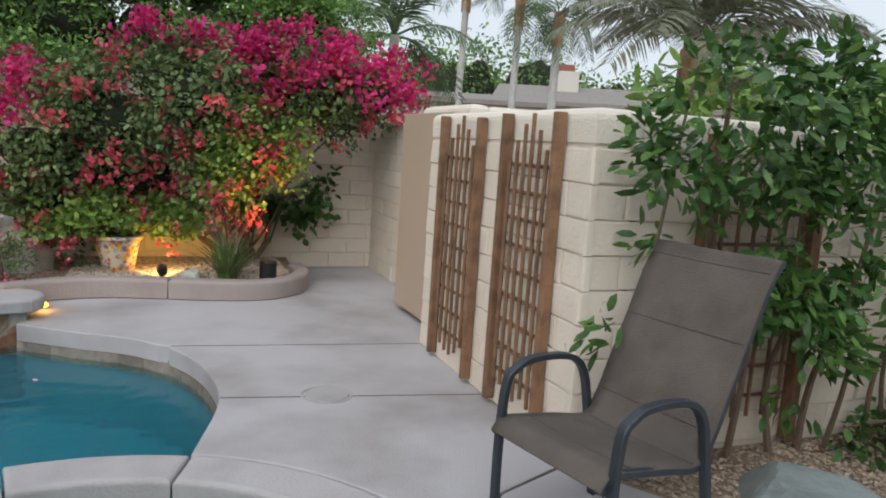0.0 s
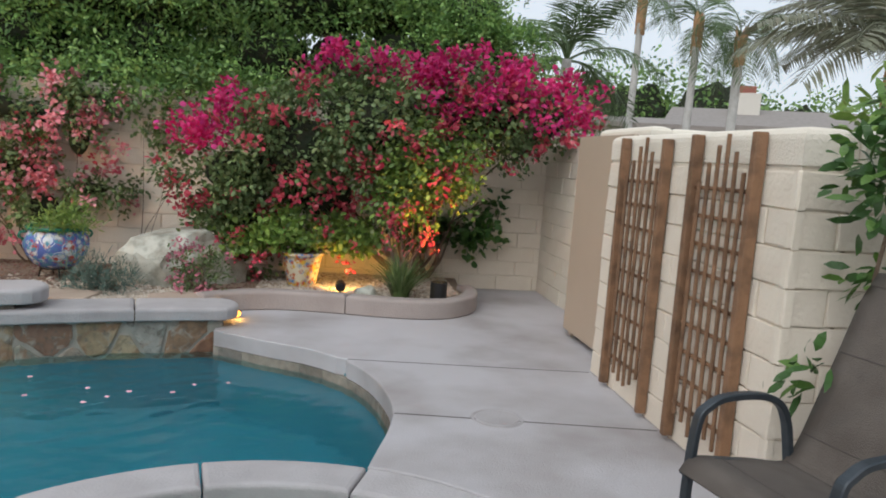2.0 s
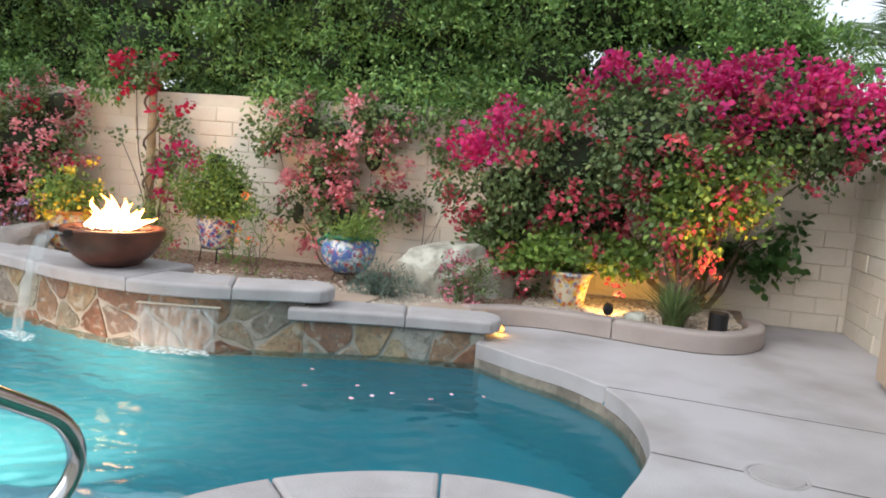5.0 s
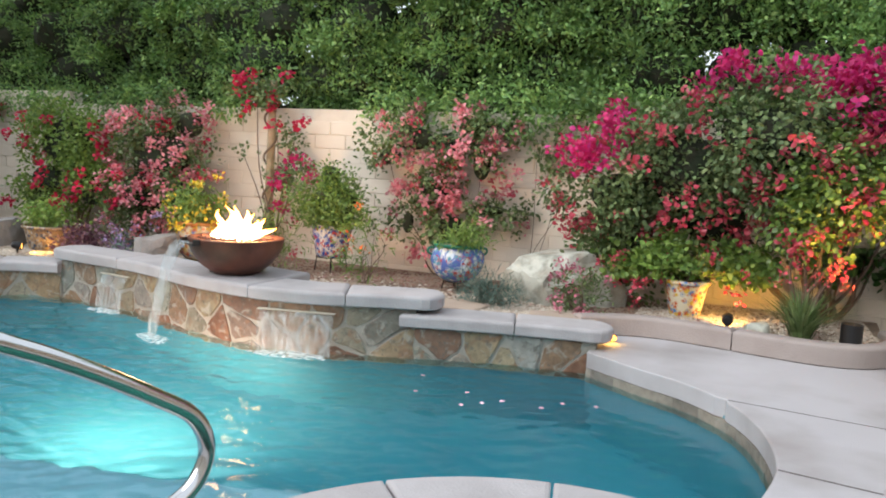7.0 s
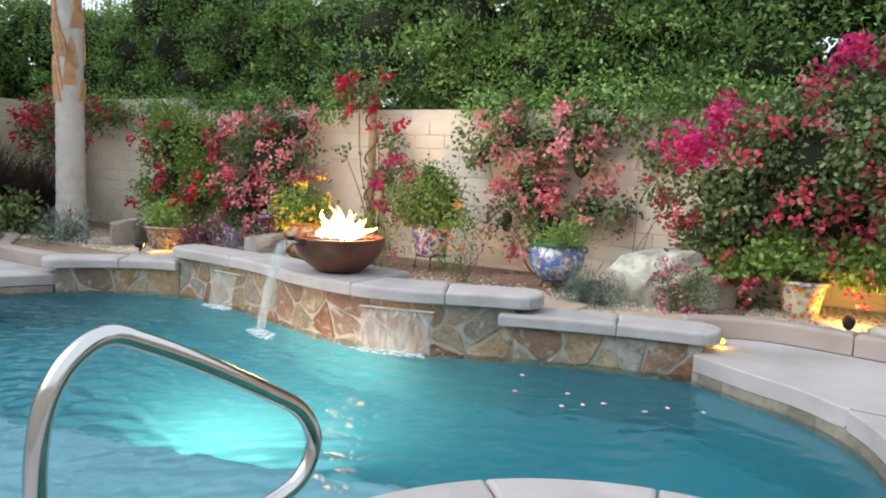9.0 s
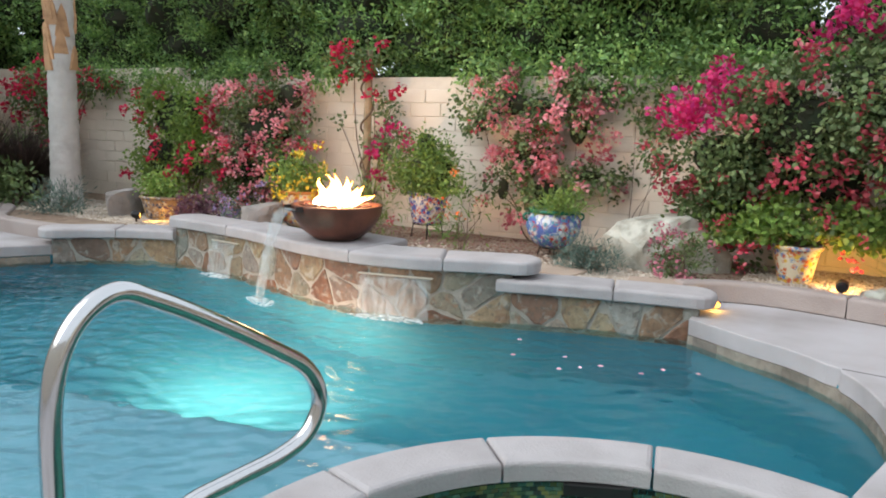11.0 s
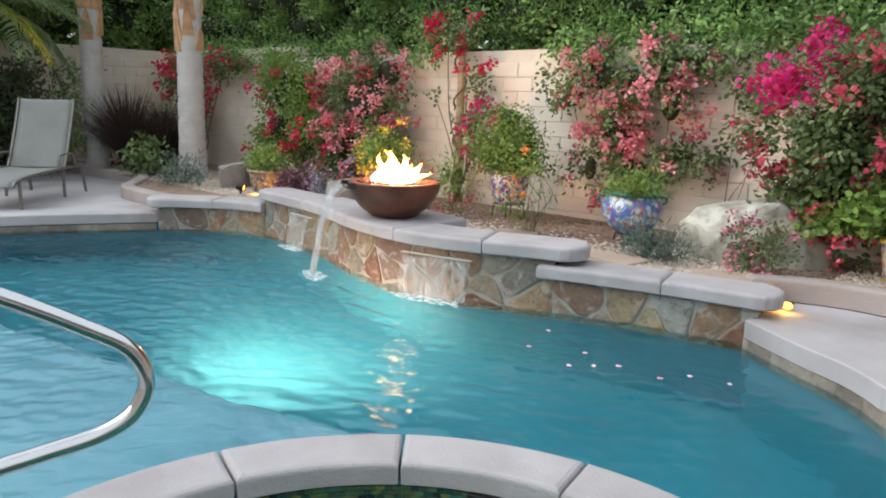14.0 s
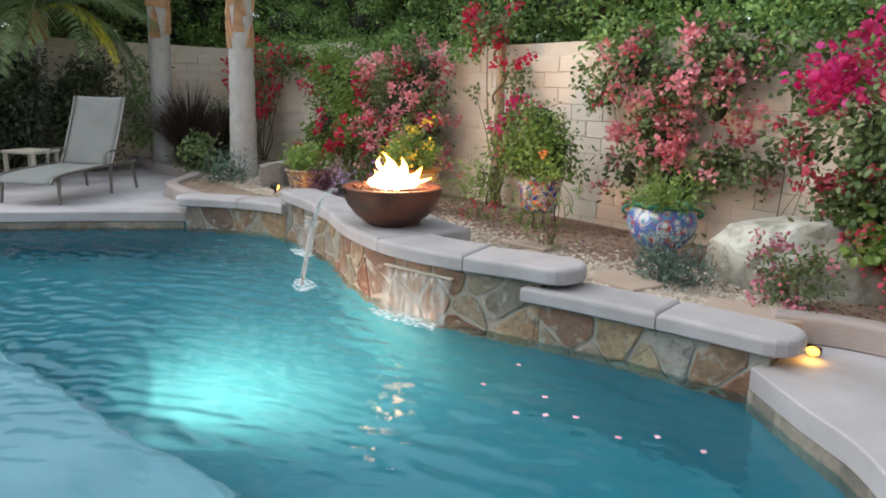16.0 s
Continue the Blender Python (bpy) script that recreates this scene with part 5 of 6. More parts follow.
def bush(name, label, ells, n_leaf, each, leaf_r, leaf, blooms, seed, base, parts_material=None, category="shrub", leaf_mat=None, test=None, stem_r=0.02, n_stem=7, droop=0.25, gaps=-0.18, core=0.0):
    """A shrub: stems, leaves in clumps and flower clusters. blooms: (material, clusters, each, radius, size, sampler or None)."""
    t = thing(name, label, category)
    # core: dark filler lumps painting the shade among the inner leaves
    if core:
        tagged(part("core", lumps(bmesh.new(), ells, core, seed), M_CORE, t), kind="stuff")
    c, o = clumps(ells, n_leaf, seed, 0.45, (0, -1, 0.1), 0.06)
    c, o = keep(c, o, lambda a: patchy(a, seed, 2.6, gaps))
    p, q = spray(c, o, each, leaf_r, seed + 1)
    if test:
        p, q = keep(p, q, test)
    p, q = keep(p, q, lambda a: a[:, 2] > base[2] + 0.01)
    leaf_mesh("foliage", p, q, leaf[0], leaf[1], leaf_mat or M_BLEAF, t, seed + 2, droop)
    for k, (m, clusters, per, rad, size, where) in enumerate(blooms):
        c, o = clumps(ells, clusters * 8, seed + 10 + k, 0.88, (0, -1, 0.15), 0.07)
        c, o = keep(c, o, lambda a: patchy(a, seed + 50 + k, 4.6, 0.05))
        if where:
            c, o = keep(c, o, where)
        c, o = c[:clusters], o[:clusters]
        p, q = spray(c + o * 0.06, o, int(per * 1.5), rad, seed + 20 + k)
        leaf_mesh("blossom", p, q, size * 1.25, size * 1.1, m, t, seed + 30 + k, 0.0, 1.0)
    rg = random.Random(seed)
    ends = [Vector(e[0]) + Vector((rg.uniform(-0.4, 0.4) * e[1][0], 0.2 * e[1][1], rg.uniform(-0.3, 0.3) * e[1][2])) for e in (ells * 4)[:n_stem]]
    stems("stem", t, parts_material or M_BARK, [(base[0] + rg.uniform(-0.05, 0.05), base[1] + rg.uniform(-0.04, 0.04), base[2] - 0.03) for _ in ends], ends, stem_r, seed)
    return t


in_front = lambda a: a[:, 1] < 7.73
over_wall = lambda a: (a[:, 1] < 7.73) | (a[:, 2] > 1.9)
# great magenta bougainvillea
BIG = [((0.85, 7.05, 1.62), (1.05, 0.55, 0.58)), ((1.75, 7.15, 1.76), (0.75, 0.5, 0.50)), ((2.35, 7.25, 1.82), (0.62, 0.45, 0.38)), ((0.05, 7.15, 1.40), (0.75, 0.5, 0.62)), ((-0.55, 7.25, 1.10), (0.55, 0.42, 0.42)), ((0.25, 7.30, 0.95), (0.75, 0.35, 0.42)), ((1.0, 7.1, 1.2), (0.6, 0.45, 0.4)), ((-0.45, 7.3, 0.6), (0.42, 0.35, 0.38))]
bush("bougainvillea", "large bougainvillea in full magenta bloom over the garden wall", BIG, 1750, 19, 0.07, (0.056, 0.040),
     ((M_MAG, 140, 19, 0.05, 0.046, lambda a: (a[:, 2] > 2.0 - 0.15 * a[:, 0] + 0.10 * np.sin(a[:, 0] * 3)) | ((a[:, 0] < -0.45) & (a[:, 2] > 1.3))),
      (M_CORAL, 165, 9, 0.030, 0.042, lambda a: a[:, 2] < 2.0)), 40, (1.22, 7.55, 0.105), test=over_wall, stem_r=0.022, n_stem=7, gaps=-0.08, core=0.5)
# pink bougainvillea on the wall behind the blue pot
bush("bougainvillea", "climbing bougainvillea with pale pink flowers on the wall", [((-2.75, 7.55, 1.55), (0.50, 0.17, 0.26)), ((-2.35, 7.55, 1.50), (0.42, 0.17, 0.30)), ((-3.0, 7.55, 1.35), (0.32, 0.15, 0.2)), ((-1.95, 7.58, 1.30), (0.22, 0.12, 0.42)), ((-2.45, 7.55, 1.05), (0.34, 0.15, 0.26)), ((-2.25, 7.55, 0.62), (0.32, 0.16, 0.34)), ((-2.75, 7.55, 0.65), (0.16, 0.14, 0.30)), ((-1.85, 7.55, 0.85), (0.36, 0.12, 0.12)), ((-2.0, 7.58, 1.70), (0.4, 0.1, 0.14))], 640, 15, 0.055, (0.052, 0.038),
     ((M_PINK, 74, 16, 0.034, 0.038, None), (M_CORAL, 12, 10, 0.035, 0.04, None)), 80, (-2.35, 7.62, 0.105), test=in_front, n_stem=8, stem_r=0.010, gaps=-0.02, core=0.45)
# trailing sprigs on the bare wall between them
bush("bougainvillea", "sparse trailing bougainvillea sprig on the wall", [((-1.25, 7.66, 1.38), (0.42, 0.06, 0.05)), ((-1.0, 7.66, 1.52), (0.30, 0.06, 0.10)), ((-1.5, 7.66, 1.62), (0.25, 0.06, 0.16)), ((-1.55, 7.66, 0.78), (0.10, 0.05, 0.09))], 62, 11, 0.035, (0.052, 0.04), ((M_PINK, 5, 6, 0.03, 0.035, None),), 95, (-1.4, 7.68, 0.12), test=in_front, n_stem=3, stem_r=0.006)
# red bougainvillea trained up a post
post_b = bush("bougainvillea", "slender red bougainvillea trained up a bare post", [((-4.62, 7.5, 2.05), (0.30, 0.16, 0.20)), ((-4.55, 7.52, 0.5), (0.12, 0.08, 0.25)), ((-4.25, 7.55, 1.05), (0.26, 0.12, 0.22)), ((-4.25, 7.58, 1.5), (0.2, 0.06, 0.14)), ((-4.95, 7.6, 1.3), (0.25, 0.05, 0.05))], 150, 10, 0.04, (0.05, 0.036),
     ((M_RED, 17, 12, 0.035, 0.045, lambda a: a[:, 2] > 1.55), (M_MAG, 17, 12, 0.035, 0.042, lambda a: (a[:, 2] < 1.35) & (a[:, 0] > -4.40))), 110, (-4.58, 7.55, 0.105), test=over_wall, n_stem=6, stem_r=0.014)
part("post", tube(bmesh.new(), [(-4.6, 7.62, 0.08), (-4.57, 7.6, 1.2), (-4.55, 7.6, 2.15)], 0.055, 8, 0.042), mat("pale_post_bark", (0.42, 0.32, 0.21), 0.9, vary=(0.24, 0.19, 0.11), scale=14, amount=0.8, bump=0.8, bump_scale=40), post_b)
part("vine", tube(bmesh.new(), [(-4.58 + 0.07 * math.cos(k * 0.7), 7.60 + 0.07 * math.sin(k * 0.7), 0.1 + k * 0.05) for k in range(40)], 0.013, 5), M_BARK, post_b)
# mixed red and pink mass at the far end
bush("bougainvillea", "green climber with scattered red flowers on the wall", [((-7.55, 7.4, 1.35), (0.75, 0.28, 0.55)), ((-7.9, 7.4, 0.75), (0.5, 0.28, 0.45)), ((-7.1, 7.4, 0.8), (0.5, 0.28, 0.5))], 560, 17, 0.06, (0.052, 0.036), ((M_RED, 34, 12, 0.036, 0.046, None),), 130, (-7.5, 7.5, 0.105), test=in_front, leaf_mat=M_YLEAF, core=0.55)
bush("bougainvillea", "climbing bougainvillea with pink and coral flowers", [((-6.0, 7.4, 1.25), (0.75, 0.28, 0.55)), ((-6.3, 7.4, 0.7), (0.6, 0.28, 0.5)), ((-5.6, 7.45, 1.6), (0.35, 0.2, 0.3)), ((-5.7, 7.4, 0.7), (0.4, 0.25, 0.4))], 540, 17, 0.06, (0.052, 0.036), ((M_PINK, 92, 14, 0.038, 0.040, None), (M_RED, 26, 11, 0.036, 0.044, None)), 150, (-6.1, 7.5, 0.105), test=in_front, gaps=-0.04, n_stem=12, stem_r=0.012, core=0.55)
bush("bougainvillea", "crimson bougainvillea behind the palm trunk", [((-10.75, 7.5, 1.6), (0.6, 0.2, 0.38)), ((-10.4, 7.5, 1.15), (0.35, 0.2, 0.35)), ((-9.5, 7.5, 1.75), (0.4, 0.2, 0.2))], 170, 13, 0.07, (0.06, 0.042), ((M_RED, 36, 14, 0.05, 0.05, None),), 170, (-10.5, 7.55, 0.105), test=in_front)
# creeper low on the wall by the gate
bush("creeper", "dark leafy creeper low on the block wall", [((1.75, 7.62, 0.62), (0.6, 0.1, 0.13)), ((1.30, 7.62, 0.62), (0.16, 0.10, 0.16)), ((2.0, 7.66, 0.92), (0.2, 0.05, 0.05))], 62, 13, 0.05, (0.085, 0.07), (), 190, (1.35, 7.6, 0.105), category="creeper", test=in_front, leaf_mat=M_SHRUB)

# ---- pots ----
def glazed(name, ground, accents, scale):
    """Hand-painted glaze: medallions and scrolls on a ground colour."""
    m = bpy.data.materials.new(name)
    m.use_nodes = True
    n, l = m.node_tree.nodes, m.node_tree.links
    b = n["Principled BSDF"]
    b.inputs["Roughness"].default_value = 0.25
    co = n.new("ShaderNodeTexCoord")
    out = None
    base = n.new("ShaderNodeRGB")
    base.outputs[0].default_value = (*ground, 1)
    out = base.outputs[0]
    for k, c in enumerate(accents):
        v = n.new("ShaderNodeTexVoronoi")
        v.inputs["Scale"].default_value = scale * (0.8 + 0.45 * k)
        mp = n.new("ShaderNodeMapping")
        mp.inputs["Location"].default_value = (k * 1.7, k * 0.9, k * 2.3)
        l.new(co.outputs["Object"], mp.inputs[0]), l.new(mp.outputs[0], v.inputs["Vector"])
        r = n.new("ShaderNodeValToRGB")
        r.color_ramp.interpolation = "CONSTANT"
        e = r.color_ramp.elements
        e[0].position, e[0].color = 0.0, (1, 1, 1, 1)
        e[1].position, e[1].color = 0.30, (0, 0, 0, 1)
        e.new(0.38).color = (1, 1, 1, 1)
        e.new(0.43).color = (0, 0, 0, 1)
        l.new(v.outputs["Distance"], r.inputs[0])
        x_ = n.new("ShaderNodeMixRGB")
        x_.inputs[2].default_value = (*c, 1)
        l.new(r.outputs[0], x_.inputs[0]), l.new(out, x_.inputs[1])
        out = x_.outputs[0]
    l.new(out, b.inputs["Base Color"])
    return m


M_TBLUE = glazed("blue_talavera", (0.10, 0.16, 0.46), [(0.55, 0.66, 0.78), (0.42, 0.06, 0.05), (0.62, 0.66, 0.66), (0.10, 0.30, 0.42)], 9)
M_TWHITE = glazed("white_talavera", (0.62, 0.62, 0.60), [(0.05, 0.09, 0.34), (0.45, 0.06, 0.04), (0.06, 0.12, 0.36)], 15)
M_TYEL = glazed("yellow_talavera", (0.62, 0.55, 0.40), [(0.62, 0.40, 0.06), (0.12, 0.22, 0.42), (0.50, 0.12, 0.05)], 13)
M_TRUST = glazed("rust_talavera", (0.30, 0.20, 0.12), [(0.50, 0.33, 0.13), (0.05, 0.07, 0.12), (0.42, 0.40, 0.36)], 13)
M_GREENRIM = mat("green_glaze", (0.02, 0.16, 0.10), 0.25, vary=(0.03, 0.22, 0.15), scale=10, bump=0.05)
M_IRON = mat("black_iron", (0.02, 0.018, 0.016), 0.7, 0.5, bump=0.3)


def pot(name, label, at, profile, rim, material, rim_material, stand=0.0):
    """A turned pot with its own rim, soil and, where it has one, an iron stand."""
    t = thing(name, label, "plant pot", at=at)
    part("body", lathe([(r, z + stand) for r, z in profile], 40), material, t, smooth=True)
    r, z = profile[-1]
    part("rim", lathe([(r, z + stand), (r + rim, z + stand + 0.005), (r + rim, z + stand + 0.03), (r + rim - 0.006, z + stand + 0.036), (r - 0.012, z + stand + 0.036), (r - 0.016, z + stand + 0.005)], 40), rim_material, t, smooth=True)
    part("soil", lathe([(0, z + stand + 0.012), (r - 0.012, z + stand + 0.008)], 24), M_BED, t)
    if stand:
        b = profile[1][0]
        bm = bmesh.new()
        tube(bm, [(b * 1.05 * math.cos(a), b * 1.05 * math.sin(a), stand - 0.006) for a in np.linspace(0, 2 * math.pi, 25)], 0.006, 6)
        part("stand_ring", bm, M_IRON, t)
        for k in range(4):
            a = k * math.pi / 2 + 0.5
            part("stand_leg", tube(bmesh.new(), [(b * math.cos(a), b * math.sin(a), stand - 0.006), (b * 1.15 * math.cos(a), b * 1.15 * math.sin(a), 0.0)], 0.006, 6), M_IRON, t)
    return t


GZ = 0.105
blue_pot = pot("plant_pot", "round blue hand-painted glazed pot with a green rim", (-1.93, 6.93, GZ), [(0, 0), (0.12, 0), (0.18, 0.035), (0.235, 0.11), (0.262, 0.19), (0.258, 0.255), (0.235, 0.30), (0.222, 0.325)], 0.02, M_TBLUE, M_GREENRIM, 0.085)
for s_ in (-1, 1):
    part("handle", tube(bmesh.new(), smooth_line([(s_ * 0.235, 0, 0.40), (s_ * 0.285, 0, 0.395), (s_ * 0.295, 0, 0.36), (s_ * 0.262, 0, 0.335)], 5), 0.011, 8), M_GREENRIM, blue_pot, smooth=True).rotation_euler = (0, 0, radians(38))
pot("plant_pot", "white and blue painted pot on a small iron stand", (-3.43, 7.12, GZ), [(0, 0), (0.15, 0), (0.165, 0.02), (0.19, 0.16), (0.215, 0.30)], 0.015, M_TWHITE, M_TWHITE, 0.16)
pot("plant_pot", "pale yellow patterned flower pot lit by a spotlight", (0.17, 6.98, GZ), [(0, 0), (0.125, 0), (0.13, 0.02), (0.16, 0.18), (0.178, 0.28)], 0.02, M_TYEL, M_TYEL)
pot("plant_pot", "squat rust-brown painted pot on the gravel", (-6.62, 6.42, GZ), [(0, 0), (0.24, 0), (0.26, 0.02), (0.29, 0.15), (0.31, 0.24)], 0.02, M_TRUST, M_TRUST)
pot("plant_pot", "cream and orange painted pot behind the fire bowl", (-4.72, 6.62, GZ), [(0, 0), (0.16, 0), (0.22, 0.06), (0.26, 0.18), (0.24, 0.30), (0.235, 0.36)], 0.025, M_TYEL, mat("orange_glaze", (0.5, 0.2, 0.05), 0.3), 0.06)

# plants in the pots
bush("potted_shrub", "bushy bright green shrub growing in a painted pot", [((-3.43, 7.12, 0.86), (0.37, 0.30, 0.24)), ((-3.35, 7.1, 0.72), (0.34, 0.28, 0.18)), ((-3.48, 7.15, 1.10), (0.17, 0.16, 0.19))], 330, 18, 0.05, (0.042, 0.024), (), 210, (-3.43, 7.12, 0.575), leaf_mat=M_MLEAF, core=0.6)
bush("potted_plant", "low feathery green plant in the blue pot", [((-1.93, 6.93, 0.58), (0.27, 0.25, 0.10)), ((-1.85, 6.85, 0.54), (0.27, 0.22, 0.09))], 110, 16, 0.045, (0.07, 0.012), (), 220, (-1.93, 6.93, 0.525), leaf_mat=M_YLEAF, category="plant", droop=-0.3)
bush("potted_geranium", "leafy green geranium spilling over the yellow pot", [((0.17, 7.05, 0.56), (0.42, 0.22, 0.14)), ((-0.28, 7.0, 0.42), (0.26, 0.22, 0.22)), ((0.6, 7.1, 0.55), (0.28, 0.2, 0.14))], 190, 17, 0.06, (0.06, 0.055), ((M_CORAL, 14, 9, 0.025, 0.03, None),), 230, (0.17, 6.98, 0.405), leaf_mat=M_YLEAF, category="plant")
bush("potted_plant", "yellow-flowered plant in the cream pot", [((-4.72, 6.62, 0.70), (0.27, 0.24, 0.14))], 90, 16, 0.06, (0.05, 0.03), ((ramp_mat("yellow_petal", [(0.75, 0.5, 0.03), (0.8, 0.6, 0.06)], 0.6), 26, 8, 0.025, 0.03, None),), 240, (-4.72, 6.62, 0.54), leaf_mat=M_YLEAF, category="plant")
bush("potted_plant", "pale green plant in the rust-brown pot", [((-6.62, 6.42, 0.46), (0.27, 0.24, 0.10))], 70, 15, 0.06, (0.05, 0.03), (), 250, (-6.62, 6.42, 0.37), leaf_mat=M_YLEAF, category="plant")

# loose plants in the bed
bush("flowering_plant", "small shrub with dusty pink flower spikes beside the boulder", [((-0.68, 6.48, 0.29), (0.20, 0.18, 0.19))], 150, 14, 0.04, (0.045, 0.016), ((ramp_mat("dusty_pink_petal", [(0.42, 0.11, 0.17), (0.48, 0.17, 0.22)], 0.6), 30, 8, 0.02, 0.024, None),), 260, (-0.68, 6.48, 0.105), leaf_mat=M_BLEAF, category="plant", droop=-0.4)
bush("grey_plant", "low grey-green tufted plant by the stone step", [((-1.42, 6.42, 0.17), (0.24, 0.18, 0.10))], 120, 16, 0.04, (0.07, 0.008), (), 270, (-1.42, 6.42, 0.105), leaf_mat=M_GREYG, category="plant", droop=-0.5)
bush("milkweed", "airy light green plant with orange flowers", [((-2.72, 6.5, 0.42), (0.22, 0.2, 0.30)), ((-2.7, 6.5, 0.62), (0.22, 0.2, 0.16))], 34, 9, 0.06, (0.085, 0.014), ((ramp_mat("orange_petal", [(0.75, 0.22, 0.03), (0.7, 0.12, 0.03)], 0.6), 4, 8, 0.02, 0.025, None),), 280, (-2.72, 6.5, 0.105), leaf_mat=M_YLEAF, category="plant", stem_r=0.006, n_stem=9)
bush("milkweed", "thin leggy green plant beside the fire bowl", [((-3.95, 6.9, 0.42), (0.32, 0.2, 0.28))], 75, 9, 0.07, (0.09, 0.014), ((M_CORAL, 7, 8, 0.02, 0.025, None),), 290, (-3.95, 6.9, 0.105), leaf_mat=M_YLEAF, category="plant", stem_r=0.006, n_stem=8)
bush("lavender", "low bush with pale purple flower spikes", [((-5.25, 6.35, 0.26), (0.28, 0.22, 0.16))], 100, 14, 0.05, (0.06, 0.012), ((ramp_mat("lavender_petal", [(0.3, 0.2, 0.42), (0.42, 0.3, 0.5)], 0.6), 24, 8, 0.025, 0.025, None),), 300, (-5.25, 6.35, 0.105), leaf_mat=M_GREYG, category="plant", droop=-0.4)
bush("purple_plant", "low dark purple groundcover plant", [((-5.95, 6.35, 0.2), (0.35, 0.25, 0.14))], 110, 14, 0.05, (0.05, 0.025), (), 310, (-5.95, 6.35, 0.105), leaf_mat=ramp_mat("purple_leaf", [(0.1, 0.03, 0.06), (0.14, 0.05, 0.08), (0.07, 0.03, 0.04)], 0.6), category="plant")
bush("grey_plant", "soft grey-green plant at the foot of the palm", [((-7.95, 5.95, 0.22), (0.42, 0.3, 0.2))], 150, 15, 0.06, (0.07, 0.012), (), 330, (-7.95, 5.95, 0.105), leaf_mat=M_GREYG, category="plant", droop=-0.4)
bush("lit_shrub", "yellow-green shrub lit warm from below", [((1.30, 6.72, 1.35), (0.44, 0.22, 0.34)), ((1.05, 6.7, 1.0), (0.22, 0.18, 0.25))], 210, 15, 0.07, (0.055, 0.04), ((M_CORAL, 26, 10, 0.04, 0.045, None),), 340, (1.12, 6.8, 0.105), leaf_mat=M_YLEAF, n_stem=5)


def blades(name, label, at, count, length, spread, material, seed, width=0.012, category="grass"):
    """A tuft of arching blades."""
    r = np.random.RandomState(seed)
    t = thing(name, label, category)
    vs, fs = [], []
    for k in range(count):
        a, lean, ln = r.uniform(0, 6.283), r.uniform(0.1, 1.0) * spread, length * r.uniform(0.6, 1.1)
        d, s = np.array([math.cos(a), math.sin(a), 0]), np.array([-math.sin(a), math.cos(a), 0])
        b = np.array(at) + d * r.uniform(0, 0.07)
        i = len(vs)
        for j in range(5):
            f = j / 4
            c = b + d * lean * ln * f ** 1.6 + np.array([0, 0, ln * (f - 0.35 * lean * f * f)])
            w_ = width * (1 - f) ** 0.7 + 0.0008
            vs += [c - s * w_, c + s * w_]
        fs += [(i + 2 * j, i + 2 * j + 1, i + 2 * j + 3, i + 2 * j + 2) for j in range(4)]
    tagged(raw("blade_tuft", vs, fs, material, t), kind="stuff")
    return t


blades("grass_tuft", "green strappy grass tuft in the planter", (1.04, 6.46, 0.105), 230, 0.44, 1.05, M_BLEAF, 3, 0.010)
blades("fountain_grass", "large dark purple fountain grass clump by the palms", (-9.95, 6.1, 0.105), 1300, 1.3, 1.0, M_DARKG, 4, 0.009)
blades("fountain_grass", "dark purple fountain grass clump beside the palm trunk", (-9.35, 6.35, 0.105), 900, 1.1, 1.05, M_DARKG, 41, 0.009)
aloe = blades("flower_stalks", "thin upright stalks with faded coral flowers", (1.05, 6.55, 0.105), 8, 0.72, 0.3, M_BARK, 6, 0.004, "plant")
c = np.array([[0.85 + 0.06 * k, 6.5 + 0.02 * (k % 3), 0.55 + 0.05 * (k % 4)] for k in range(9)])
p, q = spray(c, np.tile([[0, -0.5, 0.6]], (9, 1)), 12, 0.03, 7)
leaf_mesh("blossom", p, q, 0.035, 0.02, M_CORAL, aloe, 8)


# ---- boulders and stepping stones ----
def boulder(name, label, at, size, seed, material):
    bm = bmesh.new()
    bmesh.ops.create_icosphere(bm, subdivisions=4, radius=1.0)
    rc = random.Random(seed * 7)
    cuts = [(Vector((rc.uniform(-1, 1), rc.uniform(-1, 1), rc.uniform(-0.3, 1))).normalized(), rc.uniform(0.62, 0.85)) for _ in range(9)]
    for v in bm.verts:
        n1 = noise.noise(v.co * 1.1 + Vector((seed, 0, 0)))
        n2 = noise.noise(v.co * 3.0 + Vector((0, seed, 0)))
        v.co *= 1 + 0.32 * n1 + 0.13 * n2 + 0.07 * noise.noise(v.co * 7.0) + 0.03 * noise.noise(v.co * 17.0)
        v.co.z = min(v.co.z, 0.62 + 0.1 * n1 + 0.12 * v.co.x)
        v.co.y = max(v.co.y, -0.72 + 0.15 * n2)
        for cn, cd in cuts:
            over = v.co.dot(cn) - cd
            if over > 0:
                v.co -= cn * over * 0.9
        v.co = Vector((v.co.x * size[0], v.co.y * size[1], v.co.z * size[2]))
    ob = part(name, bm, material)
    ob.matrix_world = pose(*at, 0, 0, seed * 17)
    return tagged(ob, label, "boulder")


M_ROCK = mat("pale_rock", (0.50, 0.51, 0.45), 0.85, vary=(0.20, 0.20, 0.165), scale=9, amount=0.9, bump=1.0, bump_scale=11, second=(0.33, 0.28, 0.21), second_scale=2.6)
M_ROCKD = mat("grey_rock", (0.27, 0.25, 0.235), 0.85, vary=(0.17, 0.16, 0.15), scale=6, amount=0.8, bump=0.9, bump_scale=16)
boulder("boulder", "large pale grey boulder against the garden wall", (-0.93, 6.97, 0.25), (0.60, 0.42, 0.52), 2, M_ROCK)
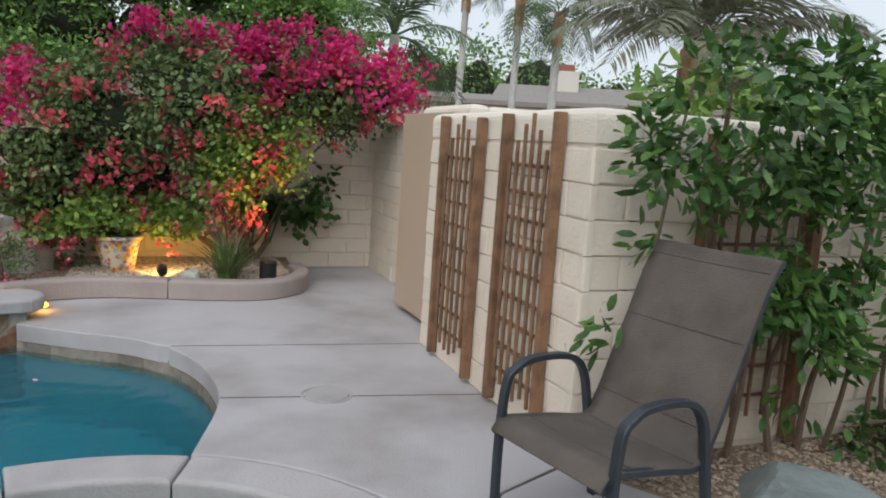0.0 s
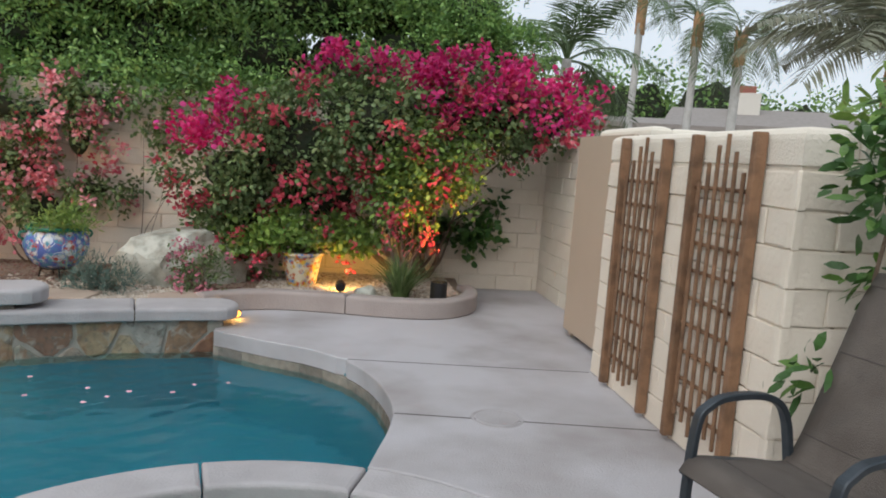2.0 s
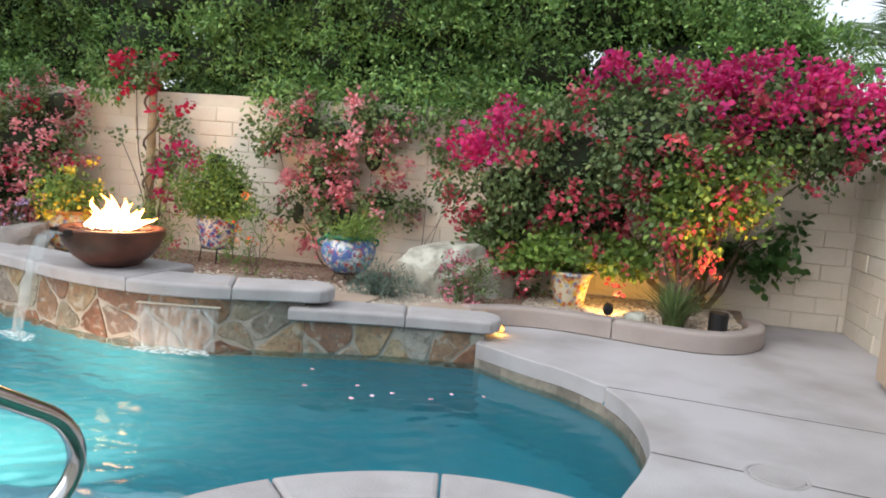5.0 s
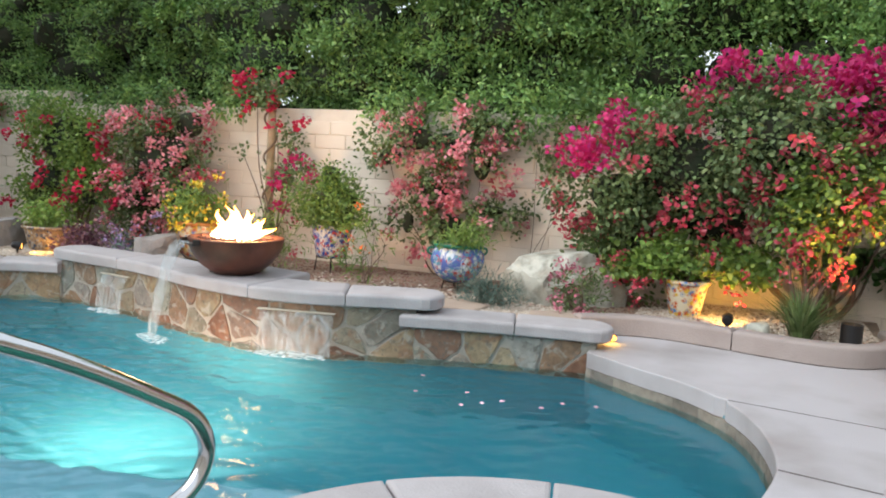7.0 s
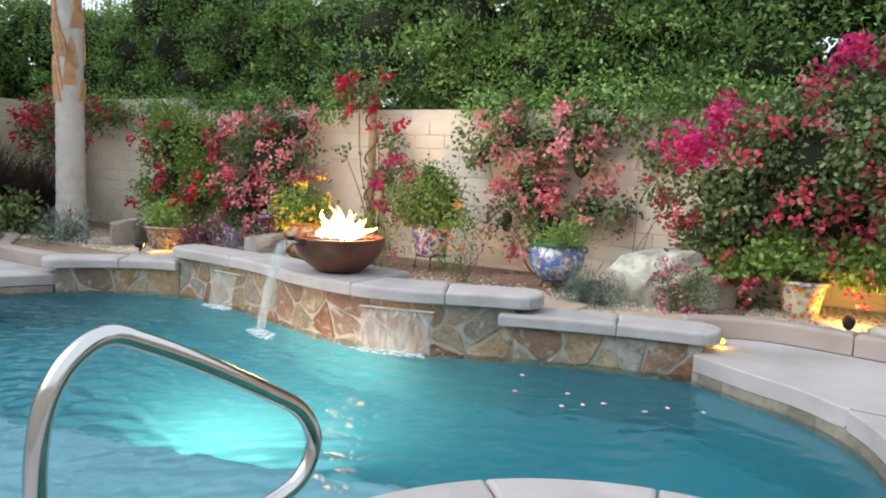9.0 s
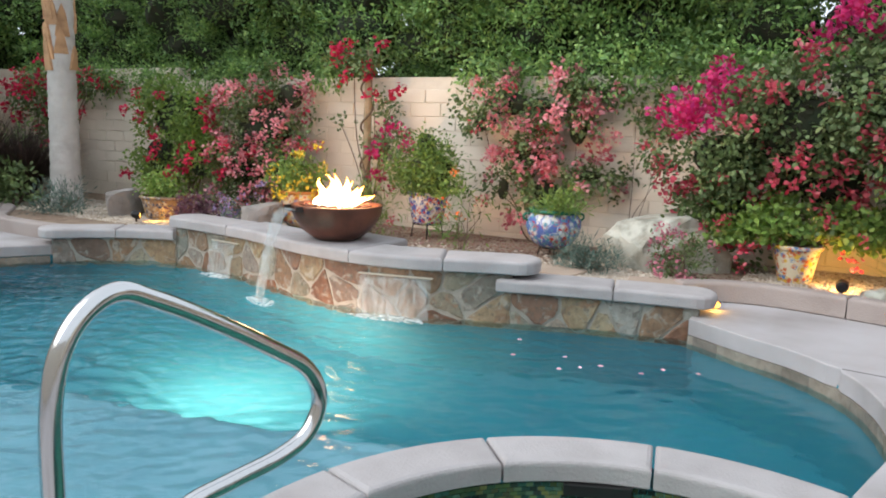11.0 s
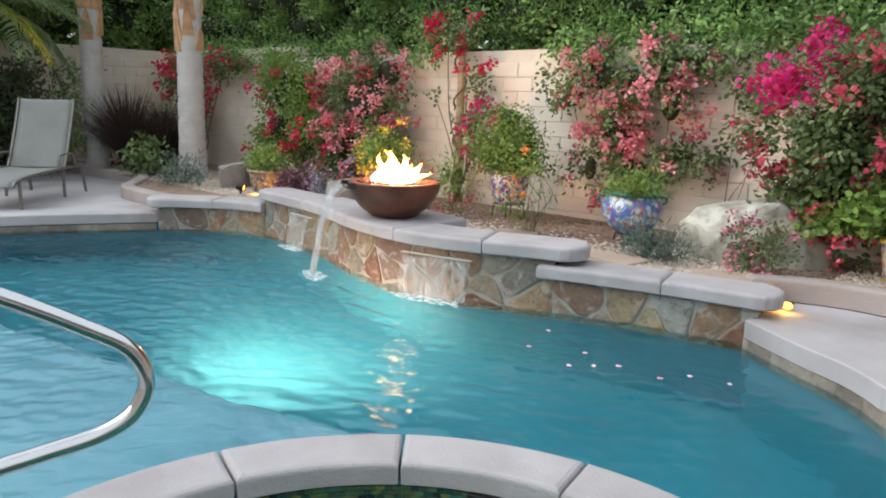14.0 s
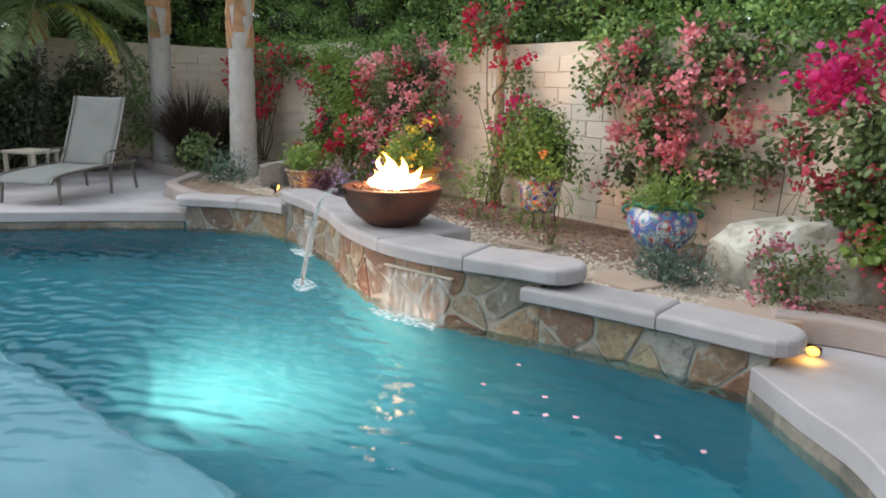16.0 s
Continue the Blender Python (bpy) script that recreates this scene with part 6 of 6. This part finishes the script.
boulder("boulder", "grey-brown pointed rock behind the fire bowl", (-4.95, 6.2, 0.2), (0.30, 0.22, 0.34), 4, M_ROCKD)
boulder("boulder", "grey boulder standing by the spotlight", (-7.2, 6.25, 0.2), (0.30, 0.2, 0.34), 5, M_ROCKD)
boulder("boulder", "small grey rock beside the grass tuft", (0.74, 6.56, 0.12), (0.14, 0.12, 0.11), 6, M_ROCK)
boulder("boulder", "blue-grey boulder in the gravel beside the chair", (2.98, 2.2, -0.02), (0.34, 0.28, 0.22), 7, mat("blue_grey_rock", (0.25, 0.29, 0.29), 0.8, vary=(0.17, 0.2, 0.2), scale=5, amount=0.8, bump=0.8, bump_scale=18))
M_FLAG = mat("tan_flagstone", (0.42, 0.33, 0.26), 0.85, vary=(0.33, 0.25, 0.2), scale=5, bump=0.5, bump_scale=25)
for k, pts in enumerate(([(-1.78, 5.93), (-1.38, 5.90), (-1.35, 6.2), (-1.62, 6.32), (-1.85, 6.2)], [(-0.95, 5.95), (-0.55, 5.9), (-0.42, 6.2), (-0.75, 6.32), (-1.0, 6.2)], [(-2.75, 5.95), (-2.3, 5.9), (-2.2, 6.15), (-2.6, 6.25)], [(-3.0, 6.25), (-2.55, 6.3), (-2.6, 6.5), (-2.95, 6.45)])):
    ob = part("stepping_stone", prism(pts, slab_rings(0.09, 0.135, 0.015)), M_FLAG)
    tagged(ob, "flat tan stepping stone set in the bed", "stepping stone", "stepping stones")


# ---- gravel ----
def gravel(name, label, samples, size, colours, z, parent=None):
    vs, fs, rg = [], [], random.Random(31)
    for x_, y_ in samples:
        s, i, a = size * rg.uniform(0.55, 1.4), len(vs), rg.uniform(0, 6.28)
        for px_, py_, pz_ in ((1, 0.1, 0), (0.1, 0.75, 0.1), (-1, 0, 0), (0, -0.8, 0.05), (0.15, 0.1, 0.6), (0, 0, -0.5)):
            k = rg.uniform(0.75, 1.2)
            vs.append((x_ + (px_ * math.cos(a) - py_ * math.sin(a)) * s * k, y_ + (px_ * math.sin(a) + py_ * math.cos(a)) * s * k, z + pz_ * s * k))
        fs += [(i, i + 1, i + 4), (i + 1, i + 2, i + 4), (i + 2, i + 3, i + 4), (i + 3, i, i + 4), (i + 1, i, i + 5), (i + 2, i + 1, i + 5), (i + 3, i + 2, i + 5), (i, i + 3, i + 5)]
    return tagged(raw(name, vs, fs, ramp_mat(name + "_stone", colours, 0.8)), label, "gravel", kind="stuff")


rg = random.Random(77)
line_y = lambda x_: min((p for p in WALL_LINE), key=lambda p: abs(p.x - x_)).y
front = []
while len(front) < 13000:
    x_ = rg.uniform(-5.3, -0.62)
    front.append((x_, line_y(x_) + 0.32 + abs(rg.gauss(0, 0.5))))
far = [(rg.uniform(-9.6, -5.4), rg.uniform(5.72, 7.1)) for _ in range(8500)]
plant = [(rg.uniform(-0.2, 1.62), rg.uniform(6.42, 7.7)) for _ in range(3800)]
plant = [g for g in plant if g[1] > 6.46 + 1.1 * max(0.0, g[0] - 1.3)]
gravel("gravel", "pale tan gravel over the planting bed", [g for g in front + far + plant if g[1] < 7.7], 0.019, [(0.52, 0.44, 0.35), (0.40, 0.33, 0.26), (0.58, 0.52, 0.44), (0.33, 0.26, 0.2)], 0.108)
side_bed = [(2.19, 2.79), (2.44, 2.40), (2.97, 1.6), (8.7, 1.6), (8.7, 2.80), (2.2, 2.81)]
tagged(part("side_bed", prism(side_bed, [(-0.14, 0), (-0.02, 0)]), M_BED), "gravelled soil strip under the shrub", "planting bed", kind="structure")
right = [(rg.uniform(2.3, 4.6), rg.uniform(1.5, 2.78)) for _ in range(7000)]
right = [g for g in right if g[1] > 2.78 - (g[0] - 2.2) * 1.55 + 0.04 and not (g[0] > 2.95 and g[1] < 1.62)]
gravel("gravel", "tan pea gravel under the wall shrub", right, 0.013, [(0.36, 0.28, 0.20), (0.26, 0.20, 0.15), (0.44, 0.36, 0.28), (0.18, 0.14, 0.11)], -0.014)
mulch = [(rg.uniform(-5.2, 1.5), rg.uniform(6.45, 7.65)) for _ in range(4200)]
gravel("bark_mulch", "dry brown bark and petal litter on the soil", mulch, 0.014, [(0.16, 0.08, 0.05), (0.24, 0.13, 0.09), (0.10, 0.06, 0.045), (0.30, 0.12, 0.12)], 0.106)
petals = [(-1.0, 4.75), (-0.85, 4.6), (-0.75, 4.7), (-0.95, 4.5), (-0.5, 4.7), (-0.4, 4.85), (-1.4, 4.95), (-0.2, 4.9), (-1.3, 4.6)]
vs, fs = [], []
for k, (x_, y_) in enumerate(petals):
    i = len(vs)
    vs += [(x_ + 0.022 * math.cos(a + k) * rg.uniform(0.6, 1), y_ + 0.017 * math.sin(a + k), WATER_Z + 0.010 + 0.004 * (j % 2)) for j, a in enumerate(np.linspace(0, 5.2, 6))]
    fs.append(tuple(range(i, i + 6)))
tagged(raw("petals", vs, fs, ramp_mat("pale_petal", [(0.75, 0.5, 0.55), (0.7, 0.35, 0.45)], 0.6)), "few fallen pink petals floating on the pool", "petals", kind="stuff")

# ---- palms ----
M_PTRUNK = mat("grey_palm_trunk", (0.50, 0.49, 0.47), 0.85, vary=(0.36, 0.34, 0.32), scale=7, amount=0.7, bump=0.5, bump_scale=45, second=(0.42, 0.41, 0.39), second_scale=2)
M_HUSK = mat("orange_brown_husk", (0.50, 0.30, 0.16), 0.8, vary=(0.30, 0.17, 0.09), scale=9, amount=0.8, bump=0.5, bump_scale=30, island=0.2)
M_FROND = ramp_mat("palm_leaflet", [(0.06, 0.11, 0.04), (0.09, 0.15, 0.06), (0.13, 0.19, 0.08), (0.07, 0.12, 0.05)], 0.5, translucent=0.2)
M_DFROND = ramp_mat("date_palm_leaflet", [(0.16, 0.17, 0.11), (0.22, 0.23, 0.16), (0.12, 0.13, 0.08), (0.27, 0.25, 0.18)], 0.55, translucent=0.2)
M_LFROND = ramp_mat("fresh_palm_leaflet", [(0.14, 0.21, 0.07), (0.18, 0.26, 0.10), (0.11, 0.17, 0.06)], 0.5, translucent=0.3)
M_YFROND = ramp_mat("yellow_leaflet", [(0.72, 0.62, 0.03), (0.60, 0.58, 0.04)], 0.5, translucent=0.3)


def frond_data(name, length, arch, leaflets, leaf_len, material, seed):
    """One feather frond along +x, arching down; returns its mesh."""
    r = random.Random(seed)
    bm = bmesh.new()
    pt = lambda f: Vector((length * (f - 0.18 * arch * f * f), 0, length * (0.45 * f - arch * 0.75 * f * f)))
    tube(bm, [pt(i / 9) for i in range(10)], 0.012 + 0.006 * length, 5, 0.004)
    for k in range(leaflets):
        f = 0.14 + 0.86 * k / leaflets
        p, d = pt(f), (pt(min(1, f + 0.02)) - pt(f - 0.02)).normalized()
        ll = leaf_len * (0.45 + 0.9 * math.sin(math.pi * min(1, 0.12 + f * 0.85))) * r.uniform(0.85, 1.15)
        for s in (-1, 1):
            o = (Vector((0, s, 0)) * 0.9 + d * 0.55 + Vector((0, 0, r.uniform(-0.30, 0.05)))).normalized()
            t = p + o * ll + Vector((0, 0, -0.28 * ll))
            m = p + o * ll * 0.5 + Vector((0, 0, -0.04 * ll))
            w_ = d * 0.011 * (1 + length * 0.35)
            a, b, c, e, g = (bm.verts.new(q) for q in (p, m - w_, m + w_, t, p + d * 0.006))
            bm.faces.new((a, b, c)), bm.faces.new((b, e, c))
    me = bpy.data.meshes.new(name)
    bm.to_mesh(me)
    bm.free()
    me.materials.append(material)
    return me


def trunk_bm(height, r0, r1, rings, lean, wob=0.012):
    bm = bmesh.new()
    loops, n = [], 18
    steps = rings * 8
    for i in range(steps + 1):
        f = i / steps
        k = i % 8
        r = (r0 + (r1 - r0) * f) * (0.945 if k == 0 else 1.0) * (1 + 0.12 * math.exp(-f * height * 3.0))
        c = Vector((lean[0] * f * height, lean[1] * f * height, height * f))
        loops.append([bm.verts.new(c + Vector((math.cos(a) * r * (1 + wob * math.sin(3 * a + i)), math.sin(a) * r * (1 + wob * math.cos(2 * a + i)), 0))) for a in np.linspace(0, 2 * math.pi, n, endpoint=False)])
    for a, b in zip(loops, loops[1:]):
        for k in range(n):
            bm.faces.new((a[k], a[(k + 1) % n], b[(k + 1) % n], b[k]))
    bm.faces.new(loops[-1])
    return bm


def palm(name, label, at, height, r0, r1, rings, fronds, length, arch, leaflets, leaf_len, material, seed, lean=(0, 0), husk=0.0, tilt=(-35, 70)):
    rg_ = random.Random(seed)
    t = thing(name, label, "palm tree", at=at)
    part("trunk", trunk_bm(height, r0, r1, rings, lean), M_PTRUNK, t, smooth=True)
    top = Vector((lean[0] * height, lean[1] * height, height))
    if husk:
        for k in range(40):
            a, z = k * 2.4, height - husk * rg_.uniform(0.02, 1.0)
            rr = r1 * 1.05
            h = rg_.uniform(0.3, 0.5) * min(1, husk)
            bm = bmesh.new()
            d, s = Vector((math.cos(a), math.sin(a), 0)), Vector((-math.sin(a), math.cos(a), 0))
            c = Vector((lean[0] * z, lean[1] * z, z))
            q = [c + d * (rr + 0.01) - s * 0.085, c + d * (rr + 0.01) + s * 0.085, c + d * (rr + 0.035) + s * 0.045 + Vector((0, 0, h * 0.7)), c + d * (rr + 0.03) + Vector((0, 0, h)), c + d * (rr + 0.035) - s * 0.045 + Vector((0, 0, h * 0.7))]
            fr_ = [bm.verts.new(v) for v in q]
            bk = [bm.verts.new(v - d * 0.03) for v in q]
            bm.faces.new(fr_), bm.faces.new(bk[::-1])
            for i in range(5):
                bm.faces.new((fr_[i], bk[i], bk[(i + 1) % 5], fr_[(i + 1) % 5]))
            part("husk", bm, M_HUSK, t)
    data = [frond_data("frond", length * f, arch * g, leaflets, leaf_len, material, seed + k) for k, (f, g) in enumerate(((1, 1), (0.9, 1.3), (1.08, 0.8)))]
    for k in range(fronds):
        ob = new("frond", data[k % 3])
        ob.parent = t
        up = rg_.uniform(*tilt)
        ob.matrix_basis = Matrix.Translation(top) @ Euler((0, radians(-up), radians(k * 137.5 + rg_.uniform(-15, 15)))).to_matrix().to_4x4() @ pose(0.03, 0, 0, rg_.uniform(-20, 20))
    return t


palm("palm_tree", "palm with a smooth grey ringed trunk and brown husks", (-8.40, 6.30, 0.09), 4.3, 0.182, 0.150, 15, 12, 1.9, 0.7, 34, 0.42, M_FROND, 5, (0.012, 0.0), 2.6)
palm("palm_tree", "grey-brown palm trunk with orange husks by the lounger", (-10.75, 5.95, 0.09), 4.6, 0.170, 0.150, 16, 12, 1.9, 0.7, 34, 0.42, M_FROND, 6, (0.0, 0.0), 2.7)
lowpalm = palm("palm_tree", "small feathery palm arching over the loungers", (-11.25, 4.3, 0.0), 2.35, 0.10, 0.09, 14, 30, 1.9, 1.1, 48, 0.36, M_LFROND, 7, (0.02, 0.02), 0.5, (-10, 55))
yf = new("frond", frond_data("yellow_frond", 1.5, 1.4, 44, 0.22, M_YFROND, 9))
yf.parent = lowpalm
tagged(yf, "bright yellow drooping frond")
yf.matrix_basis = pose(0.08, 0.1, 2.35, 0, -8, 40)
palm("palm_tree", "tall slim palm beyond the garden wall", (8.05, 18.66, -0.1), 6.0, 0.10, 0.085, 20, 12, 1.5, 1.2, 26, 0.42, M_FROND, 11, (0.02, 0), 1.0)
palm("palm_tree", "tall slim palm beyond the garden wall", (9.38, 18.06, -0.1), 5.3, 0.105, 0.09, 20, 12, 1.6, 1.2, 26, 0.42, M_FROND, 12, (0.015, 0), 0.8)
palm("palm_tree", "tall slim palm beyond the garden wall", (10.33, 17.55, -0.1), 5.0, 0.12, 0.11, 20, 16, 1.6, 1.2, 26, 0.42, M_FROND, 13, (0.01, 0), 0.8)
palm("palm_tree", "palm crown beyond the corner of the hedge", (4.1, 11.9, -0.1), 3.2, 0.09, 0.08, 18, 16, 1.7, 1.1, 30, 0.4, M_FROND, 14)
palm("date_palm", "broad date palm with a grey-green crown over the wall", (7.9, 9.0, -0.1), 3.2, 0.27, 0.26, 14, 30, 2.5, 0.75, 54, 0.5, M_DFROND, 15, (0, 0), 0.9, (-25, 60))

# ---- shrub against the return wall ----
RS = [((2.42, 2.55, 1.30), (0.25, 0.2, 0.30)), ((2.75, 2.52, 1.55), (0.45, 0.28, 0.38)), ((3.25, 2.5, 1.6), (0.5, 0.3, 0.42)), ((3.75, 2.5, 1.5), (0.45, 0.3, 0.5)), ((2.55, 2.6, 1.0), (0.28, 0.2, 0.3)), ((3.1, 2.55, 1.05), (0.45, 0.26, 0.4)), ((3.65, 2.5, 0.9), (0.45, 0.28, 0.4)), ((3.2, 2.55, 0.6), (0.35, 0.22, 0.28)), ((2.32, 2.62, 0.58), (0.16, 0.12, 0.14)), ((4.3, 2.5, 1.2), (0.5, 0.3, 0.6))]
wall_shrub = thing("climbing_shrub", "lush leafy green shrub on brown canes against the block wall", "shrub")
c, o = clumps(RS, 290, 400, 0.55, (0, -1, 0.2), 0.05)
c, o = keep(c, o, lambda a: ((a[:, 1] < 2.74) | (a[:, 2] > 1.62)) & (a[:, 2] > 0.1) & patchy(a, 4, 3.2, -0.08))
p, q = spray(c, o, 21, 0.045, 401)
p, q = keep(p, q, lambda a: (a[:, 1] < 2.76) | (a[:, 2] > 1.62))
leaf_mesh("foliage", p, q, 0.088, 0.038, M_SHRUB, wall_shrub, 402, 0.42, 0.75)
rg_c = random.Random(403)
canes = [(2.40 + 0.20 * k + rg_c.uniform(-0.07, 0.07), 2.66 + rg_c.uniform(-0.08, 0.05), -0.04) for k in range(12)]
stems("cane", wall_shrub, M_BARK, canes, [(a + rg_c.uniform(-0.18, 0.18), 2.58 + rg_c.uniform(-0.1, 0.1), rg_c.uniform(1.2, 1.8)) for a, _, _ in canes], 0.020, 404, 0.08)
bush("shrub", "yellow-green shrub behind the block wall", [((3.9, 3.9, 1.60), (0.7, 0.4, 0.26)), ((4.8, 3.8, 1.66), (0.8, 0.4, 0.26))], 300, 12, 0.08, (0.12, 0.05), (), 410, (4.2, 3.7, -0.05), leaf_mat=M_YLEAF)
bush("shrub", "tall green shrub behind the block wall", [((5.6, 4.6, 1.7), (0.8, 0.5, 0.42)), ((6.8, 4.8, 1.9), (0.9, 0.5, 0.5))], 340, 11, 0.1, (0.13, 0.05), (), 420, (6.0, 4.6, -0.05), leaf_mat=M_SHRUB)
bush("ground_plant", "dark leafy plant in the gravel at the wall", [((3.75, 2.6, 0.08), (0.35, 0.14, 0.13)), ((4.3, 2.6, 0.1), (0.3, 0.14, 0.13))], 70, 10, 0.05, (0.07, 0.05), (), 430, (3.9, 2.62, -0.02), leaf_mat=M_SHRUB, category="plant")
back_trellis = thing("trellis", "dark wooden trellis half hidden by the shrub", "trellis", "trellises on the wall")
for x_ in (2.78, 3.45):
    part("post", box(bmesh.new(), x_ - 0.03, 2.75, 0.0, x_ + 0.03, 2.808, 1.5, 0.005), M_WOOD, back_trellis)
for k in range(6):
    x_ = 2.78 + 0.67 * (k + 1) / 7
    part("slat", tube(bmesh.new(), [(x_, 2.775, 0.15), (x_, 2.775, 1.4)], 0.011, 6), M_WOOD, back_trellis)
for k in range(8):
    z_ = 0.25 + 1.05 * k / 7
    part("rung", tube(bmesh.new(), [(2.8, 2.792, z_), (3.43, 2.792, z_)], 0.010, 6), M_WOOD, back_trellis)

# ---- planting behind the terrace ----
bush("shrub", "dark green shrubs along the terrace wall", [((-10.9, 5.0, 0.85), (0.4, 0.6, 0.8)), ((-10.95, 4.0, 0.9), (0.4, 0.6, 0.85)), ((-11.0, 2.9, 0.8), (0.4, 0.6, 0.8)), ((-11.1, 1.8, 0.7), (0.4, 0.7, 0.7))], 1500, 14, 0.10, (0.10, 0.038), (), 440, (-11.1, 4.0, 0.0), gaps=-0.7, leaf_mat=ramp_mat("dark_shrub_leaf", [(0.025, 0.045, 0.02), (0.04, 0.07, 0.03), (0.05, 0.05, 0.03), (0.06, 0.1, 0.04)], 0.5))
bush("shrub", "weedy dark shrub with drooping leaves by the palm", [((-11.1, 5.9, 1.0), (0.45, 0.4, 0.75)), ((-10.4, 6.9, 0.6), (0.5, 0.4, 0.5))], 260, 12, 0.10, (0.11, 0.025), (), 450, (-11.0, 6.3, 0.105), leaf_mat=M_HEDGE, droop=0.7)
blades("strappy_plant", "green strappy clump at the end of the terrace", (-10.9, 3.2, 0.0), 160, 0.8, 0.7, M_BLEAF, 14, 0.016)
bush("dry_plant", "greyish broad-leaved weed beside the palm trunk", [((-9.0, 5.95, 0.36), (0.26, 0.24, 0.26))], 60, 12, 0.07, (0.085, 0.05), (), 460, (-9.0, 5.95, 0.105), leaf_mat=M_BLEAF, category="plant")

# ---- neighbouring houses and distance ----
M_STUCCO = mat("pale_house_stucco", (0.62, 0.58, 0.52), 0.9, vary=(0.54, 0.5, 0.45), scale=2, bump=0.3)
M_ROOF = mat("grey_brown_roof", (0.28, 0.25, 0.23), 0.9, vary=(0.2, 0.18, 0.16), scale=6, bump=0.6, bump_scale=12)
M_RTILE = mat("chimney_brick", (0.30, 0.11, 0.08), 0.85, vary=(0.2, 0.08, 0.06), scale=8, bump=0.5)


def house(label, at, rz, w_, d_, wall_h, ridge, chimney=None):
    h = thing("house", label, "house", at=at, rz=rz)
    part("wall", box(bmesh.new(), -w_ / 2, -d_ / 2, 0, w_ / 2, d_ / 2, wall_h), M_STUCCO, h)
    bm = bmesh.new()
    o = 0.4
    lo = [bm.verts.new(v) for v in ((-w_ / 2 - o, -d_ / 2 - o, wall_h), (w_ / 2 + o, -d_ / 2 - o, wall_h), (w_ / 2 + o, d_ / 2 + o, wall_h), (-w_ / 2 - o, d_ / 2 + o, wall_h))]
    li = [bm.verts.new((v.co.x, v.co.y, wall_h + 0.16)) for v in lo]
    r0, r1 = bm.verts.new((-w_ / 2 - o, 0, ridge)), bm.verts.new((w_ / 2 + o, 0, ridge))
    bm.faces.new(lo[::-1])
    for i in range(4):
        bm.faces.new((lo[i], lo[(i + 1) % 4], li[(i + 1) % 4], li[i]))
    bm.faces.new((li[0], li[1], r1, r0)), bm.faces.new((li[2], li[3], r0, r1)), bm.faces.new((li[1], li[2], r1)), bm.faces.new((li[3], li[0], r0))
    roof = part("roof", bm, M_ROOF, h)
    for k in range(3):
        x_ = -w_ / 2 + w_ * (k + 0.5) / 3
        win = part("window", box(bmesh.new(), x_ - 0.6, -d_ / 2 - 0.03, 1.0, x_ + 0.6, -d_ / 2 + 0.02, 2.0), mat("window_glass", (0.03, 0.035, 0.04), 0.1, bump=0), h)
    if chimney:
        cx, cy, top = chimney
        stack = part("chimney", box(bmesh.new(), cx - 0.55, cy - 0.4, wall_h, cx + 0.55, cy + 0.4, top, 0.02), M_STUCCO, h)
        part("chimney_cap", box(bmesh.new(), cx - 0.35, cy - 0.25, top, cx + 0.35, cy + 0.25, top + 0.28, 0.02), M_RTILE, stack)
    return h


house("pale stucco house with a chimney beyond the wall", (18.2, 26.5, -0.1), -30, 8.5, 7, 3.2, 4.25, (-1.9, -1.0, 4.75))
house("low pale house with a grey-brown roof", (11.2, 27.0, -0.1), -25, 6.5, 5, 3.0, 3.55)
far = thing("far_trees", "hazy line of distant green trees", "trees", kind="stuff")
rgf = random.Random(61)
FT = []
for k in range(46):
    a = radians(-20 + 130 * k / 45)
    d_ = rgf.uniform(46, 62)
    h_ = rgf.uniform(6.0, 8.0)
    FT.append(((d_ * math.sin(a), d_ * math.cos(a), h_ * 0.5), (rgf.uniform(2.5, 4.5), 2.0, h_ * 0.55)))
# shade-coloured lumps fill the far crowns
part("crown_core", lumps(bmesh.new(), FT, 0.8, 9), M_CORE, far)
c, o = clumps(FT, 3800, 62, 0.75, None, 0.4)
p, q = spray(c, o, 24, 0.42, 63)
leaf_mesh("foliage", p, q, 0.32, 0.2, M_HEDGE, far, 64)
